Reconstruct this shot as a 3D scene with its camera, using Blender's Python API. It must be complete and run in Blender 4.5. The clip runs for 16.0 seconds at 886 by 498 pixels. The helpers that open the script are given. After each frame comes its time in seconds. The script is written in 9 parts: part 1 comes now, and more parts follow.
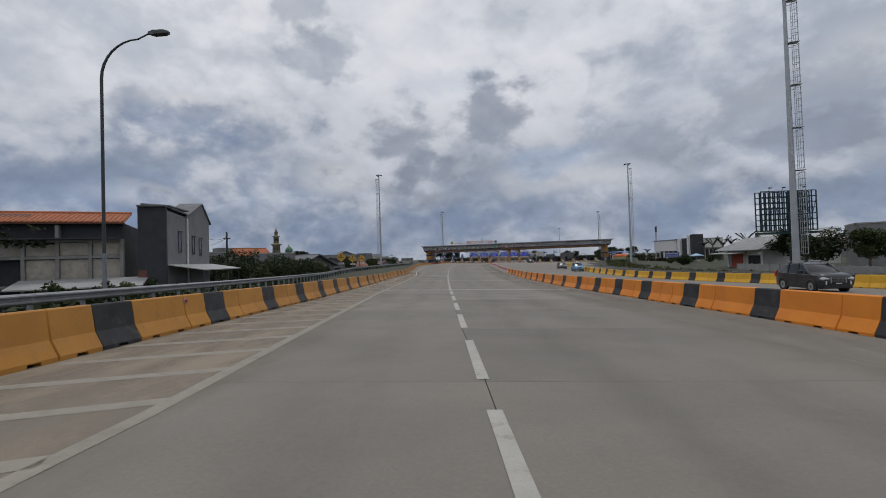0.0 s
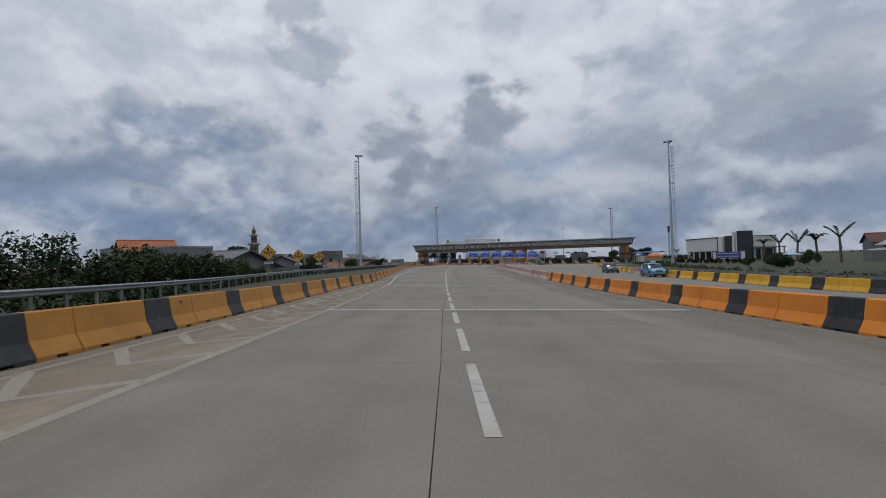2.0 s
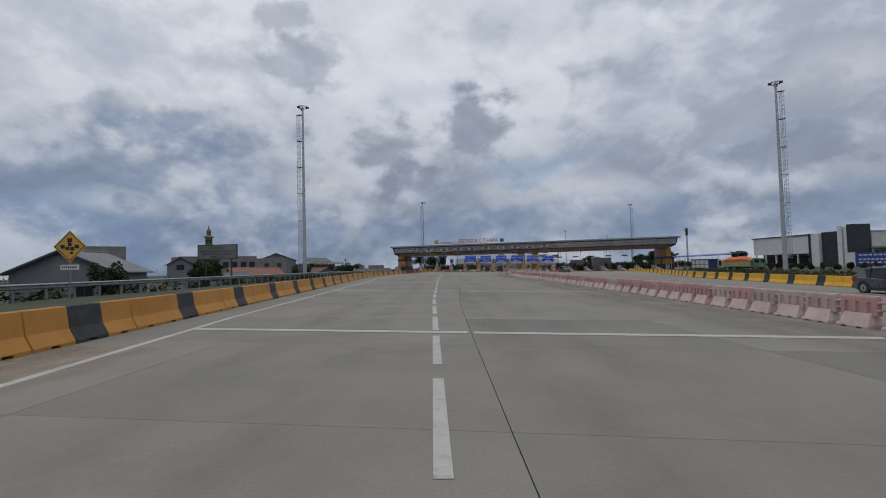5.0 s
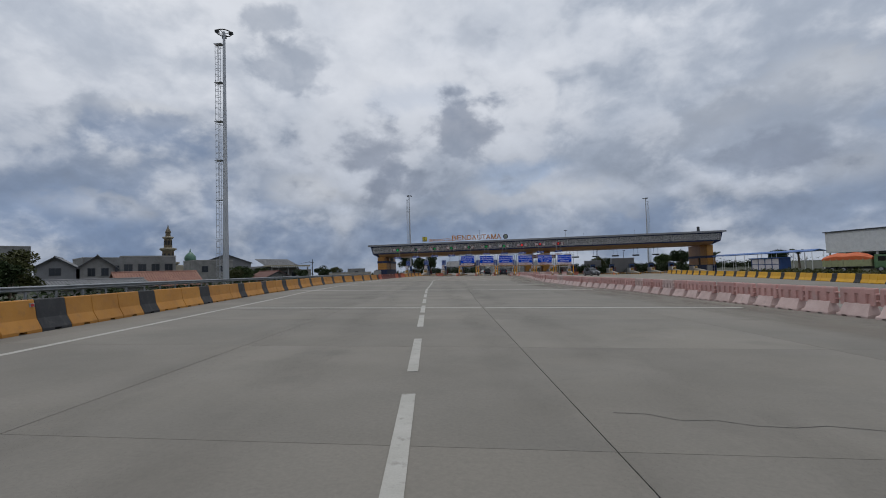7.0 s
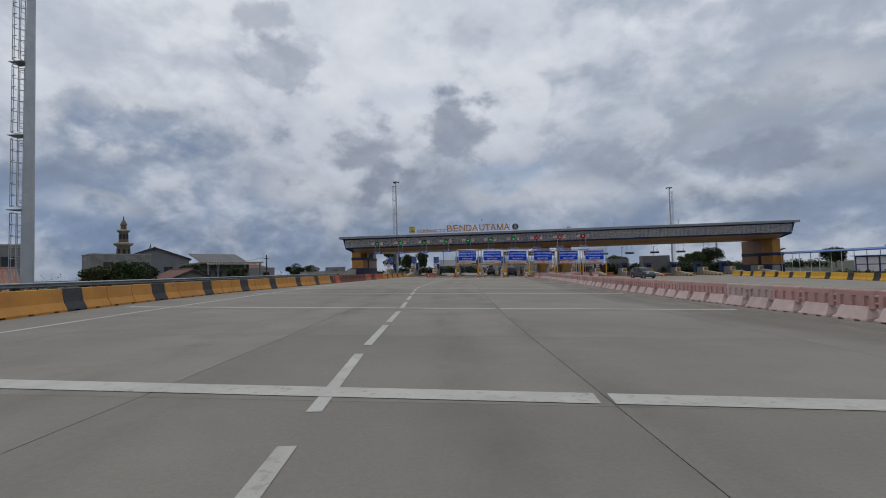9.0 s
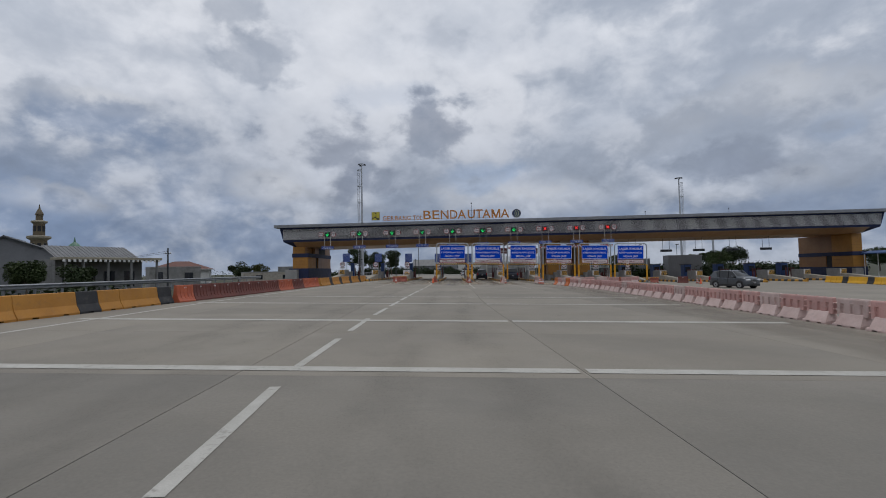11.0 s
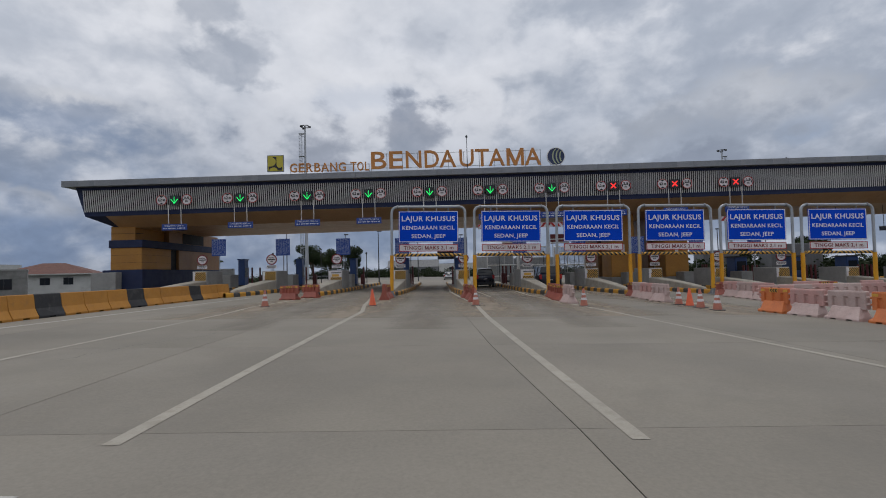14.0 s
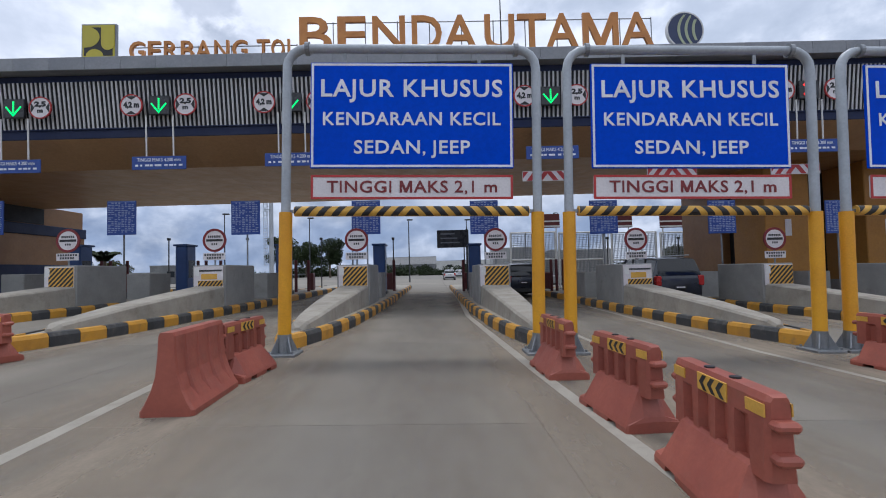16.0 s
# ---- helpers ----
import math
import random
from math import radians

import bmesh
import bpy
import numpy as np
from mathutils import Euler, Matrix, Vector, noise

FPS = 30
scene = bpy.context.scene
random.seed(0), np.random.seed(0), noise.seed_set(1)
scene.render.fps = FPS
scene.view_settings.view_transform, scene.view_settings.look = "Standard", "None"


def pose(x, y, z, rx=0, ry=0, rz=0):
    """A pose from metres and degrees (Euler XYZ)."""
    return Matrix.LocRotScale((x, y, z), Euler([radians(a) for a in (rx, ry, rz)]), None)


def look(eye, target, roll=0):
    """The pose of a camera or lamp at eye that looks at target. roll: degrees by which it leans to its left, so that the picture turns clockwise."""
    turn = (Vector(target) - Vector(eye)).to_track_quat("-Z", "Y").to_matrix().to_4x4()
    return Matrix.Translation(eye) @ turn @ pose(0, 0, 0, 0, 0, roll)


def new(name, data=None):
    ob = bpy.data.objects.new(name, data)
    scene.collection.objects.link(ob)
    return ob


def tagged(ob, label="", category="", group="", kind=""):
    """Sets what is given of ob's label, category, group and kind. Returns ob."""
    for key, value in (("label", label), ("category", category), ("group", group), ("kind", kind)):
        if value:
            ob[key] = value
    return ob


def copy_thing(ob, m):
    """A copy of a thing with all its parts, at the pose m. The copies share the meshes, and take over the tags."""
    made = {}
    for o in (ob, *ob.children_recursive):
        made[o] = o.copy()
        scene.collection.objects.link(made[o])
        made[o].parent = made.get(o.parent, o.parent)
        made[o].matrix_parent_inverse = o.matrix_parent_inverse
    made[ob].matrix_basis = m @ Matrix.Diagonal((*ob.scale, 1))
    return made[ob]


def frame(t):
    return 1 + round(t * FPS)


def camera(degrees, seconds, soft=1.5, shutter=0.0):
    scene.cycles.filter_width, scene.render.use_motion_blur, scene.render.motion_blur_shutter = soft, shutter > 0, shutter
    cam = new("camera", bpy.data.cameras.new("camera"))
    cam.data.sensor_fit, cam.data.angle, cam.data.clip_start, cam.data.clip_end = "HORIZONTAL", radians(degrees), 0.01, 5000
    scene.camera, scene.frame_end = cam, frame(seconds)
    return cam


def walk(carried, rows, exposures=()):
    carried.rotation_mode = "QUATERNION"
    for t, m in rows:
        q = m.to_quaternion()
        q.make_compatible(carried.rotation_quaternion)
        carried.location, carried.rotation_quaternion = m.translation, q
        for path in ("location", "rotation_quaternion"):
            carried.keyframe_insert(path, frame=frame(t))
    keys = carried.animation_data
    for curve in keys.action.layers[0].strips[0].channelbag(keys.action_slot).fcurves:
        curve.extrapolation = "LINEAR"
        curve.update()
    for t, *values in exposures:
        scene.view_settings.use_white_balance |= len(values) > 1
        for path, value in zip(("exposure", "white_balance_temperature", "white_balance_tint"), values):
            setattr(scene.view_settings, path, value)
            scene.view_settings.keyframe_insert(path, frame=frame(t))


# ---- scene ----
cam = camera(87.2, 16.0, soft=1.0)
PATH = [
    (0, (22.716, -234.59, 2.451), (22.392, -232.617, 2.494), -1.8),
    (0.5, (21.31, -225.825, 2.479), (20.992, -223.851, 2.521), -1.9),
    (1, (19.865, -217.318, 2.245), (19.552, -215.344, 2.295), -1.5),
    (1.5, (18.529, -209.133, 2.03), (18.221, -207.157, 2.079), -1.6),
    (2, (17.183, -201.137, 1.848), (16.883, -199.16, 1.901), -1.6),
    (2.5, (15.885, -193.191, 1.698), (15.594, -191.213, 1.768), -1.5),
    (3, (14.67, -185.057, 1.559), (14.388, -183.078, 1.633), -1.6),
    (3.5, (13.655, -177.098, 1.537), (13.378, -175.119, 1.61), -1.9),
    (4, (12.443, -169.081, 1.531), (12.175, -167.101, 1.604), -1.7),
    (6.5, (7.006, -130.267, 1.326), (6.792, -128.28, 1.423), -1.8),
    (7, (6.015, -122.569, 1.34), (5.815, -120.581, 1.436), -1.8),
    (7.5, (5.238, -114.939, 1.38), (5.05, -112.951, 1.474), -1.65),
    (8, (4.471, -107.354, 1.517), (4.287, -105.364, 1.606), -1.6),
    (8.5, (3.77, -100.5, 1.44), (3.589, -98.508, 1.536), -1.65),
    (9, (3.082, -93.689, 1.363), (2.915, -91.698, 1.456), -1.5),
    (11.5, (0.442, -59.402, 1.726), (0.409, -57.405, 1.816), -1.4),
    (12, (0.352, -53.03, 1.749), (0.341, -51.032, 1.824), -1.8),
    (12.5, (0.339, -46.689, 1.713), (0.347, -44.69, 1.779), -1.9),
    (13, (0.565, -40.339, 1.616), (0.581, -38.34, 1.684), -1.8),
    (13.5, (0.75, -34.295, 1.488), (0.776, -32.298, 1.588), -1.6),
    (14, (0.581, -28.077, 1.455), (0.606, -26.08, 1.5535), -1.7),
    (14.5, (0.464, -22.392, 1.456), (0.491, -20.395, 1.552), -1.8),
    (15, (0.44, -17.155, 1.477), (0.468, -15.156, 1.554), -1.6),
    (15.5, (0.47, -12.482, 1.511), (0.497, -10.483, 1.581), -1.7),
    (16, (0.423, -8.184, 1.461), (0.461, -6.187, 1.55), -1.5),
]
walk(cam, [(t, look(eye, target, roll)) for t, eye, target, roll in PATH],
     exposures=[(0.0, 0.0, 6600.0, 11.0), (2.0, -0.03, 6400.0, 10.0), (9.0, -0.03, 6400.0, 10.0), (12.5, 0.0, 6500.0, 11.0), (13.5, 0.0, 6550.0, 11.0), (14.5, 0.05, 6450.0, 11.0), (15.0, 0.17, 6450.0, 11.0), (15.5, 0.38, 6300.0, 12.0), (16.0, 0.54, 6050.0, 12.0)])

# ---- light ----
SUN_EL, SUN_AZ = 76.0, 12.0          # degrees; azimuth measured from +y towards +x

world = bpy.data.worlds.new("world")
scene.world = world
world.use_nodes = True


def build_sky():
    nt = world.node_tree
    nt.nodes.clear()
    N = nt.nodes.new
    L = nt.links.new

    def math_node(op, a, b=None, clamp=False):
        n = N("ShaderNodeMath")
        n.operation, n.use_clamp = op, clamp
        for i, v in enumerate((a, b)):
            if v is None:
                continue
            if isinstance(v, (int, float)):
                n.inputs[i].default_value = v
            else:
                L(v, n.inputs[i])
        return n.outputs[0]

    def vec(op, a, b):
        n = N("ShaderNodeVectorMath")
        n.operation = op
        for i, v in enumerate((a, b)):
            if isinstance(v, (tuple, list)):
                n.inputs[i].default_value = v
            else:
                L(v, n.inputs[i])
        return n

    def noise_tex(v, scale, detail, rough, dist=0.0):
        n = N("ShaderNodeTexNoise")
        n.inputs["Scale"].default_value = scale
        n.inputs["Detail"].default_value = detail
        n.inputs["Roughness"].default_value = rough
        n.inputs["Distortion"].default_value = dist
        L(v, n.inputs["Vector"])
        return n

    def rng(v, a, b, lo=0.0, hi=1.0, smooth=True):
        n = N("ShaderNodeMapRange")
        n.interpolation_type = "SMOOTHSTEP" if smooth else "LINEAR"
        for name, x in zip(("From Min", "From Max", "To Min", "To Max"), (a, b, lo, hi)):
            n.inputs[name].default_value = x
        L(v, n.inputs["Value"])
        return n.outputs[0]

    def mix(f, a, b):
        n = N("ShaderNodeMix")
        n.data_type = "RGBA"
        if isinstance(f, float):
            n.inputs[0].default_value = f
        else:
            L(f, n.inputs[0])
        for i, v in ((6, a), (7, b)):
            if isinstance(v, tuple):
                n.inputs[i].default_value = (*v, 1)
            else:
                L(v, n.inputs[i])
        return n.outputs[2]

    co = N("ShaderNodeTexCoord").outputs["Generated"]
    sep = N("ShaderNodeSeparateXYZ")
    L(co, sep.inputs[0])
    up = math_node("MAXIMUM", sep.outputs[2], 0.0)
    # clouds are flattened towards the horizon and torn by a small warp
    flat = vec("MULTIPLY", co, (1.0, 1.0, 1.45)).outputs[0]
    swirl = vec("SUBTRACT", noise_tex(flat, 7.0, 4, 0.55).outputs["Color"], (0.5, 0.5, 0.5)).outputs[0]
    bend = vec("SCALE", swirl, (0, 0, 0))
    bend.inputs["Scale"].default_value = 0.045
    torn_co = vec("ADD", flat, bend.outputs[0]).outputs[0]

    sky = N("ShaderNodeTexSky")
    sky.sky_type, sky.sun_disc = "NISHITA", False
    sky.sun_elevation, sky.sun_rotation = radians(SUN_EL), radians(SUN_AZ)
    blue = vec("SCALE", sky.outputs[0], (0, 0, 0))
    blue.inputs["Scale"].default_value = 0.075

    veil = noise_tex(torn_co, 1.6, 5, 0.5).outputs["Fac"]
    tone = noise_tex(torn_co, 3.0, 7, 0.5).outputs["Fac"]
    low = noise_tex(torn_co, 5.5, 8, 0.53).outputs["Fac"]
    low_up = noise_tex(vec("ADD", torn_co, (0.0, 0.0, 0.05)).outputs[0], 5.5, 5, 0.55).outputs["Fac"]
    fine = noise_tex(torn_co, 12.0, 8, 0.54).outputs["Fac"]
    fine_up = noise_tex(vec("ADD", torn_co, (0.0, 0.0, 0.022)).outputs[0], 12.0, 6, 0.55).outputs["Fac"]

    white = mix(rng(up, 0.0, 0.45), (0.36, 0.40, 0.475), (0.69, 0.715, 0.765))
    grey = mix(rng(up, 0.0, 0.42), (0.22, 0.27, 0.36), (0.54, 0.58, 0.65))
    sheet = mix(rng(tone, 0.36, 0.58), grey, white)
    base = mix(rng(veil, 0.27, 0.40), blue.outputs[0], sheet)

    # a bank of low cumulus with bright tops over a bluish base
    near = rng(up, 0.03, 0.34, 1.0, 0.0)
    bank = mix(rng(low, 0.36, 0.64), (0.185, 0.235, 0.325), (0.44, 0.475, 0.54))
    base = mix(math_node("MULTIPLY", near, 0.66), base, bank)

    # single clouds: soft ovals whose rims are torn at two scales
    edge = math_node("SUBTRACT", math_node("ADD", math_node("MULTIPLY", low, 2.0), math_node("MULTIPLY", fine, 2.2)), 2.1)
    for azim, elev, wide, tall, depth, colour, soft in CLOUDS:
        a, e = radians(azim), radians(elev)
        centre = Vector((math.sin(a) * math.cos(e), math.cos(a) * math.cos(e), math.sin(e)))
        right = Vector((math.cos(a), -math.sin(a), 0.0))
        over = right.cross(centre)
        u = vec("DOT_PRODUCT", co, tuple(right / math.tan(radians(wide)))).outputs["Value"]
        v = vec("DOT_PRODUCT", vec("SUBTRACT", co, tuple(centre)).outputs[0], tuple(over / math.tan(radians(tall)))).outputs["Value"]
        r2 = math_node("ADD", math_node("MULTIPLY", u, u), math_node("MULTIPLY", v, v))
        ahead = vec("DOT_PRODUCT", co, tuple(centre)).outputs["Value"]
        d = math_node("ADD", math_node("SQRT", r2), math_node("MULTIPLY", edge, 1.9))
        m = rng(d, 1.0 - soft, 1.0 + soft, depth, 0.0)
        m = math_node("MULTIPLY", m, math_node("GREATER_THAN", ahead, 0.5))
        base = mix(m, base, colour)

    # billows: tops paler than undersides, stronger in the low bank
    relief = math_node("ADD", math_node("MULTIPLY", math_node("SUBTRACT", low, low_up), 0.62), math_node("MULTIPLY", math_node("SUBTRACT", fine, fine_up), 0.40))
    relief = math_node("MULTIPLY", relief, rng(up, 0.06, 0.36, 1.35, 0.2))
    tuft = rng(fine, 0.34, 0.66, -0.018, 0.018, False)
    gain = vec("SCALE", base, (0, 0, 0))
    L(math_node("ADD", math_node("ADD", relief, tuft), 1.0), gain.inputs["Scale"])
    base = gain.outputs[0]

    ground_tone = mix(rng(sep.outputs[2], -0.02, 0.0), (0.13, 0.13, 0.12), base)
    bg = N("ShaderNodeBackground")
    L(ground_tone, bg.inputs["Color"])
    bg.inputs["Strength"].default_value = 1.0
    out = N("ShaderNodeOutputWorld")
    L(bg.outputs[0], out.inputs["Surface"])


DEEP, DARK, SOFT = (0.185, 0.25, 0.375), (0.215, 0.25, 0.325), (0.29, 0.335, 0.415)
HAZE, LIT, GAP = (0.36, 0.41, 0.495), (0.62, 0.635, 0.66), (0.30, 0.40, 0.57)
# azimuth, elevation, half width, half height (degrees), opacity, colour, softness of the rim
CLOUDS = [
    (38.0, 24.0, 17.0, 9.0, 0.8, HAZE, 0.9), (48.0, 14.0, 13.0, 10.0, 0.75, HAZE, 0.9), (38.0, 8.0, 17.0, 7.0, 0.75, SOFT, 0.9), (-50.0, 20.0, 12.0, 10.0, 0.45, HAZE, 0.9), (24.0, 14.0, 14.0, 6.0, 0.3, HAZE, 0.9),
    (-46.5, 7.0, 11.0, 6.0, 0.7, DEEP, 0.8), (-33.0, 6.0, 10.0, 4.0, 0.55, DEEP, 0.8), (-33.7, 12.3, 9.0, 2.6, 0.45, SOFT, 0.8),
    (8.0, 4.6, 13.0, 2.6, 0.4, DEEP, 0.7), (35.0, 5.0, 14.0, 3.0, 0.55, DEEP, 0.7), (-18.0, 4.0, 10.0, 2.4, 0.45, DEEP, 0.7),
    (-41.5, 7.3, 4.2, 1.1, 0.40, LIT, 0.6), (-44.8, 4.9, 5.5, 2.2, 0.6, DEEP, 0.5),
    (-21.0, 10.0, 3.6, 1.6, 0.40, LIT, 0.6), (4.9, 9.2, 5.5, 1.3, 0.40, LIT, 0.6), (13.6, 8.2, 4.0, 1.4, 0.25, LIT, 0.6), (36.0, 8.6, 4.4, 1.6, 0.22, LIT, 0.6),
    (3.6, 11.6, 3.4, 1.4, 0.5, GAP, 0.7), (38.6, 12.6, 1.8, 1.2, 0.45, GAP, 0.7), (-8.0, 20.5, 4.0, 1.6, 0.2, GAP, 0.8),
    (-26.2, 28.2, 2.0, 1.1, 0.55, SOFT, 0.5), (-22.8, 23.2, 2.4, 1.7, 0.5, SOFT, 0.5), (-19.6, 21.3, 1.8, 0.8, 0.42, SOFT, 0.5),
    (-21.2, 24.8, 1.6, 1.4, 0.4, SOFT, 0.55), (-2.1, 26.4, 3.2, 2.2, 0.25, SOFT, 0.8),
    (-44.6, 16.6, 4.0, 2.2, 0.6, SOFT, 0.6), (-38.6, 17.3, 2.8, 1.0, 0.45, LIT, 0.6), (-39.8, 15.0, 3.6, 1.9, 0.55, DEEP, 0.6),
    (-14.0, 13.2, 4.4, 3.4, 0.66, DARK, 0.65), (-11.5, 10.7, 4.4, 1.9, 0.55, DARK, 0.6), (-3.1, 17.0, 3.4, 2.7, 0.7, DARK, 0.55), (-6.0, 13.2, 4.4, 2.2, 0.5, SOFT, 0.7),
    (-17.6, 7.7, 3.0, 1.2, 0.55, SOFT, 0.6), (16.7, 13.0, 2.4, 2.4, 0.55, SOFT, 0.65), (13.5, 13.5, 3.4, 1.5, 0.3, SOFT, 0.7),
    (34.0, 17.2, 3.0, 1.8, 0.36, LIT, 0.6), (28.0, 16.4, 3.0, 1.3, 0.30, LIT, 0.6), (38.0, 15.6, 4.0, 2.0, 0.30, LIT, 0.6), (24.0, 14.2, 2.6, 1.6, 0.25, LIT, 0.6),
    (29.0, 13.0, 7.0, 3.4, 0.6, SOFT, 0.6), (31.0, 10.0, 5.0, 2.0, 0.72, DARK, 0.55), (25.0, 9.6, 4.4, 1.9, 0.5, SOFT, 0.6), (36.5, 12.0, 3.2, 2.4, 0.45, SOFT, 0.6),
]
build_sky()

sun = new("sun", bpy.data.lights.new("sun", "SUN"))
sun.data.energy, sun.data.angle, sun.data.color = 0.75, radians(11.0), (1.0, 0.955, 0.88)
az, el = radians(SUN_AZ), radians(SUN_EL)
sun.matrix_world = look((0, 0, 60), (-60 * math.sin(az) * math.cos(el), -60 * math.cos(az) * math.cos(el), 60 - 60 * math.sin(el)))

# ---- materials ----


def mat(name, col, col2=None, rough=0.6, metal=0.0, big=0.7, fine=40.0, mixlo=0.35, mixhi=0.65, bump=0.0, grime=None, grime_scale=2.5,
        grime_lo=0.55, grime_hi=0.75, tint=0.0, stretch=(1, 1, 1), rough_var=0.1):
    """Two tones mixed by large noise, a fine grain, optional grime blotches, per-object tint and relief."""
    m = bpy.data.materials.new(name)
    m.use_nodes = True
    nt = m.node_tree
    nodes, link = nt.nodes, nt.links.new
    bsdf = nodes["Principled BSDF"]
    tc = nodes.new("ShaderNodeTexCoord")
    info = nodes.new("ShaderNodeObjectInfo")
    add = nodes.new("ShaderNodeVectorMath")
    add.operation = "MULTIPLY_ADD"
    link(tc.outputs["Object"], add.inputs[0])
    add.inputs[1].default_value = stretch
    shift = nodes.new("ShaderNodeMath")
    shift.operation = "MULTIPLY"
    link(info.outputs["Random"], shift.inputs[0])
    shift.inputs[1].default_value = 47.0
    link(shift.outputs[0], add.inputs[2])

    def tex(scale, detail=6.0, rgh=0.6):
        n = nodes.new("ShaderNodeTexNoise")
        n.inputs["Scale"].default_value, n.inputs["Detail"].default_value, n.inputs["Roughness"].default_value = scale, detail, rgh
        link(add.outputs[0], n.inputs["Vector"])
        return n.outputs["Fac"]

    def ramp(v, lo, hi, a=0.0, b=1.0):
        n = nodes.new("ShaderNodeMapRange")
        n.inputs["From Min"].default_value, n.inputs["From Max"].default_value = lo, hi
        n.inputs["To Min"].default_value, n.inputs["To Max"].default_value = a, b
        link(v, n.inputs["Value"])
        return n.outputs[0]

    def mixc(f, a, b, kind="MIX"):
        n = nodes.new("ShaderNodeMix")
        n.data_type, n.blend_type = "RGBA", kind
        if isinstance(f, float):
            n.inputs[0].default_value = f
        else:
            link(f, n.inputs[0])
        for i, v in ((6, a), (7, b)):
            if isinstance(v, tuple):
                n.inputs[i].default_value = (*v, 1)
            else:
                link(v, n.inputs[i])
        return n.outputs[2]

    col2 = col2 or tuple(c * 0.82 for c in col)
    c = mixc(ramp(tex(big), mixlo, mixhi), col, col2)
    grain = tex(fine, 4.0, 0.7)
    g = nodes.new("ShaderNodeCombineColor")
    gv = ramp(grain, 0.3, 0.7, 0.90, 1.08)
    for i in range(3):
        link(gv, g.inputs[i])
    c = mixc(1.0, c, g.outputs[0], "MULTIPLY")
    if tint:
        t = nodes.new("ShaderNodeCombineColor")
        tv = ramp(info.outputs["Random"], 0.0, 1.0, 1.0 - tint, 1.0 + tint)
        for i in range(3):
            link(tv, t.inputs[i])
        c = mixc(1.0, c, t.outputs[0], "MULTIPLY")
    if grime:
        c = mixc(ramp(tex(grime_scale, 9.0, 0.68), grime_lo, grime_hi, 0.0, 0.75), c, grime)
    link(c, bsdf.inputs["Base Color"])
    link(ramp(tex(big * 3), 0.3, 0.7, max(rough - rough_var, 0.03), min(rough + rough_var, 1.0)), bsdf.inputs["Roughness"])
    bsdf.inputs["Metallic"].default_value = metal
    if bump:
        b = nodes.new("ShaderNodeBump")
        b.inputs["Strength"].default_value, b.inputs["Distance"].default_value = min(bump, 1.0), 0.01
        link(grain, b.inputs["Height"])
        link(b.outputs[0], bsdf.inputs["Normal"])
    return m


def glow(name, col, strength):
    m = bpy.data.materials.new(name)
    m.use_nodes = True
    b = m.node_tree.nodes["Principled BSDF"]
    b.inputs["Base Color"].default_value = (*col, 1)
    b.inputs["Emission Color"].default_value = (*col, 1)
    b.inputs["Emission Strength"].default_value = strength
    return m


def glass(name, col, rough=0.05):
    m = bpy.data.materials.new(name)
    m.use_nodes = True
    b = m.node_tree.nodes["Principled BSDF"]
    b.inputs["Base Color"].default_value = (*col, 1)
    b.inputs["Roughness"].default_value = rough
    b.inputs["Specular IOR Level"].default_value = 0.5
    b.inputs["Coat Weight"].default_value = 0.0
    return m


M_SLAB = mat("concrete_slab", (0.212, 0.196, 0.168), (0.168, 0.157, 0.136), 0.88, big=0.22, fine=26, bump=0.25, grime=(0.150, 0.140, 0.122), grime_scale=0.55,
             grime_lo=0.54, grime_hi=0.76, tint=0.09)
M_SLABTAN = mat("dusty_concrete_slab", (0.238, 0.216, 0.179), (0.190, 0.173, 0.146), 0.9, big=0.22, fine=26, bump=0.25, grime=(0.185, 0.170, 0.145), grime_scale=0.5,
                grime_lo=0.52, grime_hi=0.76, tint=0.09)
M_LANEPAINT = mat("dusty_lane_paint", (0.38, 0.35, 0.295), (0.31, 0.285, 0.24), 0.8, big=1.0, fine=50, grime=(0.27, 0.245, 0.20), grime_scale=4, grime_lo=0.5, grime_hi=0.66)
M_JOINT = mat("joint_sealant", (0.045, 0.043, 0.04), rough=0.85, big=3)
M_EARTH = mat("earth", (0.048, 0.046, 0.026), (0.030, 0.038, 0.016), 0.95, big=0.09, fine=6, grime=(0.075, 0.064, 0.045), grime_scale=0.3, bump=0.6)
M_GRASS = mat("grass", (0.0540, 0.0684, 0.0230), (0.0864, 0.0792, 0.0360), 0.9, big=0.8, fine=25, bump=0.5)
M_PAINT = mat("road_paint", (0.44, 0.43, 0.395), (0.36, 0.35, 0.315), 0.75, big=1.3, fine=60, grime=(0.23, 0.22, 0.195), grime_scale=6, grime_lo=0.55, grime_hi=0.66)
M_FADED = mat("faded_road_paint", (0.30, 0.275, 0.232), (0.26, 0.238, 0.20), 0.85, big=1.3, fine=60, grime=(0.205, 0.188, 0.16), grime_scale=5, grime_lo=0.48, grime_hi=0.65)
M_OCHRE = mat("ochre_barrier_paint", (0.46, 0.213, 0.034), (0.38, 0.168, 0.027), 0.7, big=0.9, fine=45, bump=0.2, grime=(0.20, 0.115, 0.05), grime_scale=3.5,
              grime_lo=0.54, grime_hi=0.85, tint=0.07)
M_ORANGE = mat("orange_barrier_paint", (0.74, 0.242, 0.013), (0.63, 0.19, 0.012), 0.65, big=0.9, fine=45, bump=0.2, grime=(0.32, 0.15, 0.04), grime_scale=3.5,
               grime_lo=0.62, grime_hi=0.85, tint=0.07)
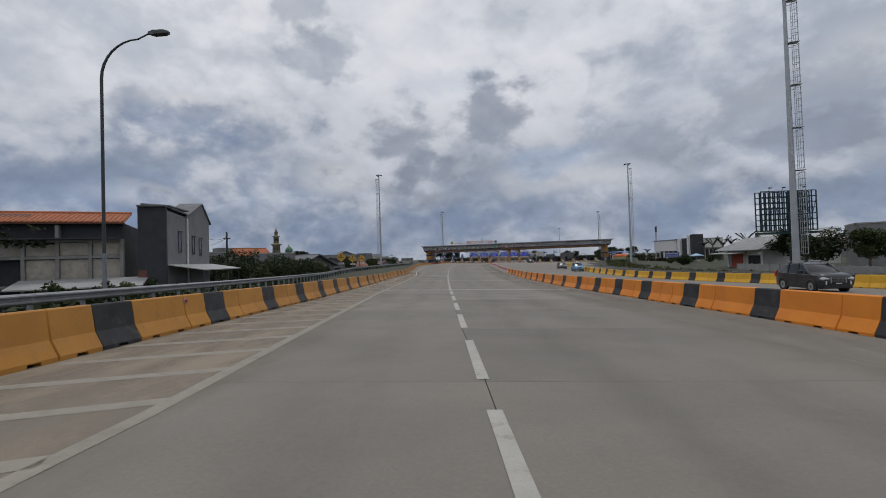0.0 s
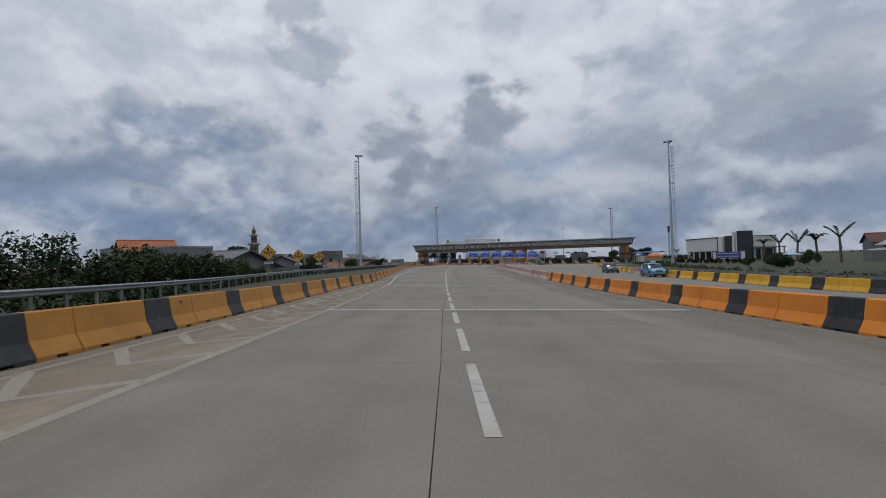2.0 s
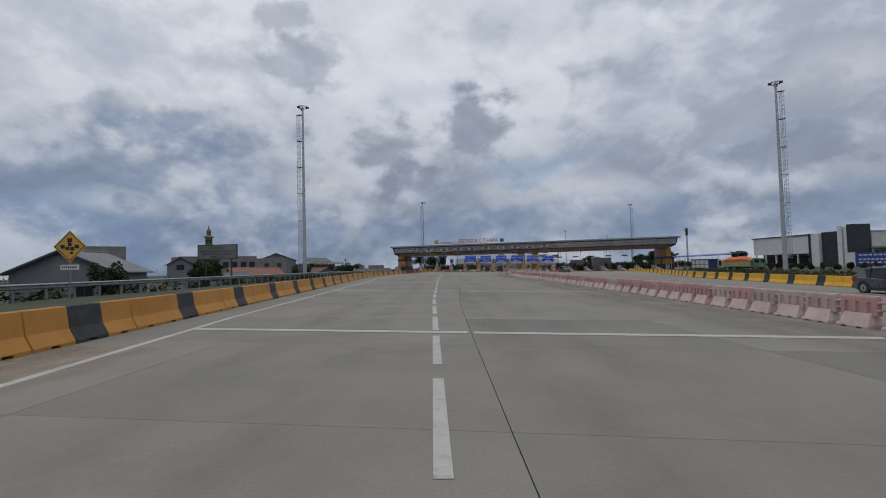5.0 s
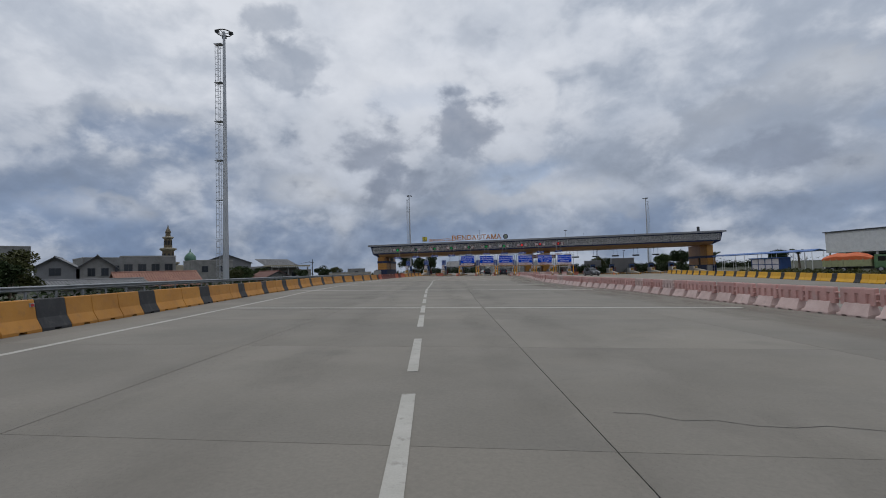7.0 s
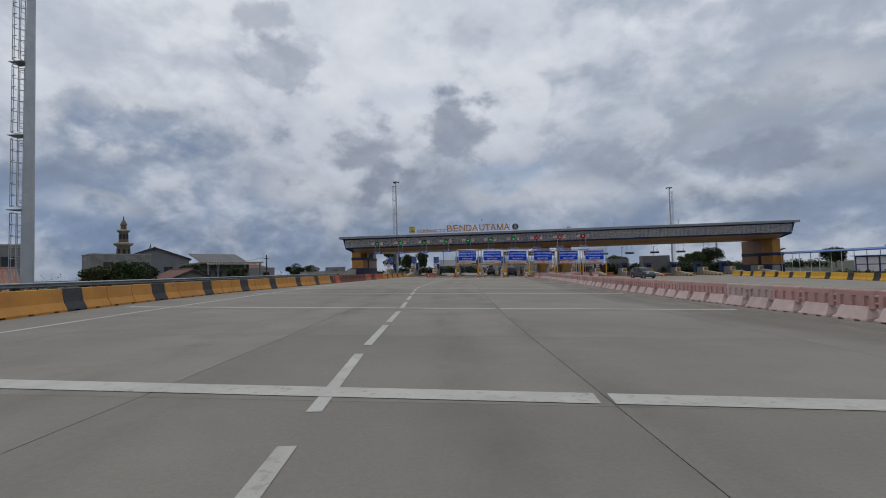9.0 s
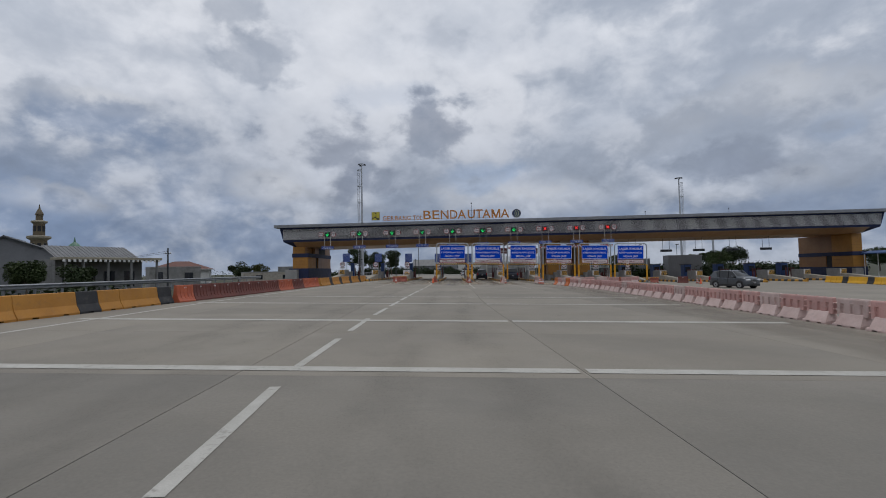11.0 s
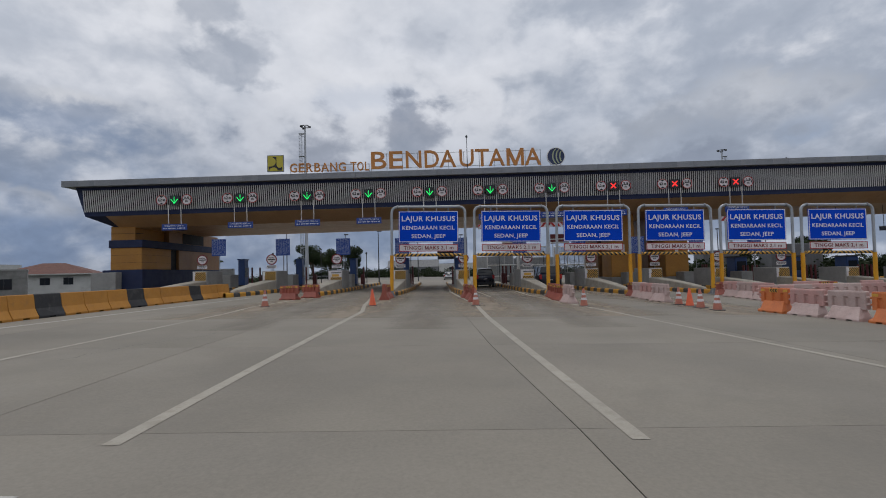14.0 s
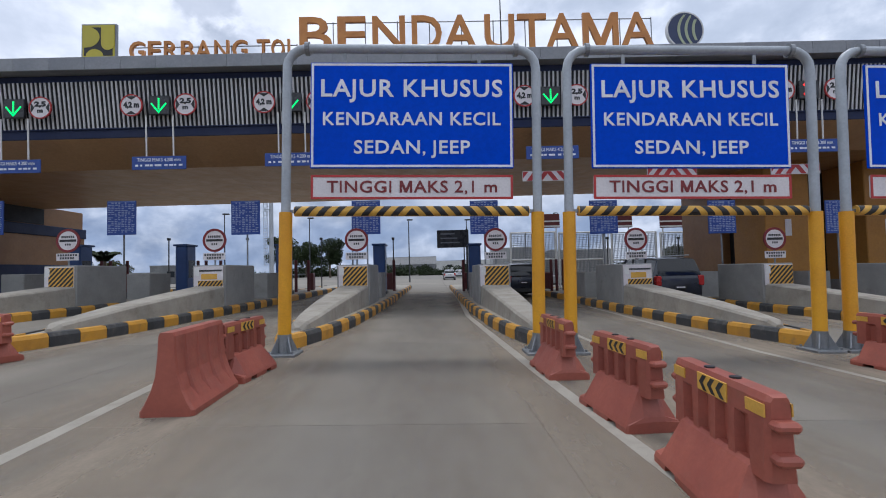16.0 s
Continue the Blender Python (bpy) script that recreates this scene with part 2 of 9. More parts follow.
M_YELLOW = mat("yellow_barrier_paint", (0.72, 0.40, 0.02), (0.63, 0.33, 0.02), 0.65, big=0.9, fine=45, bump=0.2, grime=(0.36, 0.2, 0.04), grime_scale=3.5,
               grime_lo=0.62, grime_hi=0.85, tint=0.06)
M_BLACK = mat("black_barrier_paint", (0.020, 0.021, 0.024), (0.032, 0.033, 0.036), 0.75, big=0.9, fine=45, bump=0.2, grime=(0.10, 0.095, 0.085), grime_scale=4, tint=0.1)
M_PINK = mat("faded_pink_plastic", (0.56, 0.325, 0.295), (0.46, 0.25, 0.225), 0.6, big=2.2, fine=30, grime=(0.54, 0.42, 0.39), grime_scale=2.2, grime_lo=0.5,
             grime_hi=0.75, tint=0.09)
M_PINKPALE = mat("bleached_plastic", (0.57, 0.44, 0.41), (0.47, 0.34, 0.31), 0.65, big=2.4, fine=30, grime=(0.30, 0.24, 0.21), grime_scale=4, tint=0.07)
M_RED = mat("red_plastic", (0.34, 0.095, 0.062), (0.27, 0.07, 0.048), 0.5, big=2.0, fine=30, grime=(0.26, 0.09, 0.06), grime_scale=4, tint=0.10)
M_REDBRIGHT = mat("orange_red_plastic", (0.46, 0.11, 0.045), (0.36, 0.08, 0.036), 0.55, big=2.0, fine=30, grime=(0.28, 0.10, 0.06), grime_scale=4, tint=0.10)
M_MAROON = mat("dusty_dark_red_plastic", (0.155, 0.045, 0.033), (0.115, 0.035, 0.028), 0.7, big=2.0, fine=30, grime=(0.20, 0.10, 0.075), grime_scale=4, tint=0.12)
M_BRIGHTOR = mat("orange_plastic", (0.66, 0.20, 0.055), (0.55, 0.15, 0.05), 0.5, big=2.0, fine=30, grime=(0.4, 0.15, 0.07), grime_scale=4)
M_CONE = mat("cone_rubber", (0.72, 0.13, 0.045), (0.62, 0.10, 0.04), 0.55, big=3)
M_CONEOLD = mat("weathered_cone_rubber", (0.42, 0.145, 0.095), (0.34, 0.12, 0.085), 0.7, big=6, grime=(0.3, 0.22, 0.18), grime_scale=9)
M_WHITE = mat("white_paint", (0.74, 0.74, 0.72), (0.64, 0.64, 0.62), 0.55, big=1.2, fine=30)
M_SIGNW = mat("white_sign_face", (0.72, 0.69, 0.70), (0.64, 0.60, 0.61), 0.5, big=1.0, fine=30)
M_LETTER = mat("white_reflective_letter", (0.80, 0.82, 0.86), rough=0.4, big=2)
M_BLUE = mat("blue_sign_face", (0.0, 0.062, 0.60), (0.0, 0.055, 0.54), 0.6, big=0.6, fine=12)
M_BLUEDIM = mat("blue_board_face", (0.020, 0.065, 0.30), (0.018, 0.055, 0.25), 0.45, big=0.9, fine=12)
M_BLUE.node_tree.nodes["Principled BSDF"].inputs["Specular IOR Level"].default_value = 0.1
M_REDPAINT = mat("red_paint", (0.46, 0.035, 0.035), rough=0.5, big=1.5)
M_DARKRED = mat("dark_red_letter", (0.20, 0.018, 0.022), rough=0.5, big=1.5)
M_STEEL = mat("galvanised_steel", (0.30, 0.315, 0.33), (0.22, 0.235, 0.25), 0.48, 0.7, big=1.6, fine=18)
M_MAST = mat("mast_steel", (0.44, 0.46, 0.48), (0.37, 0.39, 0.42), 0.5, 0.35, big=0.7, fine=10)
M_PIPE = mat("grey_painted_pipe", (0.40, 0.43, 0.46), (0.33, 0.36, 0.39), 0.45, 0.3, big=2.0, fine=22)
M_POSTY = mat("yellow_post_paint", (0.74, 0.36, 0.012), (0.66, 0.30, 0.012), 0.5, big=1.6, grime=(0.4, 0.22, 0.05), grime_scale=5, grime_lo=0.62, grime_hi=0.8)
M_STRIPEY = mat("yellow_stripe", (0.70, 0.40, 0.06), (0.6, 0.34, 0.06), 0.55, big=3)
M_STRIPEB = mat("black_stripe", (0.025, 0.025, 0.027), rough=0.55, big=3)
M_NAVY = mat("navy_cladding", (0.008, 0.018, 0.07), (0.007, 0.015, 0.055), 0.65, 0.0, big=0.6, fine=10)
M_GREYPANEL = mat("grey_roof_edge_panel", (0.26, 0.27, 0.285), (0.21, 0.22, 0.24), 0.5, 0.2, big=0.7, fine=10, tint=0.06)
M_SLAT = mat("pale_slat", (0.60, 0.60, 0.60), (0.48, 0.48, 0.49), 0.5, 0.05, big=0.5, fine=8, tint=0.08)
# Near-black for panel joints, and for shade painted into gaps, recesses and openings.
M_JOINTSHADE = mat("joint_and_shade_black", (0.015, 0.016, 0.02), rough=0.7, big=1)
M_SOFFIT = mat("bronze_soffit_panel", (0.52, 0.32, 0.165), (0.46, 0.275, 0.135), 0.38, 0.25, big=0.5, fine=9, grime=(0.18, 0.10, 0.05), grime_scale=0.8, grime_lo=0.6, grime_hi=0.85)
M_OCHREWALL = mat("ochre_cladding", (0.43, 0.205, 0.035), (0.36, 0.165, 0.03), 0.55, 0.05, big=0.6, fine=9, grime=(0.3, 0.15, 0.04), grime_scale=1.2, grime_lo=0.6, grime_hi=0.85)
M_BRONZEWALL = mat("bronze_cladding", (0.30, 0.155, 0.06), (0.24, 0.12, 0.05), 0.45, 0.15, big=0.6, fine=9)
M_TAN = mat("tan_lettering", (0.56, 0.235, 0.06), (0.47, 0.19, 0.05), 0.5, 0.1, big=2)
M_CONC = mat("cast_concrete", (0.32, 0.315, 0.30), (0.25, 0.25, 0.24), 0.85, big=1.1, fine=35, bump=0.3, grime=(0.15, 0.145, 0.13), grime_scale=2.0, grime_lo=0.58, grime_hi=0.8)
M_CONCPALE = mat("pale_cast_concrete", (0.40, 0.37, 0.315), (0.31, 0.285, 0.24), 0.9, big=1.2, fine=35, bump=0.3, grime=(0.16, 0.14, 0.11), grime_scale=2.0, grime_lo=0.50,
                 grime_hi=0.78)
M_KERBY = mat("kerb_yellow", (0.66, 0.33, 0.035), (0.52, 0.26, 0.04), 0.7, big=2.5, fine=40, grime=(0.30, 0.2, 0.1), grime_scale=5, grime_lo=0.55, grime_hi=0.75, bump=0.25)
M_KERBB = mat("kerb_black", (0.045, 0.048, 0.052), (0.075, 0.075, 0.075), 0.7, big=2.5, fine=40, grime=(0.16, 0.15, 0.13), grime_scale=5, bump=0.25)
M_MACHBLUE = mat("blue_machine_paint", (0.025, 0.07, 0.22), (0.02, 0.055, 0.17), 0.4, 0.1, big=1.5)
M_BOLLARD = mat("maroon_bollard_paint", (0.13, 0.025, 0.025), (0.10, 0.02, 0.02), 0.5, big=2)
M_DARKGREY = mat("dark_grey_metal", (0.06, 0.065, 0.07), (0.045, 0.048, 0.05), 0.5, 0.3, big=1.5)
M_SCREEN = mat("dark_display_face", (0.018, 0.02, 0.024), rough=0.3, big=1)
M_GREENLED = glow("green_led", (0.008, 0.62, 0.13), 1.15)
M_REDLED = glow("red_led", (0.85, 0.03, 0.025), 1.0)
M_LEAF = mat("leaf_green", (0.0279, 0.0465, 0.0136), (0.0465, 0.0651, 0.0217), 0.6, big=0.9, fine=9, tint=0.18)
M_LEAFDK = mat("leaf_dark_green", (0.0186, 0.0322, 0.0112), (0.0310, 0.0465, 0.0161), 0.6, big=0.9, fine=9, tint=0.18)
M_LEAFYEL = mat("leaf_olive", (0.0527, 0.0620, 0.0186), (0.0682, 0.0713, 0.0248), 0.6, big=0.9, fine=9, tint=0.18)
for leaf in (M_LEAF, M_LEAFDK, M_LEAFYEL):
    leaf.node_tree.nodes["Principled BSDF"].inputs["Specular IOR Level"].default_value = 0.2
M_BARK = mat("bark", (0.13, 0.10, 0.07), (0.09, 0.07, 0.05), 0.9, big=4, fine=30, bump=0.6, stretch=(1, 1, 0.3))


def dust_layer(name, col, lo, hi, most):
    """A thin patchy film of sand: opaque where the noise is high, fading out to both sides of its strip."""
    m = mat(name, col, tuple(c * 0.86 for c in col), 0.95, big=0.8, fine=30)
    nt = m.node_tree
    link = nt.links.new
    tc = nt.nodes.new("ShaderNodeTexCoord")
    mp = nt.nodes.new("ShaderNodeMapping")
    mp.inputs["Scale"].default_value = (1.0, 0.3, 1.0)
    n = nt.nodes.new("ShaderNodeTexNoise")
    n.inputs["Scale"].default_value, n.inputs["Detail"].default_value, n.inputs["Roughness"].default_value = 0.9, 8.0, 0.62
    r = nt.nodes.new("ShaderNodeMapRange")
    r.inputs["From Min"].default_value, r.inputs["From Max"].default_value = lo, hi
    r.inputs["To Max"].default_value = most
    link(tc.outputs["Object"], mp.inputs[0])
    link(mp.outputs[0], n.inputs["Vector"])
    link(n.outputs["Fac"], r.inputs["Value"])
    sep = nt.nodes.new("ShaderNodeSeparateXYZ")
    link(tc.outputs["UV"], sep.inputs[0])
    fade = nt.nodes.new("ShaderNodeMath")
    fade.operation = "PINGPONG"
    fade.inputs[1].default_value = 0.5
    link(sep.outputs[0], fade.inputs[0])
    soft = nt.nodes.new("ShaderNodeMapRange")
    soft.interpolation_type = "SMOOTHSTEP"
    soft.inputs["From Max"].default_value = 0.42
    link(fade.outputs[0], soft.inputs["Value"])
    both = nt.nodes.new("ShaderNodeMath")
    both.operation = "MULTIPLY"
    link(r.outputs[0], both.inputs[0])
    link(soft.outputs[0], both.inputs[1])
    link(both.outputs[0], nt.nodes["Principled BSDF"].inputs["Alpha"])
    return m


M_DUST = dust_layer("road_dust", (0.33, 0.275, 0.21), 0.26, 0.60, 0.8)
M_DUSTFAINT = dust_layer("thin_road_dust", (0.26, 0.225, 0.185), 0.24, 0.70, 0.5)
M_STAIN = dust_layer("tyre_stain", (0.085, 0.08, 0.072), 0.40, 0.75, 0.16)

# ---- building tools ----


def ease(y):
    u = -y - 172.0
    return 0.012 * (u + math.sqrt(u * u + 200.0))


def deck(x, y):
    """Height of the paved plaza: a steady crossfall, rising towards the ramp behind the start."""
    return -0.022 * min(max(x, -26.0), 42.0) + ease(y)


def along(pts, y):
    """x on a line of (x, y) points, at y."""
    ys, xs = [p[1] for p in pts], [p[0] for p in pts]
    return float(np.interp(y, ys, xs))


def add_box(bm, x0, x1, y0, y1, z0, z1, bevel=0.0, m=None):
    vs = [bm.verts.new((x, y, z)) for z in (z0, z1) for x, y in ((x0, y0), (x1, y0), (x1, y1), (x0, y1))]
    fs = [bm.faces.new([vs[i] for i in q]) for q in ((3, 2, 1, 0), (4, 5, 6, 7), (0, 1, 5, 4), (1, 2, 6, 5), (2, 3, 7, 6), (3, 0, 4, 7))]
    if bevel:
        es = list({e for f in fs for e in f.edges})
        r = bmesh.ops.bevel(bm, geom=es, offset=bevel, segments=1, affect="EDGES", profile=0.5)
        vs = list({v for f in r["faces"] for v in f.verts} | {v for v in vs if v.is_valid})
    if m is not None:
        bmesh.ops.transform(bm, matrix=m, verts=[v for v in vs if v.is_valid])
    return bm


def add_tube(bm, pts, radii, n=10, cap=True):
    """A round tube through points; radii one number or one a point."""
    pts = [Vector(p) for p in pts]
    if isinstance(radii, (int, float)):
        radii = [radii] * len(pts)
    radii = [float(r) for r in radii]
    rings = []
    side = None
    for i, p in enumerate(pts):
        d = (pts[min(i + 1, len(pts) - 1)] - pts[max(i - 1, 0)]).normalized()
        if side is None:
            side = d.orthogonal().normalized()
        side = (side - d * side.dot(d)).normalized()
        up = d.cross(side)
        rings.append([bm.verts.new(p + radii[i] * (math.cos(2 * math.pi * k / n) * side + math.sin(2 * math.pi * k / n) * up)) for k in range(n)])
    for a, b in zip(rings, rings[1:]):
        for k in range(n):
            bm.faces.new((a[k], a[(k + 1) % n], b[(k + 1) % n], b[k]))
    if cap:
        bm.faces.new(rings[0][::-1])
        bm.faces.new(rings[-1])
    return bm


def add_prism(bm, outline, depth, m=None):
    """A closed outline of (x, z) drawn along y by depth."""
    a = [bm.verts.new((x, 0, z)) for x, z in outline]
    b = [bm.verts.new((x, depth, z)) for x, z in outline]
    n = len(a)
    bm.faces.new(a)
    bm.faces.new(b[::-1])
    for i in range(n):
        bm.faces.new((a[i], b[i], b[(i + 1) % n], a[(i + 1) % n]))
    if m is not None:
        bmesh.ops.transform(bm, matrix=m, verts=a + b)
    return bm


def add_disc(bm, r, depth, n=28, m=None, inner=0.0):
    """A disc or ring facing -y."""
    pts = [(math.cos(2 * math.pi * k / n), math.sin(2 * math.pi * k / n)) for k in range(n)]
    if not inner:
        return add_prism(bm, [(r * c, r * s) for c, s in pts], depth, m)
    rows = [[bm.verts.new((q * c, y, q * s)) for c, s in pts] for q, y in ((r, 0), (inner, 0), (inner, depth), (r, depth))]
    for a, b in zip(rows, rows[1:] + rows[:1]):
        for k in range(n):
            bm.faces.new((a[k], a[(k + 1) % n], b[(k + 1) % n], b[k]))
    if m is not None:
        bmesh.ops.transform(bm, matrix=m, verts=[v for row in rows for v in row])
    return bm


def add_ball(bm, c, rx, ry, rz, n=10, rings=6):
    r = bmesh.ops.create_uvsphere(bm, u_segments=n, v_segments=rings, radius=1.0)
    bmesh.ops.transform(bm, matrix=Matrix.LocRotScale(Vector(c), None, Vector((rx, ry, rz))), verts=r["verts"])
    return bm


def loft(bm, sections, close=True):
    """Rings of points joined in order; ends closed."""
    rings = [[bm.verts.new(p) for p in s] for s in sections]
    n = len(rings[0])
    for a, b in zip(rings, rings[1:]):
        for k in range(n):
            bm.faces.new((a[k], a[(k + 1) % n], b[(k + 1) % n], b[k]))
    if close:
        bm.faces.new(rings[0][::-1])
        bm.faces.new(rings[-1])
    return bm


def clip_poly(poly, x0, x1, z0, z1):
    """Cut a convex polygon to a rectangle."""
    for axis, lim, sign in ((0, x0, 1), (0, x1, -1), (1, z0, 1), (1, z1, -1)):
        out = []
        for i, p in enumerate(poly):
            q = poly[(i + 1) % len(poly)]
            a, b = sign * (p[axis] - lim), sign * (q[axis] - lim)
            if a >= 0:
                out.append(p)
            if a * b < 0:
                t = a / (a - b)
                out.append((p[0] + t * (q[0] - p[0]), p[1] + t * (q[1] - p[1])))
        poly = out
        if len(poly) < 3:
            return []
    return poly


def stripe_polys(x0, x1, z0, z1, pitch, lean):
    out, h = [], z1 - z0
    x = x0 - abs(lean) * h - pitch
    while x < x1 + abs(lean) * h + pitch:
        p = clip_poly([(x, z0), (x + pitch / 2, z0), (x + pitch / 2 + lean * h, z1), (x + lean * h, z1)], x0, x1, z0, z1)
        if p:
            out.append(p)
        x += pitch
    return out


def mesh_of(bm, name, material, smooth=False):
    bmesh.ops.recalc_face_normals(bm, faces=bm.faces)
    me = bpy.data.meshes.new(name)
    bm.to_mesh(me)
    bm.free()
    me.materials.append(material)
    if smooth:
        for p in me.polygons:
            p.use_smooth = True
        me.set_sharp_from_angle(angle=radians(38))
    return me


def part(name, bm, material, parent=None, label="", smooth=False, m=None):
    ob = new(name, mesh_of(bm, name, material, smooth))
    if m is not None:
        ob.matrix_basis = m
    if parent is not None:
        ob.parent = parent
    return tagged(ob, label=label)


def share(name, me, parent, m):
    """One more object on a mesh that is there already."""
    ob = new(name, me)
    ob.matrix_basis = m
    ob.parent = parent
    return ob


def thing(name, label, category, group="", m=None, kind=""):
    ob = new(name)
    ob.empty_display_size = 0.2
    if m is not None:
        ob.matrix_basis = m
    return tagged(ob, label=label, category=category, group=group, kind=kind)


def lone(name, bm, material, label, category, group="", m=None, smooth=False, kind=""):
    """A thing that is one mesh."""
    return tagged(part(name, bm, material, None, "", smooth, m), label=label, category=category, group=group, kind=kind)


def text_mesh(words, width, height, depth, material, bold=0.0):
    """Built-in lettering as a mesh, centred, in the xz plane, facing -y."""
    cu = bpy.data.curves.new("lettering", "FONT")
    cu.body, cu.align_x, cu.extrude, cu.resolution_u, cu.offset = words, "LEFT", 0.05, 3, bold
    tmp = new("lettering", cu)
    dg = bpy.context.evaluated_depsgraph_get()
    dg.update()
    me = bpy.data.meshes.new_from_object(tmp.evaluated_get(dg))
    bpy.data.objects.remove(tmp)
    bpy.data.curves.remove(cu)
    co = np.empty(len(me.vertices) * 3)
    me.vertices.foreach_get("co", co)
    co = co.reshape(-1, 3)
    lo, hi = co.min(0), co.max(0)
    span = np.maximum(hi - lo, 1e-6)
    x = ((co[:, 0] - lo[0]) / span[0] - 0.5) * width
    z = ((co[:, 1] - lo[1]) / span[1] - 0.5) * height
    y = -((co[:, 2] - lo[2]) / span[2]) * depth
    me.vertices.foreach_set("co", np.stack([x, y, z], 1).ravel())
    me.materials.clear()
    me.materials.append(material)
    me.update()
    return me


def lettering(words, width, height, depth, material, parent, m, name="lettering", bold=0.0):
    ob = new(name, text_mesh(words, width, height, depth, material, bold))
    ob.matrix_basis = m
    ob.parent = parent
    return ob


def bold_m(width, height, depth, material, stroke):
    """A heavy capital M, whose built-in outline cannot be thickened."""
    a, b, k = width / 2, height / 2, stroke
    outline = [(-a, -b), (-a, b), (-a + 1.25 * k, b), (0, -b + 1.75 * k), (a - 1.25 * k, b), (a, b), (a, -b), (a - k, -b), (a - k, b - 2.3 * k), (0.5 * k, -b), (-0.5 * k, -b), (-a + k, b - 2.3 * k), (-a + k, -b)]
    return mesh_of(add_prism(bmesh.new(), outline, depth, pose(0, -depth, 0)), "letter", material)


def letters(words, width, height, depth, material, parent, m, bold=0.0):
    """A line of lettering with every character a piece of its own."""
    me = text_mesh(words, width, height, depth, material)
    whole = bmesh.new()
    whole.from_mesh(me)
    whole.normal_update()
    # the front of each glyph is one patch of faces
    todo, spans = {f for f in whole.faces if f.calc_center_median().y < -0.9 * depth}, []
    while todo:
        grown, edge = set(), [next(iter(todo))]
        while edge:
            f = edge.pop()
            if f not in grown:
                grown.add(f)
                edge += [g for v in f.verts for g in v.link_faces if g in todo]
        todo -= grown
        xs, zs = [v.co.x for f in grown for v in f.verts], [v.co.z for f in grown for v in f.verts]
        spans.append((min(xs), max(xs), min(zs), max(zs)))
    whole.free()
    bpy.data.meshes.remove(me)
    for ch, (xa, xb, za, zb) in zip(words.replace(" ", ""), sorted(spans)):
        w, h = xb - xa, zb - za
        piece = bold_m(w, h, depth, material, 0.19 * h) if ch == "M" else text_mesh(ch, w, h, depth, material, bold)
        share("letter", piece, parent, m @ pose((xa + xb) / 2, 0, (za + zb) / 2))


def between(x0, y0, x1, y1, lift=0.0):
    """A pose at the middle of two places on the deck: +y runs from the first to the second."""
    a, b = Vector((x0, y0, deck(x0, y0) + lift)), Vector((x1, y1, deck(x1, y1) + lift))
    f = (b - a).normalized()
    r = f.cross(Vector((0, 0, 1))).normalized()
    u = r.cross(f)
    return Matrix.Translation((a + b) / 2) @ Matrix((r, f, u)).transposed().to_4x4()


def on_deck(x, y, rz=0.0, lift=0.0):
    return pose(x, y, deck(x, y) + lift, 0, 0, rz)

# ---- ground and pavement ----
LEFT_RAIL = [(15.0, -262), (12.5, -240), (10.0, -225), (6.5, -211), (-1.5, -184), (-9.2, -157), (-15.0, -133), (-20.0, -88), (-22.0, -62), (-24.0, -30), (-25.0, -4), (-30, 8), (-30, 400)]
RIGHT_EDGE = [(52.0, -262), (44.5, -196), (39.5, -167), (38.5, -140), (39.5, -100), (42, -78), (48, -45), (51, -20), (55, 4), (72, 12), (72, 60), (60, 400)]
LEFT_JERSEY = [(20.2, -256), (15.0, -227), (12.9, -214), (4.05, -167.8), (2.75, -155), (-3.2, -124), (-9.45, -92), (-10.6, -84), (-12.5, -75), (-13.4, -66), (-13.5, -46)]
RIGHT_JERSEY = [(34.0, -256), (29.45, -220), (28.3, -212.4), (26.3, -199.5), (22.05, -161.5), (20.8, -151.5)]
PINK_LINE = [(20.7, -150.8), (18.9, -134), (15.1, -92), (13.6, -84), (12.5, -71), (12.1, -60), (12.6, -45), (13.1, -26.5), (12.6, -17), (12.0, -11)]
FAR_JERSEY = [(53.0, -250), (42.3, -193), (38.7, -178.7), (36.6, -165), (35.3, -147), (35.4, -134)]
FAR_JERSEY_2 = [(35.6, -124), (36.6, -100), (38.0, -80), (41.6, -63), (44.3, -48), (46.8, -25), (49.6, -3)]
DASH_LINE = [(25.6, -248), (22.6, -231), (17.28, -199), (12.2, -167), (10.42, -155), (6.7, -130), (2.5, -98), (1.0, -86.3), (0.1, -77), (-2.05, -58), (-2.35, -50), (-2.4, -40), (-2.4, -33), (-2.35, -28), (-2.25, -22)]
JOINT_LINE = [(27.0, -258), (22.4, -229.6), (21.94, -227), (20.8, -220.9), (19.25, -210.5), (18.97, -209.5), (17.56, -204.5), (17.2, -202.0), (16.72, -199.1), (16.36, -196.3), (14.37, -183.1), (12.11, -163.8), (11.06, -155.6), (10.37, -150.2), (9.24, -141), (8.17, -132), (5.27, -100), (3.77, -80), (1.97, -41), (2.02, -36), (1.96, -28.5), (1.82, -22.5), (1.55, -18), (1.4, -8), (1.4, 400)]


def terrain(x, y):
    xl, xr = along(LEFT_RAIL, y), along(RIGHT_EDGE, y)
    z = deck(x, min(max(y, -262.0), 60.0)) - 0.14
    if x < xl - 0.6:
        d = min((xl - 0.6 - x) / 7.0, 1.0)
        z = (deck(xl, max(y, -262.0)) - 0.14) * (1 - d) + d * -1.1
    if x > xr:
        d = min((x - xr) / 25.0, 1.0)
        z = (deck(xr, max(y, -262.0)) - 0.14) * (1 - d) + d * -0.75
    return z


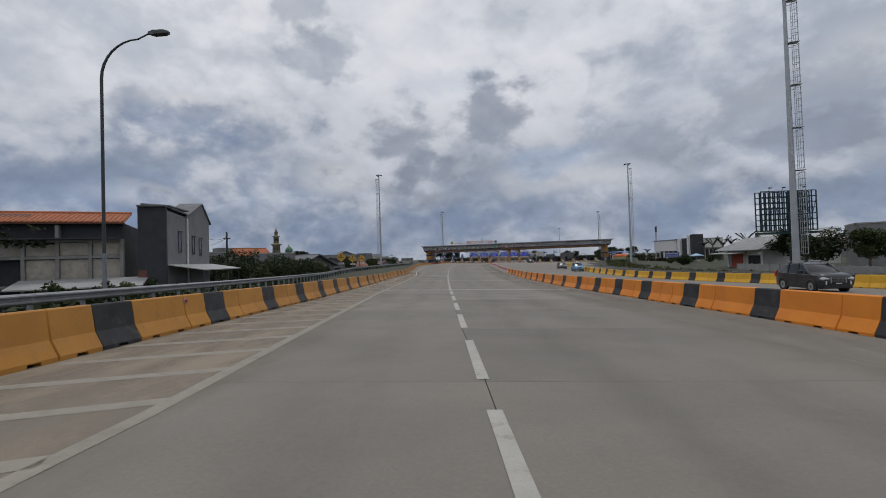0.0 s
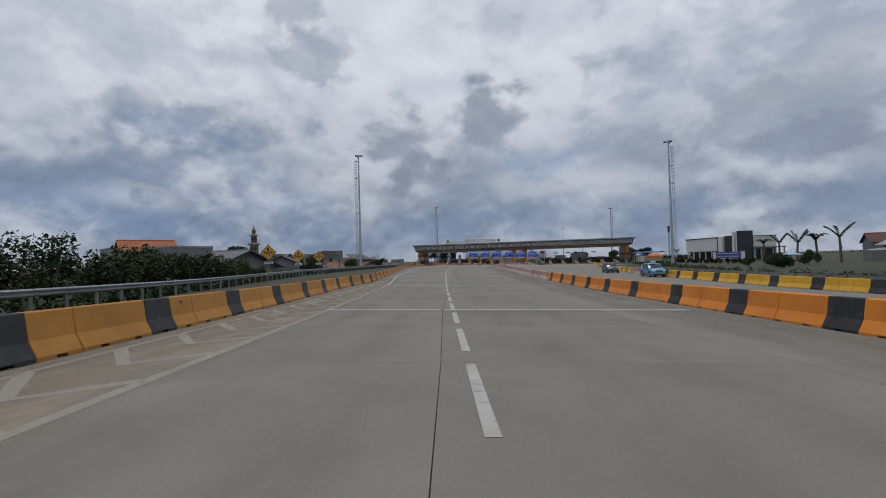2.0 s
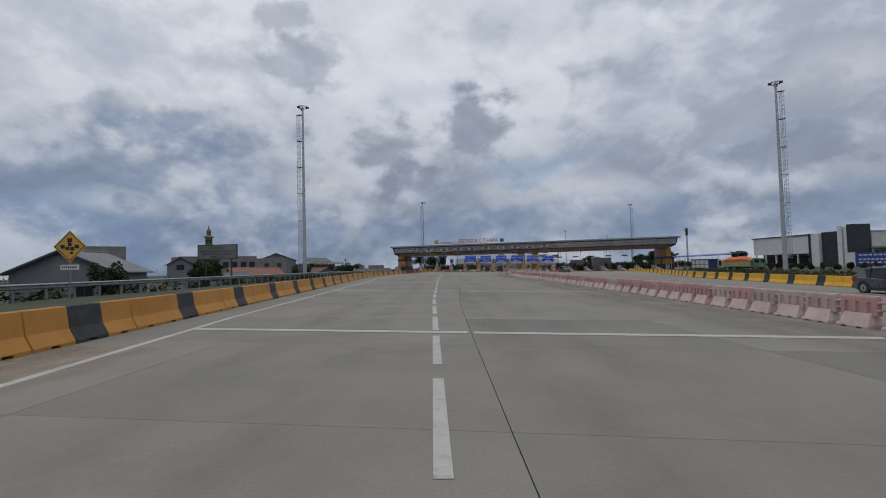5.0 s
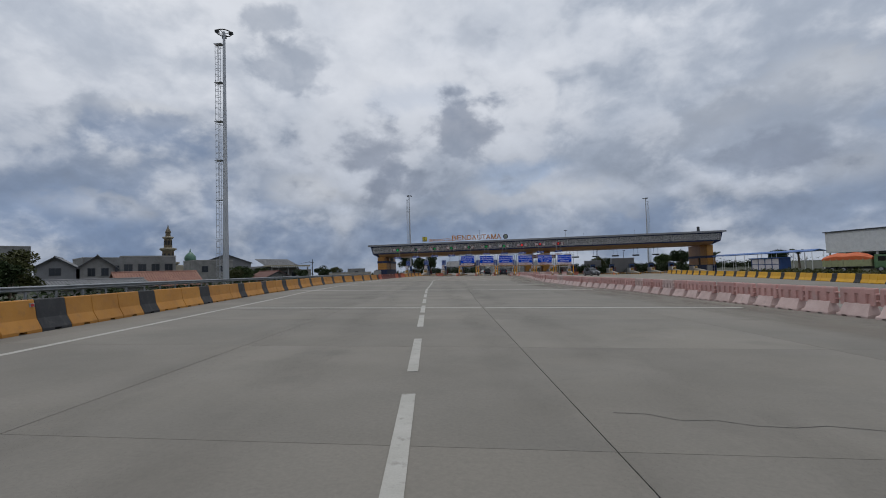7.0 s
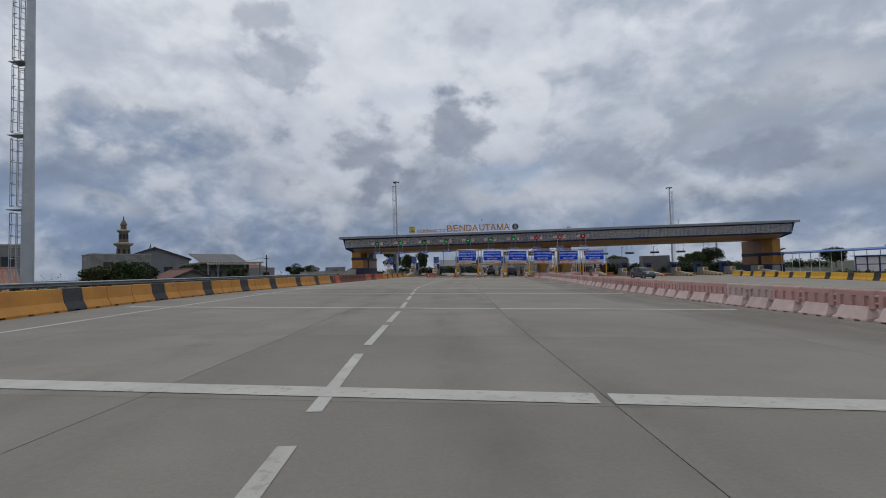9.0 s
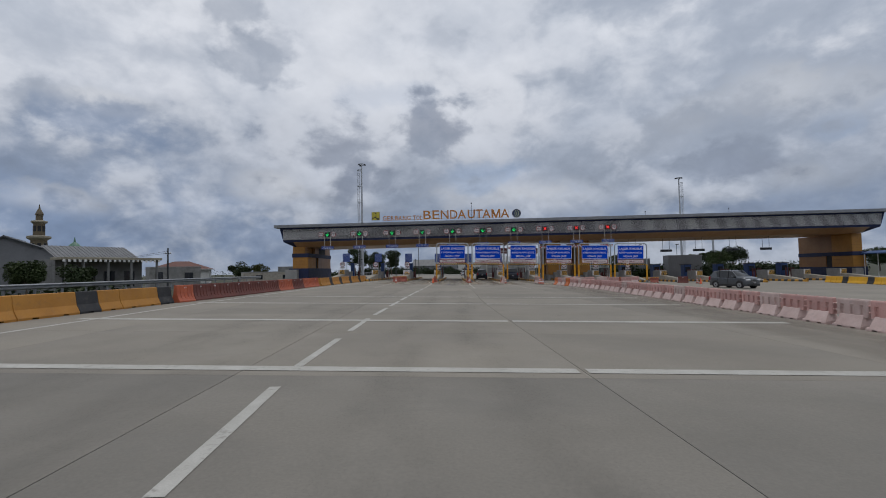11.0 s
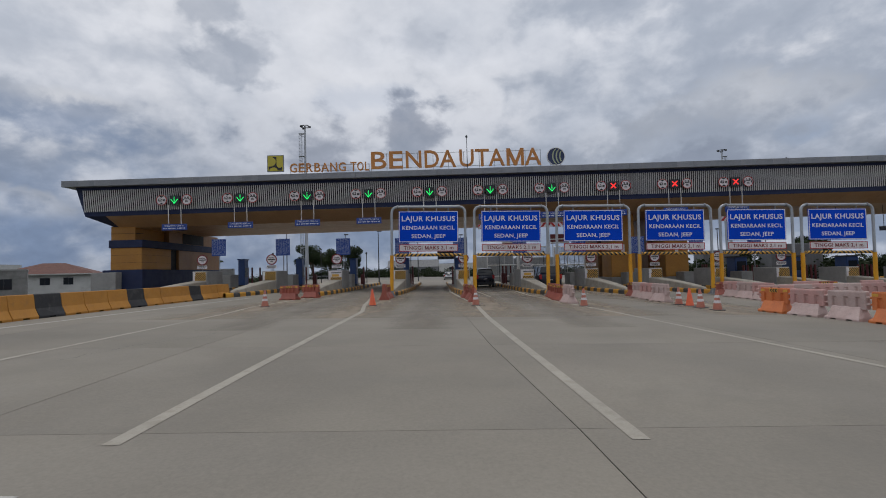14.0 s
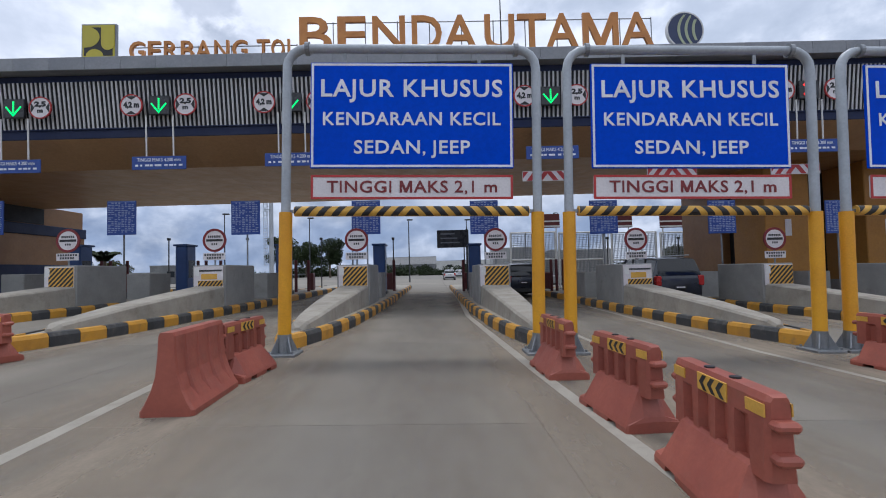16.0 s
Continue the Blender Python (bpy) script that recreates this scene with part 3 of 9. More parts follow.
def build_ground():
    xs = sorted({*np.linspace(-3200, -120, 12), *np.linspace(-110, 110, 111), *np.linspace(120, 3200, 12)})
    ys = sorted({*np.linspace(-1500, -300, 6), *np.linspace(-290, 90, 77), *np.linspace(100, 400, 16), *np.linspace(450, 3400, 12)})
    bm = bmesh.new()
    grid = [[bm.verts.new((x, y, terrain(x, y))) for x in xs] for y in ys]
    for a, b in zip(grid, grid[1:]):
        for i in range(len(xs) - 1):
            bm.faces.new((a[i], a[i + 1], b[i + 1], b[i]))
    tagged(part("ground", bm, M_EARTH), label="bare earth and rough grass beside the toll road", category="ground", kind="structure")


build_ground()

road = new("road")
tagged(road, label="wide pale concrete toll plaza pavement with sealed joints", category="road", kind="structure")
SLAB_L, GAP = 5.0, 0.006


def slab_width(y):
    return float(np.interp(y, [-200, -120, -86, -60, -40], [5.7, 5.45, 5.2, 5.6, 5.85]))



def skew(y):
    """How far the cross joints and bars turn with the curving road."""
    return float(np.interp(y, [-204, -184, -162, -142], [0.15, 0.11, 0.04, 0.0]))


def slab_corners(k, y):
    j0, j1 = along(JOINT_LINE, y), along(JOINT_LINE, y + SLAB_L)
    w0, w1 = slab_width(y), slab_width(y + SLAB_L)
    return [(j + i * w, q + skew(q) * i * w) for j, w, q, i in ((j0, w0, y, k), (j0, w0, y, k + 1), (j1, w1, y + SLAB_L, k + 1), (j1, w1, y + SLAB_L, k))]


def slab_bm(bm, corners, origin):
    cx, cy = sum(c[0] for c in corners) / 4, sum(c[1] for c in corners) / 4
    top, low = [], []
    for x, y in corners:
        sx = x + (GAP if x < cx else -GAP)
        sy = y + (0.004 if y < cy else -0.004)
        z = deck(sx, sy)
        top.append(bm.verts.new((sx - origin[0], sy - origin[1], z - origin[2])))
        low.append(bm.verts.new((sx - origin[0], sy - origin[1], z - 0.06 - origin[2])))
    bm.faces.new(top)
    for i in range(4):
        bm.faces.new((low[i], low[(i + 1) % 4], top[(i + 1) % 4], top[i]))


def paved_from(y):
    """Outer edge of the slabs: just behind the striped barrier, or out to the guardrail before the booths."""
    return along(LEFT_JERSEY, y) - 0.7 if y < -50 else along([(-14.2, -50), (-15.0, -30), (-25.8, -14), (-30.8, 8), (-30.8, 400)], y)


def build_slabs():
    rest, rest_near = bmesh.new(), bmesh.new()
    y = -263.7
    while y < 66.0:
        xl, xr = paved_from(y + 2.5), along(RIGHT_EDGE, y + 2.5)
        for k in range(-9, 14):
            c = slab_corners(k, y)
            c = [(max(px, paved_from(py)), py) for px, py in c]
            if max(p[0] for p in c) - min(p[0] for p in c) < 0.1 or max(p[0] for p in c) < xl or min(p[0] for p in c) > xr:
                continue
            if -3 < k < 2 and -242 < y < 28:
                o = (sum(p[0] for p in c) / 4, y + SLAB_L / 2, 0.0)
                o = (o[0], o[1], deck(o[0], o[1]))
                bm = bmesh.new()
                slab_bm(bm, c, o)
                part("slab", bm, M_SLABTAN if y > -62 else M_SLAB, road, m=pose(*o))
            else:
                slab_bm(rest_near if y > -62 else rest, c, (0, 0, 0))
        y += SLAB_L
    ob = part("outer_slab_field", rest, M_SLAB, road)
    tagged(ob, kind="stuff")
    tagged(part("outer_slab_field", rest_near, M_SLABTAN, road), kind="stuff")
    # bitumen bed below the joints
    bm = bmesh.new()
    y = -264.0
    rows = []
    while y <= 66.0:
        xl, xr = paved_from(y), along(RIGHT_EDGE, y)
        rows.append([bm.verts.new((x, y, deck(x, y) - 0.03)) for x in np.linspace(xl, xr, 14)])
        y += 5.0
    for a, b in zip(rows, rows[1:]):
        for i in range(13):
            bm.faces.new((a[i], a[i + 1], b[i + 1], b[i]))
    part("joint_bed", bm, M_JOINT, road)


def surf(x, y):
    """Height of the laid slabs, which are flat between their joints."""
    k = math.floor((y + 263.7) / SLAB_L)
    y0 = -263.7 + k * SLAB_L
    u = (y - y0) / SLAB_L
    return deck(x, y0) * (1 - u) + deck(x, y0 + SLAB_L) * u


def ribbon(bm, pts, width, lift=0.005, step=2.5):
    """A painted band along (x, y) points on the deck."""
    dense = []
    for (x0, y0), (x1, y1) in zip(pts, pts[1:]):
        n = max(1, int(math.hypot(x1 - x0, y1 - y0) / step))
        dense += [(x0 + (x1 - x0) * i / n, y0 + (y1 - y0) * i / n) for i in range(n)]
    dense.append(pts[-1])
    rows = []
    for i, (x, y) in enumerate(dense):
        a, b = dense[max(i - 1, 0)], dense[min(i + 1, len(dense) - 1)]
        dx, dy = b[0] - a[0], b[1] - a[1]
        s = math.hypot(dx, dy)
        nx, ny = dy / s * width / 2, -dx / s * width / 2
        rows.append([bm.verts.new((px, py, surf(px, py) + lift)) for px, py in ((x - nx, y - ny), (x + nx, y + ny))])
    for a, b in zip(rows, rows[1:]):
        bm.faces.new((a[0], a[1], b[1], b[0]))


def build_lines():
    def line(name, pts, width, material=M_PAINT, lift=0.005):
        bm = bmesh.new()
        ribbon(bm, pts, width, lift)
        return part(name, bm, material, road)

    # centre dashes
    known = {-3: -242.0, 0: -228.6, 1: -223.5, 4: -209.5, 5: -205.3, 6: -201.3, 13: -170.9, 14: -166.5, 24: -124.7, 25: -120.3, 26: -115.9, 27: -110.6, 28: -106.6, 29: -102.0, 31: -93.2, 32: -89.1, 33: -85.0, 34: -81.1, 40: -53.37, 41: -48.9, 43: -40.6, 44: -36.4, 45: -32.3, 46: -28.1}
    for n in range(-3, 47):
        y = float(np.interp(n, list(known), list(known.values())))
        line("dash", [(along(DASH_LINE, y), y), (along(DASH_LINE, y + 3.2), y + 3.2)], 0.16, lift=0.006)
    # solid edge on the outer side, closing in on the barrier
    edge = [(22.0, -250), (19.05, -230.6), (17.98, -225.5), (15.7, -214.2), (14.75, -209.6), (9.3, -179.2), (7.7, -170), (6.3, -161.6), (1.3, -139)]
    line("edge_line", [p for p in edge if p[1] < -160], 0.19, M_FADED)
    line("edge_line", [(6.3, -161.6), (1.3, -139), (-5.6, -98.5), (-7.0, -91.4), (-8.9, -78), (-10.6, -62), (-11.9, -42), (-12.0, -26), (-11.5, -14), (-10.6, 0)], 0.17)
    inner = [(11.4, -203), (7.22, -178.8), (6.4, -174.7), (5.87, -170.7), (5.28, -164.8), (4.3, -157), (2.9, -148)]
    line("inner_edge_line", [p for p in inner], 0.13, M_FADED)
    # hatched wedge between edge line and barrier
    y = -249.0
    while y < -203:
        x, yy = along(edge, y) - 0.05, y
        while x > along(LEFT_JERSEY, yy) + 0.45:
            x, yy = x - 0.1, yy - 0.065
        line("hatch", [(along(edge, y) - 0.05, y), (x, yy)], 0.26, M_FADED)
        y += 1.58
    while y < -160:
        xe, xi = along(edge, y), along(inner, y)
        knee = (xe + (xi - xe) * 0.42, y - 1.12)
        bm = bmesh.new()
        ribbon(bm, [(xe - 0.05, y), knee, (along(inner, y + 0.15), y + 0.15)], 0.24, 0.005, 9.0)
        part("hatch", bm, M_FADED, road)
        y += 2.05
    # sand swept to the edges
    rnd = random.Random(77)

    def drift(pts, width, material, lift):
        out = []
        for (x0, y0), (x1, y1) in zip(pts, pts[1:]):
            n = max(1, int(math.hypot(x1 - x0, y1 - y0) / 0.6))
            out += [(x0 + (x1 - x0) * i / n, y0 + (y1 - y0) * i / n) for i in range(n)]
        bm = bmesh.new()
        uv = bm.loops.layers.uv.new("across")
        rows = []
        for x, y in out:
            a, b = width * rnd.uniform(0.5, 0.62), width * rnd.uniform(0.5, 0.62)
            rows.append([bm.verts.new((q, y, surf(q, y) + lift)) for q in (x - a, x + b)])
        for a, b in zip(rows, rows[1:]):
            f = bm.faces.new((a[0], a[1], b[1], b[0]))
            for loop, u in zip(f.loops, (0.0, 1.0, 1.0, 0.0)):
                loop[uv].uv = (u, 0.5)
        part("sand_drift", bm, material, road)

    for k in range(3):
        drift([((along(edge, y) * (k + 0.5) + along(LEFT_JERSEY, y) * (2.5 - k)) / 3, y) for y in range(-246, -138, 6)], 1.9, M_DUST, 0.0022 + 0.0004 * k)
    drift([(along(RIGHT_JERSEY + PINK_LINE[1:], y) - 1.1, y) for y in range(-246, -12, 6)], 1.5, M_DUSTFAINT, 0.0022)
    drift([(along(RIGHT_JERSEY + PINK_LINE[1:], y) - 2.4, y) for y in range(-246, -12, 6)], 2.6, M_DUSTFAINT, 0.0026)
    for x in (-7.3, -2.6, 2.4, 6.6, 11.4):
        drift([(x, -13), (x, -6), (x, 2), (x - 0.1, 12), (x, 24)], 3.9, M_DUST, 0.0026)
        drift([(x + 0.3, -10), (x + 0.2, 0), (x, 14)], 2.6, M_DUST, 0.003)
    for x in (-4.9, 0.0, 4.9):
        drift([(x, -16), (x + 0.2, -4), (x - 0.1, 8), (x, 24)], 1.9, M_DUSTFAINT, 0.0034)
    for off in (1.6, 3.3, -1.7, -3.4):
        drift([(along(DASH_LINE, y) + off, y) for y in range(-244, -24, 7)], 1.3, M_STAIN, 0.0018)
    # wandering cracks in the slabs
    for x, y, turn, n in ((25.2, -216.0, 118, 26), (24.6, -188.0, 100, 18), (17.9, -150.0, 108, 22), (12.0, -118.5, 170, 16), (9.5, -97.0, 95, 20), (-4.0, -108.0, 40, 14), (9.4, -66.0, 100, 18), (-6.5, -47.0, 20, 16), (8.2, -31.0, 82, 14), (-6.0, -20.0, 75, 12)):
        pts, a = [(x, y)], radians(turn)
        for k in range(n):
            b = a + rnd.uniform(-0.5, 0.5)
            pts.append((pts[-1][0] + 0.32 * math.cos(b), pts[-1][1] + 0.32 * math.sin(b)))
        bm = bmesh.new()
        ribbon(bm, pts, 0.009, 0.0036, 0.3)
        part("crack", bm, M_JOINT, road)
    # rumble bars across the carriageway
    for y, w in ((-204.46, 0.5), (-184.05, 0.40), (-162.35, 0.42), (-141.8, 0.34), (-121.9, 0.40), (-104.6, 0.36), (-88.1, 0.42), (-76.3, 0.34), (-65.6, 0.34), (-58.2, 0.34), (-50.75, 0.42), (-43.1, 0.32), (-37.4, 0.28)):
        xl = along([(22.0, -250), (19.0, -230.6), (14.5, -209.6), (6.45, -161.6), (1.3, -139), (-5.6, -98.5), (-9.9, -88), (-11.0, -76), (-12.4, -38)], y)
        xr = along(RIGHT_JERSEY + PINK_LINE[1:], y) - 1.2
        slant, xj = (-0.5 if -100 < y < -60 else 0), along(JOINT_LINE, y)
        for a, b in ((xl, xj - 0.09), (xj + 0.06, xr)):
            line("rumble_bar", [(q, y + slant * (q - xl) / (xr - xl) + skew(y) * (q - xj)) for q in (a, b)], w, lift=0.008)
    # lane lines into the booths
    for pts, w in (([(-2.26, -24.0), (-2.3, -20.8), (-2.3, -10.5), (-2.75, -7.0), (-3.3, -0.9)], 0.16), ([(2.3, -24), (2.2, -18), (2.14, -13), (2.24, -6.8), (1.85, -1.4), (1.45, 6.5), (1.6, 15), (1.6, 26)], 0.16),
                   ([(-6.95, -23.1), (-7.2, -11), (-7.57, -7.5), (-7.0, 0)], 0.13), ([(7.3, -24), (6.75, -11), (6.35, -5.5), (6.1, 0), (6.4, 10)], 0.13), ([(11.9, -8.5), (11.2, -2)], 0.13), ([(3.6, -1), (3.45, 8)], 0.11)):
        line("lane_line", pts, w, M_LANEPAINT)


build_lines()

# ---- barriers ----


def jersey_bm(length, grooves=()):
    """A concrete safety barrier along y, with drain notches in the toe and shallow module joints."""
    prof = [(-0.30, 0.0), (-0.30, 0.075), (-0.165, 0.34), (-0.095, 0.80), (-0.075, 0.82), (0.075, 0.82), (0.095, 0.80), (0.165, 0.34), (0.30, 0.075), (0.30, 0.0)]
    stations = [(-length / 2 + 0.012, 1.0, 0.0), (-length / 2, 0.965, 0.0), (length / 2 - 0.012, 1.0, 0.0), (length / 2, 0.965, 0.0)]
    for g in grooves:
        stations += [(g - 0.026, 1.0, 0.0), (g - 0.012, 0.86, 0.0), (g + 0.012, 0.86, 0.0), (g + 0.026, 1.0, 0.0)]
    n = max(1, round(length / 1.05))
    for i in range(n):
        c = -length / 2 + (i + 0.5) * length / n
        stations += [(c - 0.13, 1.0, 0.0), (c - 0.12, 1.0, 0.055), (c + 0.12, 1.0, 0.055), (c + 0.13, 1.0, 0.0)]
    stations.sort()
    bm = bmesh.new()
    loft(bm, [[(x * s, y, max(z, raise_) if z < 0.06 else 0.82 - (0.82 - z) * (1 if s == 1 else 0.99) - (0.82 * (1 - s) * 0.15)) for x, z in prof] for y, s, raise_ in stations])
    return bm


def lay_row(pts, start, stop, pattern, group, first=0):
    """Copies of model things end to end along a line; pattern gives (model, length, pitch)."""
    y, i = start, first
    while y < stop:
        model, length, pitch = pattern[i % len(pattern)]
        y1 = y + pitch
        x0, x1 = along(pts, y), along(pts, y1)
        s = pitch / math.hypot(x1 - x0, pitch)
        copy_thing(model, between(along(pts, y), y, along(pts, y + pitch * s), y + pitch * s, -0.004))
        y += pitch * s
        i += 1


def jersey_model(length, grooves, material, label, group):
    return lone("concrete_barrier", jersey_bm(length, grooves), material, label, "barrier", group)


def jersey_row(pts, start, stop, paint, words, group, yellow=3.2, black=1.05, first=0):
    a = jersey_model(yellow - 0.02, (-0.53, 0.53), paint, f"{words} concrete safety barrier with scuffed paint", group)
    b = jersey_model(yellow - 0.02, (0.1,), paint, f"{words} concrete safety barrier with scuffed paint", group)
    c = jersey_model(black - 0.02, (), M_BLACK, "black-painted concrete safety barrier block in a striped row", group)
    lay_row(pts, start, stop, [(a, 0, yellow), (c, 0, black), (b, 0, yellow), (c, 0, black)], group, first)
    for ob in (a, b, c):
        bpy.data.objects.remove(ob)


def jersey_spans(pts, blacks, stop, width, paint, words, group):
    """A striped row whose black blocks begin at the given y; painted lengths fill the space between them."""
    rnd = random.Random(len(blacks))
    for a, b in zip(blacks, blacks[1:] + [stop]):
        for y0, y1, dark in ((a, a + width, True), (a + width, b, False)):
            if y1 - y0 < 0.3:
                continue
            m = between(along(pts, y0), y0, along(pts, y1), y1, -0.004)
            size = math.hypot(along(pts, y1) - along(pts, y0), y1 - y0) - 0.014
            if dark:
                jersey_one(size, (), M_BLACK, "black-painted concrete safety barrier block in a striped row", group, m)
            else:
                g = rnd.choice(((-0.18,), (0.16,), (-0.2, 0.16), (0.05,)))
                jersey_one(size, tuple(q * size for q in g), paint, f"{words} concrete safety barrier with scuffed paint", group, m)


def jersey_one(size, grooves, material, label, group, m):
    ob = lone("concrete_barrier", jersey_bm(size, grooves), material, label, "barrier", group, m)
    return ob


LEFT_BLACKS = [-250.6, -246.8, -242.9, -239.0, -235.1, -231.3, -227.45, -223.65, -219.84, -216.3, -212.8, -209.24, -205.1, -200.9, -195.75, -191.55, -187.2, -182.7, -178.1, -173.6, -168.9, -164.8, -160.8, -156.9,
               -153.0, -148.8, -144.4, -139.8, -135.2, -130.5, -125.8, -121.1, -116.5, -111.9, -107.3, -102.4, -97.4, -93.0, -88.4, -84.0, -78.5, -72.8, -68.0, -63.4, -59.0, -53.9, -49.2, -44.5]
RIGHT_BLACKS = [-250.2, -246.0, -241.8, -237.6, -233.4, -229.2, -225.0, -221.0, -217.0, -213.2, -209.9, -206.6, -202.8, -198.6, -193.9, -189.2, -184.9, -180.5, -175.7, -171.15, -166.8, -162.4, -158.2, -153.7]
jersey_spans(LEFT_JERSEY, LEFT_BLACKS, -43.4, 1.05, M_OCHRE, "ochre-painted", "striped barriers beside the hatched edge")
jersey_spans([(-12.85, -26), (-13.2, -19), (-13.1, -8), (-12.7, 2.5)], [-16.2, -12.2, -7.6, -2.86], 1.5, 1.1, M_OCHRE, "ochre-painted", "striped barriers before the booths")
jersey_one(3.2, (0.3,), M_OCHRE, "ochre-painted concrete safety barrier with scuffed paint", "striped barriers before the booths", between(-13.18, -19.45, -13.16, -16.25, -0.004))
jersey_spans(RIGHT_JERSEY, RIGHT_BLACKS, -151.2, 1.05, M_ORANGE, "orange-yellow", "striped barriers of the middle divider")
jersey_row(FAR_JERSEY, -246, -134, M_YELLOW, "bright yellow", "striped barriers of the far divider", 3.2, 1.05)
jersey_row(FAR_JERSEY_2, -124, -3, M_YELLOW, "bright yellow", "striped barriers of the far divider", 3.2, 1.05)


def reflector(x, y, rz):
    t = thing("barrier_reflector", "small red round reflector fixed to a painted concrete barrier", "reflector", "barrier reflectors", on_deck(x, y, rz, 0.68))
    part("plate", add_box(bmesh.new(), -0.07, 0.07, -0.03, 0.0, -0.05, 0.05, 0.008), M_CONC, t)
    part("lens", add_disc(bmesh.new(), 0.04, 0.012, 14, pose(0, -0.042, 0)), M_REDPAINT, t)


for y in (-224.5, -212, -190, -171, -152, -131, -112, -93, -71):
    reflector(along(LEFT_JERSEY, y) + 0.115, y, 90)


def water_barrier(label, upper, lower, group, chevron=False, L=0.68, H=0.84, slots=(-0.36, 0.0, 0.36)):
    """A hollow plastic road barrier along y: slotted wall under a solid top band, on a broad flared foot, with lugs and fork slots."""
    t = thing("plastic_barrier", label, "barrier", group)
    k = H / 0.84
    bm = bmesh.new()
    wall = [(0.088, 0.34), (0.084, 0.40), (0.078, 0.64), (0.074, 0.68), (0.068, 0.80), (0.05, 0.84)]
    ringpts = [(-x, z * k) for x, z in wall] + [(x, z * k) for x, z in reversed(wall)]
    W = L - 0.035
    cols = [(-W, 0), (-W + 0.03, 1)]
    for c in slots:
        cols += [(c - 0.075, 1), (c - 0.055, 2), (c + 0.055, 2), (c + 0.075, 1)]
    cols += [(W - 0.03, 1), (W, 0)]
    rings = []
    for y, q in cols:
        rings.append([(x * (0.72 if q == 0 else 0.36 if q == 2 and 0.39 * k < z < 0.65 * k else 1.0), y, z - (0.012 if q == 0 and z > 0.8 * k else 0)) for x, z in ringpts])
    loft(bm, rings)
    part("upper_wall", bm, upper, t)
    bm = bmesh.new()
    foot = [(-0.275, 0.0), (-0.275, 0.055), (-0.262, 0.085), (-0.10, 0.375 * k), (-0.07, 0.40 * k), (0.07, 0.40 * k), (0.10, 0.375 * k), (0.262, 0.085), (0.275, 0.055), (0.275, 0.0)]
    f = (L - 0.10) / 0.68
    rings = []
    # the foot slopes down to both ends, with fork slots below
    for y, w, lift, cap in ((-0.70, 0.92, 0, 0.10), (-0.685, 1.0, 0, 0.14), (-0.56, 1.0, 0, 0.40), (-0.44, 1.0, 0, 1), (-0.42, 1.0, 0.05, 1), (-0.22, 1.0, 0.05, 1), (-0.20, 1.0, 0, 1), (0.2, 1.0, 0, 1), (0.22, 1.0, 0.05, 1), (0.42, 1.0, 0.05, 1), (0.44, 1.0, 0, 1),
                            (0.56, 1.0, 0, 0.40), (0.685, 1.0, 0, 0.14), (0.70, 0.92, 0, 0.10)):
        rings.append([(x * w, y * f, min(max(z, lift), cap)) for x, z in foot])
    loft(bm, rings)
    part("foot", bm, lower, t)
    for s in (-1, 1):
        for z in (0.45, 0.64):
            lug = bmesh.new()
            add_box(lug, -0.07, 0.07, min(s * (W - 0.02), s * (W + 0.075)), max(s * (W - 0.02), s * (W + 0.075)), z * k, z * k + 0.06, 0.02)
            part("end_lug", lug, upper, t)
        if chevron:
            for side in (-1, 1):
                a, b = side * 0.0695, side * 0.079
                part("reflective_band", add_box(bmesh.new(), min(a, b), max(a, b), min(s * (W - 0.19), s * (W - 0.02)), max(s * (W - 0.19), s * (W - 0.02)), 0.71 * k, 0.785 * k), M_STRIPEY, t, "yellow reflective band")
    for y in (-0.2, 0.22):
        part("filler_cap", add_tube(bmesh.new(), [(0, y * f, 0.835 * k), (0, y * f, 0.852 * k)], 0.035, 10), upper if not chevron else M_STRIPEB, t)
    if chevron:
        for side in (-1, 1):
            a, b = side * 0.0695, side * 0.080
            part("chevron_plate", add_box(bmesh.new(), min(a, b), max(a, b), -0.18, 0.18, 0.685 * k, 0.81 * k), M_STRIPEY, t)
            bm = bmesh.new()
            zm = 0.7475 * k
            for c in (-0.15, -0.045, 0.06):
                for dz in (0.055 * k, -0.055 * k):
                    q = [(c, zm), (c + 0.05, zm), (c + 0.10, zm + dz), (c + 0.05, zm + dz)]
                    bm.faces.new([bm.verts.new((side * 0.0825, side * yy, zz)) for yy, zz in q])
            part("chevron", bm, M_STRIPEB, t)
    return t


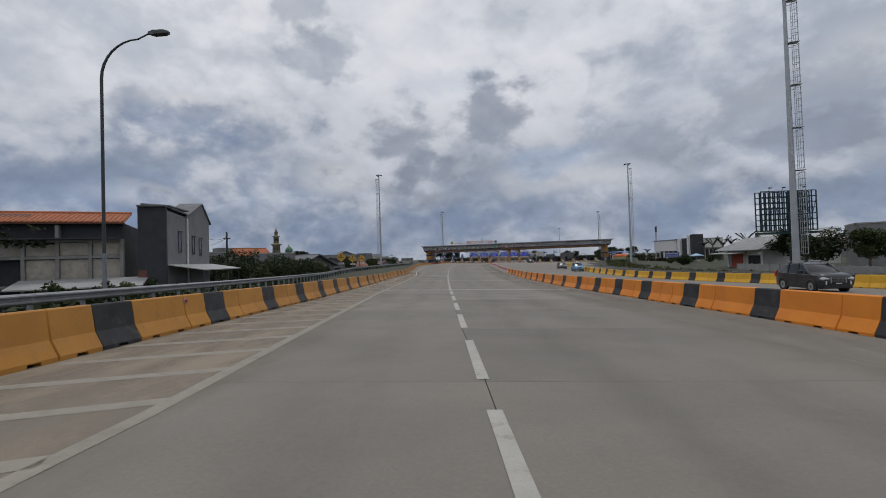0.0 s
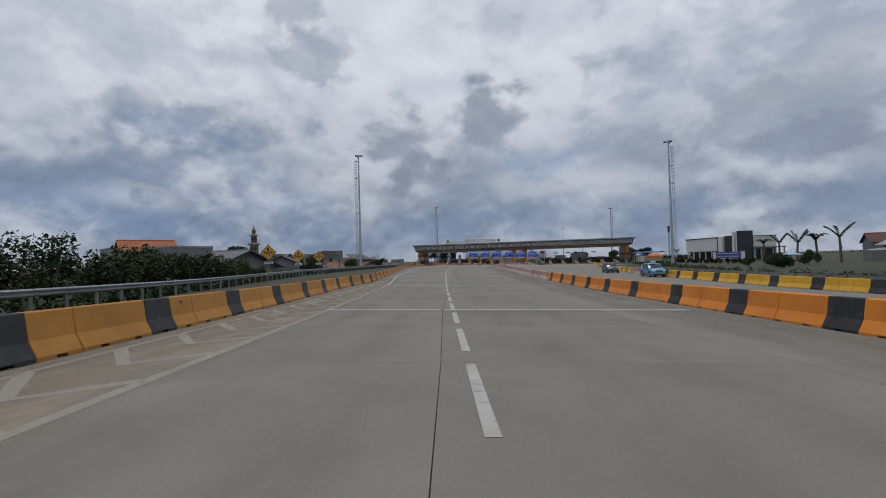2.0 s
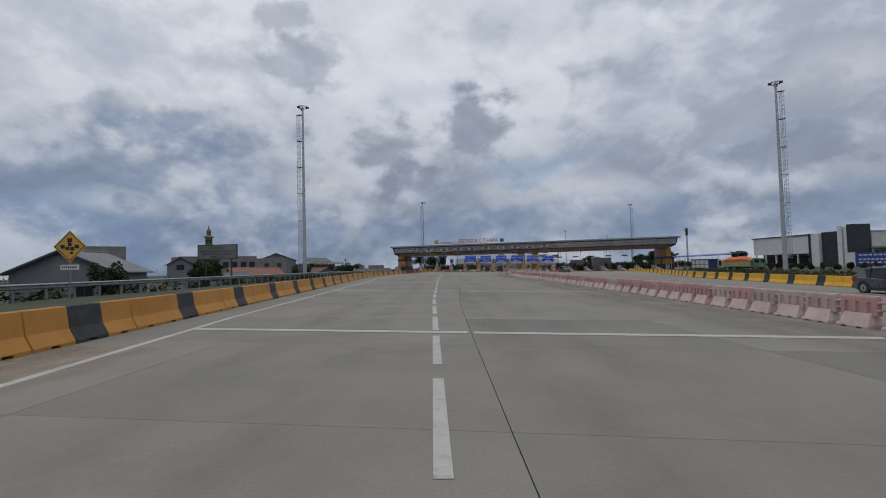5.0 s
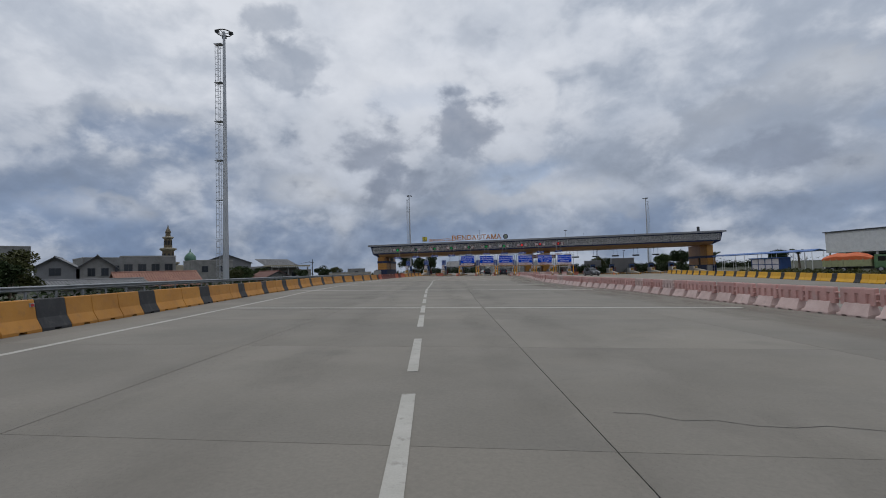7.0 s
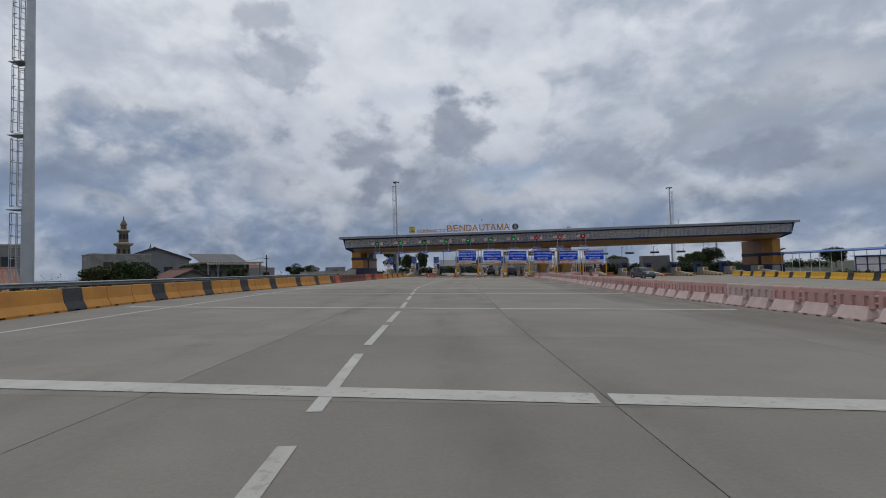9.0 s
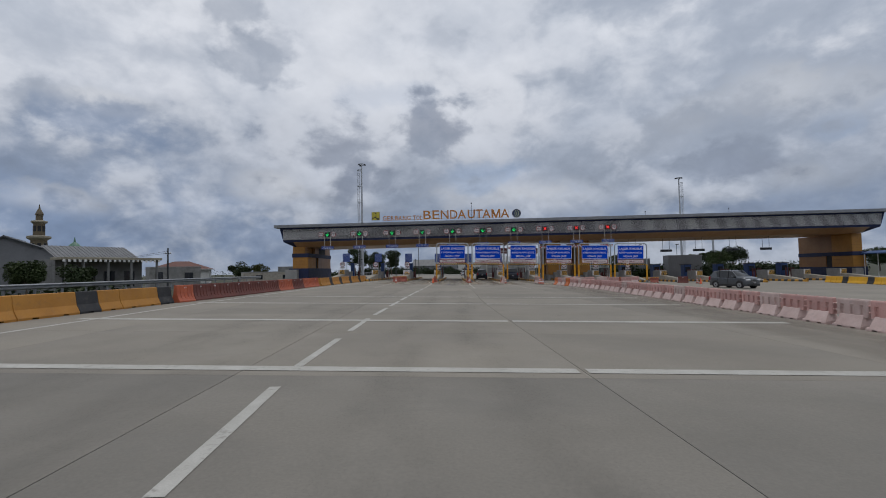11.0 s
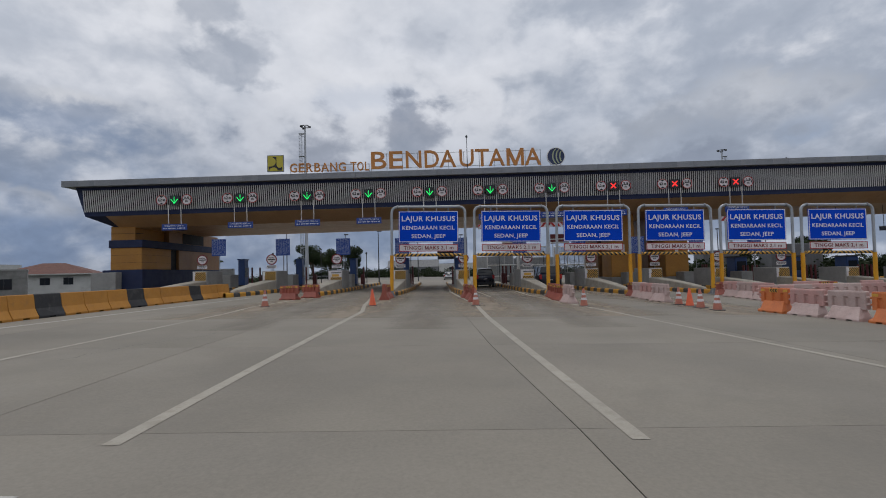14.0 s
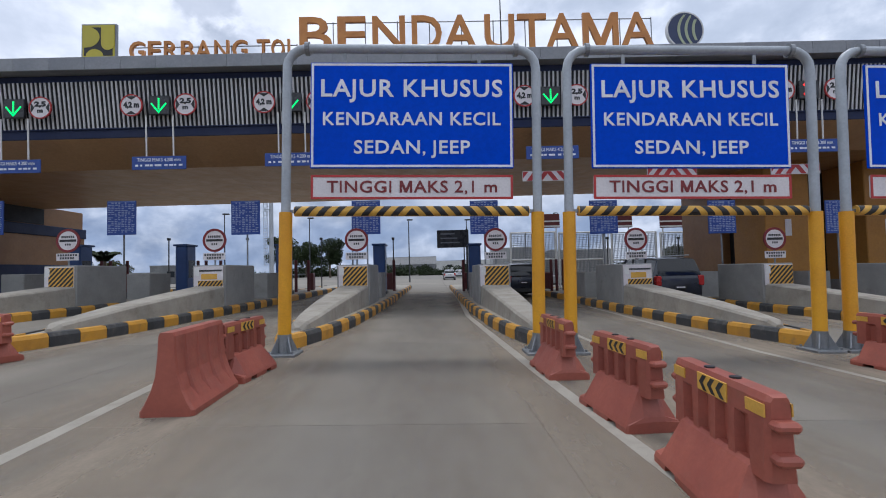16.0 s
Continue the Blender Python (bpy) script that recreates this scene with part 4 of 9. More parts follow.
def flare_barrier(label, material, group, L=0.70, H=0.86, marks=True):
    """A plastic barrier with one smooth flaring flank, ribbed below, with a pale reflective post at one end."""
    t = thing("plastic_barrier", label, "barrier", group)
    prof = [(0.27, 0.0), (0.27, 0.06), (0.225, 0.13), (0.165, 0.26), (0.115, 0.42), (0.092, 0.62), (0.082, 0.82), (0.065, 0.86)]
    stations = [(-L, 0), (-L + 0.03, 1)]
    for c in (-0.42, -0.14, 0.14, 0.42):
        stations += [(c - 0.05, 1), (c - 0.03, 2), (c + 0.03, 2), (c + 0.05, 1)]
    stations += [(L - 0.03, 1), (L, 0)]
    rings = []
    for y, k in stations:
        half = [(x * (0.9 if k == 0 else 0.8 if k == 2 and 0.2 < z < 0.7 else 1.0), z * H / 0.86) for x, z in prof]
        rings.append([(-x, y, z) for x, z in half] + [(x, y, z) for x, z in reversed(half)])
    bm = bmesh.new()
    loft(bm, rings)
    part("body", bm, material, t)
    part("end_post", add_box(bmesh.new(), -0.05, 0.05, L - 0.01, L + 0.05, 0.1, 0.80, 0.012), M_SIGNW, t, "pale reflective post")
    for side in (-1, 1) if marks else ():
        for i in range(2):
            bm = bmesh.new()
            for dz in (0.035, -0.035):
                q = [(i * 0.09 - 0.09, 0.74), (i * 0.09 - 0.05, 0.74), (i * 0.09 - 0.01, 0.74 + dz), (i * 0.09 - 0.05, 0.74 + dz)]
                bm.faces.new([bm.verts.new((side * 0.096, side * yy, zz * H / 0.86)) for yy, zz in q])
            part("chevron", bm, M_SIGNW, t)
    return t


def drop(model):
    for o in [*model.children_recursive, model]:
        bpy.data.objects.remove(o)


WB_PINK = water_barrier("sun-faded pink plastic road barrier with pale foot", M_PINK, M_PINKPALE, "pink plastic barriers dividing the plaza", False, 0.62)
WB_PALE = water_barrier("bleached pale pink plastic road barrier, chalky all over", M_PINKPALE, M_PINKPALE, "pink plastic barriers dividing the plaza", False, 0.62)
WB_ORANGE = water_barrier("orange plastic road barrier with dark chevron plate", M_BRIGHTOR, M_BRIGHTOR, "pink plastic barriers dividing the plaza", True, 0.62)
WB_MAROON = flare_barrier("dusty dark red plastic road barrier beside the edge line", M_MAROON, "dark red plastic barriers beside the edge", 0.64)
WB_BRIGHT = flare_barrier("orange-red plastic road barrier beside the edge line", M_REDBRIGHT, "dark red plastic barriers beside the edge", 0.64)
WB_FLARE = flare_barrier("red plastic road barrier with smooth flared sides", M_RED, "red plastic barriers before the booth islands", 0.62, 0.84, False)
WB_RED = water_barrier("red plastic road barrier with reflective chevron plate", M_RED, M_RED, "red plastic barriers before the booth islands", True, 0.60, 0.78, (-0.33, -0.11, 0.11, 0.33))


def plastic_rows():
    rnd = random.Random(5)
    y, i = -150.6, 0
    while y < -12:
        x0, x1 = along(PINK_LINE, y), along(PINK_LINE, y + 1.28)
        model = WB_PINK if rnd.random() < 0.86 else WB_PALE
        if y > -18.5:
            model = WB_ORANGE if i % 3 == 0 else (WB_PALE if i % 3 == 1 else WB_PINK)
        m = between(x0, y, x1, y + 1.28)
        copy_thing(model, m @ pose(rnd.uniform(-0.05, 0.05), 0, 0, 0, 0, rnd.uniform(-3, 3)))
        y += 1.28 * 1.28 / math.hypot(x1 - x0, 1.28)
        i += 1
    y = -43.3
    while y < -20.5:
        model = WB_BRIGHT if -31 < y < -28.2 or y < -42.5 or y > -24.4 else WB_MAROON
        copy_thing(model, between(-13.35, y, -13.2, y + 1.45) @ pose(0, 0, 0, 0, 0, rnd.uniform(-3, 3)))
        y += 1.46
    # a gap in the far divider closed with pink ones
    y = -133.2
    while y < -124.6:
        copy_thing(WB_PINK, between(35.4, y, 35.55, y + 1.45))
        y += 1.45
    for model, x, y, rz in ((WB_RED, -7.6, -2.3, 74), (WB_RED, -6.95, -0.4, 70), (WB_FLARE, -2.33, -2.8, 3), (WB_RED, -2.3, -1.55, -4),
                            (WB_RED, 2.14, -1.5, 3), (WB_RED, 2.3, -3.5, 6), (WB_RED, 2.3, -5.12, -4),
                            (WB_RED, 7.05, -1.6, 6), (WB_RED, 6.85, -3.2, 8), (WB_RED, 6.65, -4.8, 10), (WB_PALE, 6.55, -6.7, 4),
                            (WB_RED, 11.7, -1.6, 4), (WB_PALE, 11.4, -3.1, 8), (WB_PINK, 11.15, -4.7, 10), (WB_PALE, 11.0, -6.3, 8),
                            (WB_RED, 17.2, -1.4, 40), (WB_PINK, 16.6, -2.9, 12), (WB_PALE, 16.3, -4.5, 10), (WB_PINK, 16.0, -6.1, 8), (WB_PINK, 20.2, -3.4, 80),
                            (WB_RED, 22.4, -2.0, 70), (WB_RED, 27.6, -1.5, 75), (WB_PINK, 24.5, -2.6, 85), (WB_MAROON, 31.2, -2.0, 80), (WB_PINK, 14.2, -9.4, 60), (WB_PALE, 15.6, -8.6, 70),
                            (WB_PINK, 17.0, -8.0, 72), (WB_PALE, 18.6, -7.6, 78), (WB_PINK, 20.2, -7.3, 80), (WB_PINK, 21.8, -7.1, 84)):
        copy_thing(model, on_deck(x, y, rz))


plastic_rows()
for model in (WB_PINK, WB_PALE, WB_ORANGE, WB_MAROON, WB_BRIGHT, WB_FLARE, WB_RED):
    drop(model)


def cone(label, body_mat, x, y, band=True):
    t = thing("traffic_cone", label, "traffic cone", "traffic cones before the booths", on_deck(x, y, random.uniform(-20, 20)))
    part("base", add_box(bmesh.new(), -0.2, 0.2, -0.2, 0.2, 0, 0.035, 0.012), M_DARKGREY, t, "dark rubber base")
    bm = bmesh.new()
    n = 18
    rings = [[(r * math.cos(2 * math.pi * k / n), r * math.sin(2 * math.pi * k / n), z) for k in range(n)] for r, z in ((0.165, 0.03), (0.15, 0.06), (0.035, 0.73), (0.02, 0.745))]
    loft(bm, rings)
    part("cone_body", bm, body_mat, t, smooth=True)
    if band:
        for z0, z1 in ((0.26, 0.36), (0.46, 0.55)):
            r = lambda z: 0.15 - (z - 0.06) * 0.115 / 0.67 + 0.003
            bm = bmesh.new()
            loft(bm, [[(q * math.cos(2 * math.pi * k / n), q * math.sin(2 * math.pi * k / n), z) for k in range(n)] for q, z in ((r(z0), z0), (r(z1), z1))], False)
            part("reflective_band", bm, M_SIGNW, t, "greyed white reflective band", True)


for x, y, kind in ((-7.0, -7.6, 1), (-2.33, -7.5, 0), (2.2, -7.7, 1), (6.62, -8.7, 1), (10.8, -8.3, 1), (10.78, -9.2, 0), (10.65, -10.2, 1), (10.7, -11.2, 1), (31.0, -7.0, 0), (31.6, -5.0, 1), (36.0, -5.0, 0)):
    cone("weathered dirty orange traffic cone with pale bands" if kind else "bright plain orange traffic cone on the concrete", M_CONEOLD if kind else M_CONE, x, y, bool(kind))


# ---- steel guardrail on the outer edge ----


def guardrail(pts, y0, y1, label):
    t = thing("guardrail", label, "guardrail", kind="structure")
    prof = [(0.0, -0.155), (-0.03, -0.135), (-0.075, -0.10), (-0.075, -0.065), (-0.01, -0.02), (-0.01, 0.02), (-0.075, 0.065), (-0.075, 0.10), (-0.03, 0.135), (0.0, 0.155), (0.012, 0.155), (0.003, 0.02),
            (0.003, -0.02), (0.012, -0.155)]
    y, me = y0, None
    while y < y1:
        m = between(along(pts, y), y, along(pts, y + 4.0), y + 4.0) @ pose(0, 0, 0.66, 0, 0, 180)
        if me is None:
            bm = bmesh.new()
            add_prism(bm, prof, 4.12, pose(0, -2.06, 0))
            me = mesh_of(bm, "rail", M_STEEL)
        share("rail", me, t, m)
        y += 4.0
    y, me = y0, None
    while y < y1:
        x = along(pts, y)
        if me is None:
            bm = bmesh.new()
            add_box(bm, -0.16, -0.06, -0.055, 0.055, -0.5, 0.78, 0.008)
            add_box(bm, -0.07, 0.0, -0.05, 0.05, 0.52, 0.80, 0.006)
            me = mesh_of(bm, "post", M_STEEL)
        share("post", me, t, on_deck(x, y, 0))
        y += 2.0


guardrail(LEFT_RAIL, -258, -6, "long galvanised steel guardrail on posts along the road edge")
guardrail([(x + 2.5, y) for x, y in RIGHT_EDGE], -262, -110, "galvanised steel guardrail behind the far divider")

# ---- toll gate ----
LANES = [-20.35, -15.1, -9.75, -4.83, 0.1, 5.0, 10.0, 15.0, 20.0, 25.0]
gate = thing("toll_gate", "long toll gate canopy with slatted navy fascia and bronze soffit", "toll gate", m=pose(0, 0, 0, 0, -0.29, 0))


def build_gate():
    x0, x1 = -29.0, 69.3
    # roof edge panels, each its own plate
    me = mesh_of(add_box(bmesh.new(), -0.645, 0.645, 8.8, 9.02, 9.20, 9.68, 0.012), "edge_panel", M_GREYPANEL)
    n = round((x1 - x0) / 1.3)
    for i in range(n):
        share("edge_panel", me, gate, pose(x0 + (i + 0.5) * (x1 - x0) / n, 0, 0))
    bm = bmesh.new()
    loft(bm, [[(x, 9.02, 9.22), (x, 23.2, 9.22), (x, 23.2, 9.62), (x, 9.02, 9.62)] for x in (x0, x1)])
    part("roof_deck", bm, M_GREYPANEL, gate)
    # navy hull behind the slats, chamfered in at both ends
    bm = bmesh.new()
    front = [(9.32, 9.2), (9.35, 9.0), (9.59, 7.22), (9.63, 6.9), (11.4, 6.1), (21.6, 6.1), (22.6, 6.9), (22.8, 9.2)]
    ends = []
    for s, xe in ((1, x0 + 0.75), (-1, x1 - 0.75)):
        ring = [(xe + s * {9.2: 0.0, 9.0: 0.05, 7.22: 0.45, 6.9: 0.55, 6.1: 1.9}[z], y, z) for y, z in front]
        ends.append(ring)
    loft(bm, ends)
    part("fascia_hull", bm, M_NAVY, gate)
    # soffit sheets, each a plate below the hull
    bm = bmesh.new()
    loft(bm, [[(-1.2165, 9.66, 6.87), (-1.2165, 11.4, 6.07), (-1.2165, 11.41, 6.09), (-1.2165, 9.67, 6.89)], [(1.2165, 9.66, 6.87), (1.2165, 11.4, 6.07), (1.2165, 11.41, 6.09), (1.2165, 9.67, 6.89)]])
    add_box(bm, -1.2165, 1.2165, 11.41, 16.455, 6.072, 6.095)
    add_box(bm, -1.2165, 1.2165, 16.46, 21.6, 6.072, 6.095)
    me = mesh_of(bm, "soffit_panel", M_SOFFIT)
    n = 38
    for i in range(n):
        share("soffit_panel", me, gate, pose(x0 + 2.9 + (i + 0.5) * 2.435, 0, 0))
    # upright slats
    lean = math.atan2(0.24, 1.78)
    bm = bmesh.new()
    add_box(bm, -0.034, 0.034, -0.03, 0.0, -0.87, 0.87)
    me = mesh_of(bm, "slat", M_SLAT)
    m0 = pose(0, 9.43, 8.11, math.degrees(lean), 0, 0)
    # Added near-black sheet: the dark between the slats is put into its colour.
    part("slat_backing", add_box(bmesh.new(), x0 + 1.3, x1 - 1.3, 0.012, 0.03, -0.88, 0.88, 0.0, m0), M_JOINTSHADE, gate)
    slats, x = [], x0 + 1.35
    while x < x1 - 1.3:
        slats.append(x)
        x += 0.166
    rest = bmesh.new()
    for x in slats:
        if -25 < x < 25:
            share("slat", me, gate, pose(x, 0, 0) @ m0)
        else:
            add_box(rest, -0.034, 0.034, -0.03, 0.0, -0.87, 0.87, 0.0, pose(x, 0, 0) @ m0)
    tagged(part("far_slats", rest, M_SLAT, gate), kind="stuff")
    for z, y, h in ((8.98, 9.31, 0.05), (7.23, 9.55, 0.05)):
        part("slat_rail", add_box(bmesh.new(), x0 + 1.3, x1 - 1.3, y - 0.03, y + 0.03, z - h / 2, z + h / 2), M_NAVY, gate)


build_gate()


def tower(x0, x1, y0, y1, top, label, base_out=0.6):
    zg = deck((x0 + x1) / 2, y0) - 0.1
    t = thing("gate_pier", label, "pier", "canopy piers", pose((x0 + x1) / 2, y0, zg))
    w, d, h = (x1 - x0) / 2, y1 - y0, top - zg
    part("plinth", add_box(bmesh.new(), -w - base_out, w + 0.12, -0.12, d, 0, 1.95, 0.03), M_NAVY, t, "navy painted plinth")
    part("plinth_front", add_box(bmesh.new(), -w - base_out - 0.4, -w * 0.2, -0.9, -0.13, 0, 1.75, 0.04), M_CONC, t, "grey concrete guard block")
    part("lower_cladding", add_box(bmesh.new(), -w, w, 0, 4.3, 1.95, 3.8, 0.02), M_OCHREWALL, t, "ochre cladding panels")
    part("lower_side_cladding", add_box(bmesh.new(), -w, w, 5.6, d, 1.95, 3.8, 0.02), M_BRONZEWALL, t)
    part("band", add_box(bmesh.new(), -w - 0.1, w + 0.1, -0.1, d + 0.05, 3.8, 4.45, 0.03), M_NAVY, t, "navy horizontal band")
    part("upper_cladding", add_box(bmesh.new(), -w, w * 0.55, 0.05, 4.2, 4.45, h, 0.02), M_OCHREWALL, t)
    part("upper_core", add_box(bmesh.new(), -w, w * 0.9, 4.2, d, 4.45, h, 0.02), M_BRONZEWALL, t)
    # Shade of the gap in the pier's side, painted near-black.
    part("recess", add_box(bmesh.new(), -w + 0.15, w - 0.25, 4.3, 5.6, 1.95, 3.8), M_JOINTSHADE, t)
    # panel joints
    for z in (2.55, 3.18, 5.0, 5.6):
        if z < h:
            part("panel_joint", add_box(bmesh.new(), -w - 0.004, w + 0.004, -0.004, 4.2 if z < 4 else 0.3, z - 0.008, z + 0.008), M_JOINTSHADE, t)
    # Shaded slot on the pier's flank, its darkness put into the colour.
    part("upper_slot", add_box(bmesh.new(), w * 0.55, w * 0.93, 6.5, 10.5, 4.5, h), M_JOINTSHADE, t, "near-black strip painted as a shaded slot")


tower(-26.8, -24.2, 11.2, 25.0, 6.1, "ochre and bronze clad canopy pier with navy band")
tower(65.4, 67.5, 12.0, 24.0, 6.4, "ochre and bronze clad canopy pier with navy band", 0.0)


def mid_pier(x0, x1, y0, y1):
    z = deck(x0, y0)
    t = thing("gate_pier", "plain bronze clad canopy pier standing between the booth islands", "pier", "canopy piers", pose((x0 + x1) / 2, y0, z))
    w = (x1 - x0) / 2
    part("plinth", add_box(bmesh.new(), -w - 0.1, w + 0.1, -0.1, y1 - y0 + 0.1, 0, 0.9, 0.03), M_CONC, t)
    part("shaft", add_box(bmesh.new(), -w, w, 0, 2.4, 0.9, 6.2 - z, 0.04), M_OCHREWALL, t)
    part("rear_shaft", add_box(bmesh.new(), -w, w, 3.4, y1 - y0, 0.9, 6.2 - z, 0.04), M_BRONZEWALL, t)
    # Link between the shafts, its recess shade put into the colour.
    part("web", add_box(bmesh.new(), -w * 0.6, w * 0.6, 2.4, 3.4, 0.9, 6.2 - z), M_JOINTSHADE, t)
    part("notice", add_box(bmesh.new(), -0.15, 0.15, -0.02, -0.005, 3.0, 3.8), M_SIGNW, t, "small pale notice")


mid_pier(16.2, 18.4, 13.6, 21.0)
mid_pier(21.1, 23.2, 13.6, 21.0)


def roof_letters():
    for name, words, xa, xb, za, zb, y in (("roof_lettering", "GERBANG TOL", -11.33, -4.85, 9.98, 10.72, 10.0), ("roof_lettering", "BENDA UTAMA", -4.62, 9.34, 10.02, 11.45, 9.75)):
        t = thing(name, f"tan channel letters reading {words} on the canopy roof", "lettering", "rooftop sign", pose((xa + xb) / 2, y, (za + zb) / 2))
        if words.startswith("B"):
            # two words with a narrow gap, each letter a piece
            spans = list(zip("BENDAUTAMA", [(-4.62, -3.36), (-3.14, -2.02), (-1.78, -0.5), (-0.24, 0.94), (0.98, 2.34), (2.62, 3.80), (3.92, 5.06), (5.02, 6.34), (6.5, 7.92), (8.0, 9.34)]))
        else:
            spans = list(zip("GERBANGTOL", [(-11.33, -10.74), (-10.6, -10.12), (-9.98, -9.46), (-9.32, -8.82), (-8.76, -8.14), (-8.02, -7.46), (-7.32, -6.74), (-6.36, -5.86), (-5.8, -5.28), (-5.16, -4.84)]))
        cx, cz = (xa + xb) / 2, (za + zb) / 2
        for ch, (a, b) in spans:
            at = pose((a + b) / 2 - cx, 0, 0)
            if ch == "M":
                share("letter", bold_m(b - a, zb - za, 0.12, M_TAN, 0.16 * (zb - za)), t, at)
            else:
                lettering(ch, b - a, zb - za, 0.12, M_TAN, t, at, "letter", 0.01)
        bm = bmesh.new()
        for z in (za - cz + 0.12, zb - cz - 0.15):
            add_tube(bm, [(xa - cx, 0.12, z), (xb - cx, 0.12, z)], 0.022, 6)
        n = int((xb - xa) / 1.2)
        for i in range(n + 1):
            x = xa - cx + (xb - xa) * i / n
            add_tube(bm, [(x, 0.14, za - cz - 0.5), (x, 0.14, zb - cz - 0.1)], 0.022, 6)
        part("support_frame", bm, M_STEEL, t, "thin steel support frame")


roof_letters()


def ministry_emblem():
    t = thing("square_emblem", "square yellow emblem with black curved shapes on the roof", "emblem", "rooftop sign", pose(-12.5, 9.9, 10.75))
    yellow = mat("emblem_yellow", (0.55, 0.47, 0.05), (0.48, 0.41, 0.05), rough=0.5)
    part("board", add_box(bmesh.new(), -0.68, 0.68, 0, 0.12, -0.68, 0.70, 0.01), M_GREYPANEL, t, "grey framed board")
    part("yellow_ground", add_box(bmesh.new(), -0.62, 0.62, -0.012, -0.002, -0.62, 0.64), yellow, t)
    part("dark_field", add_box(bmesh.new(), -0.56, 0.54, -0.022, -0.013, -0.58, 0.55), M_STRIPEB, t)
    n = 14
    arc = lambda cx, cz, rx, rz, a0, a1: [(cx + rx * math.cos(radians(a0 + (a1 - a0) * i / n)), cz + rz * math.sin(radians(a0 + (a1 - a0) * i / n))) for i in range(n + 1)]
    for name, outline in (("upper_lobe", [(-0.62, 0.64), (-0.3, 0.60)] + arc(-0.42, 0.16, 0.46, 0.40, 70, -80) + [(-0.62, -0.26)]),
                          ("side_lobe", [(0.1, 0.64), (0.1, -0.05)] + arc(0.36, -0.1, 0.26, 0.26, 180, 330) + [(0.62, -0.02), (0.62, 0.64)]),
                          ("lower_lobe", arc(-0.15, -0.62, 0.34, 0.3, 0, 180))):
        part(name, add_prism(bmesh.new(), outline, 0.008, pose(0, -0.032, 0)), yellow, t)


def round_emblem():
    t = thing("round_emblem", "round dark blue emblem with pale green curved bands", "emblem", "rooftop sign", pose(10.55, 9.6, 10.66))
    part("disc", add_disc(bmesh.new(), 0.72, 0.14, 36), mat("emblem_navy", (0.02, 0.035, 0.10), rough=0.4), t)
    pale = mat("emblem_pale_green", (0.42, 0.47, 0.30), rough=0.5)
    for k, off in enumerate((-0.34, -0.05, 0.24)):
        bm = bmesh.new()
        pts = []
        for i in range(13):
            a = -0.62 + 1.24 * i / 12
            x = off + 0.42 - math.sqrt(max(0.0, 0.85 ** 2 - a * a)) + 0.45
            pts.append((x, a))
        wide = 0.11
        loop = [(x, z) for x, z in pts if (x * x + z * z) < 0.45] + [(x + wide, z) for x, z in reversed(pts) if ((x + wide) ** 2 + z * z) < 0.45]
        if len(loop) > 5:
            add_prism(bm, loop, 0.012, pose(0, -0.014, 0))
            part("pale_band", bm, pale, t)
    part("rim", add_disc(bmesh.new(), 0.74, 0.15, 36, pose(0, -0.01, 0), 0.69), M_WHITE, t)
    bm = bmesh.new()
    for x in (-0.4, 0.4):
        add_tube(bm, [(x, 0.2, -1.3), (x, 0.2, 0.3)], 0.025, 6)
    part("support", bm, M_STEEL, t)


ministry_emblem()
round_emblem()


def mast_on_roof(x, y, z, h):
    t = thing("roof_mast", "thin lightning rod on the canopy roof edge", "mast", "roof masts", pose(x, y, z))
    part("rod", add_tube(bmesh.new(), [(0, 0, 0), (0, 0, h)], [0.035, 0.02], 8), M_DARKGREY, t)
    part("tip", add_ball(bmesh.new(), (0, 0, h), 0.09, 0.09, 0.14, 8, 6), M_DARKGREY, t)


mast_on_roof(3.25, 9.6, 9.6, 2.9)
mast_on_roof(47.0, 14.0, 9.8, 1.4)
mast_on_roof(33.0, 14.0, 9.75, 1.2)


def limit_disc(parent, x, words, z=0.0):
    part("limit_sign", add_disc(bmesh.new(), 0.40, 0.04, 24, pose(x, -0.02, z)), M_SIGNW, parent, "white round limit sign")
    part("limit_ring", add_disc(bmesh.new(), 0.42, 0.05, 24, pose(x, -0.035, z), 0.375), M_REDPAINT, parent, "red ring")
    a, b = words
    for side in (-1, 1):
        bm = bmesh.new()
        add_prism(bm, [(-0.2, 0.0), (0.2, 0.0), (0.0, 0.13)] if side < 0 else [(-0.2, 0.0), (0.2, 0.0), (0.0, -0.13)], 0.01, pose(x, -0.032, z + side * 0.34))
        if b:
            bmesh.ops.rotate(bm, cent=(x, 0, z), matrix=Matrix.Rotation(radians(90), 3, "Y"), verts=bm.verts)
        part("limit_wedge", bm, M_STRIPEB, parent)
    if b:
        lettering(a, 0.42, 0.24, 0.012, M_STRIPEB, parent, pose(x, -0.024, z + 0.12), bold=0.05)
        lettering(b, 0.2, 0.12, 0.012, M_STRIPEB, parent, pose(x, -0.024, z - 0.13), bold=0.03)
    else:
        lettering(a, 0.58, 0.27, 0.012, M_STRIPEB, parent, pose(x, -0.024, z), bold=0.05)


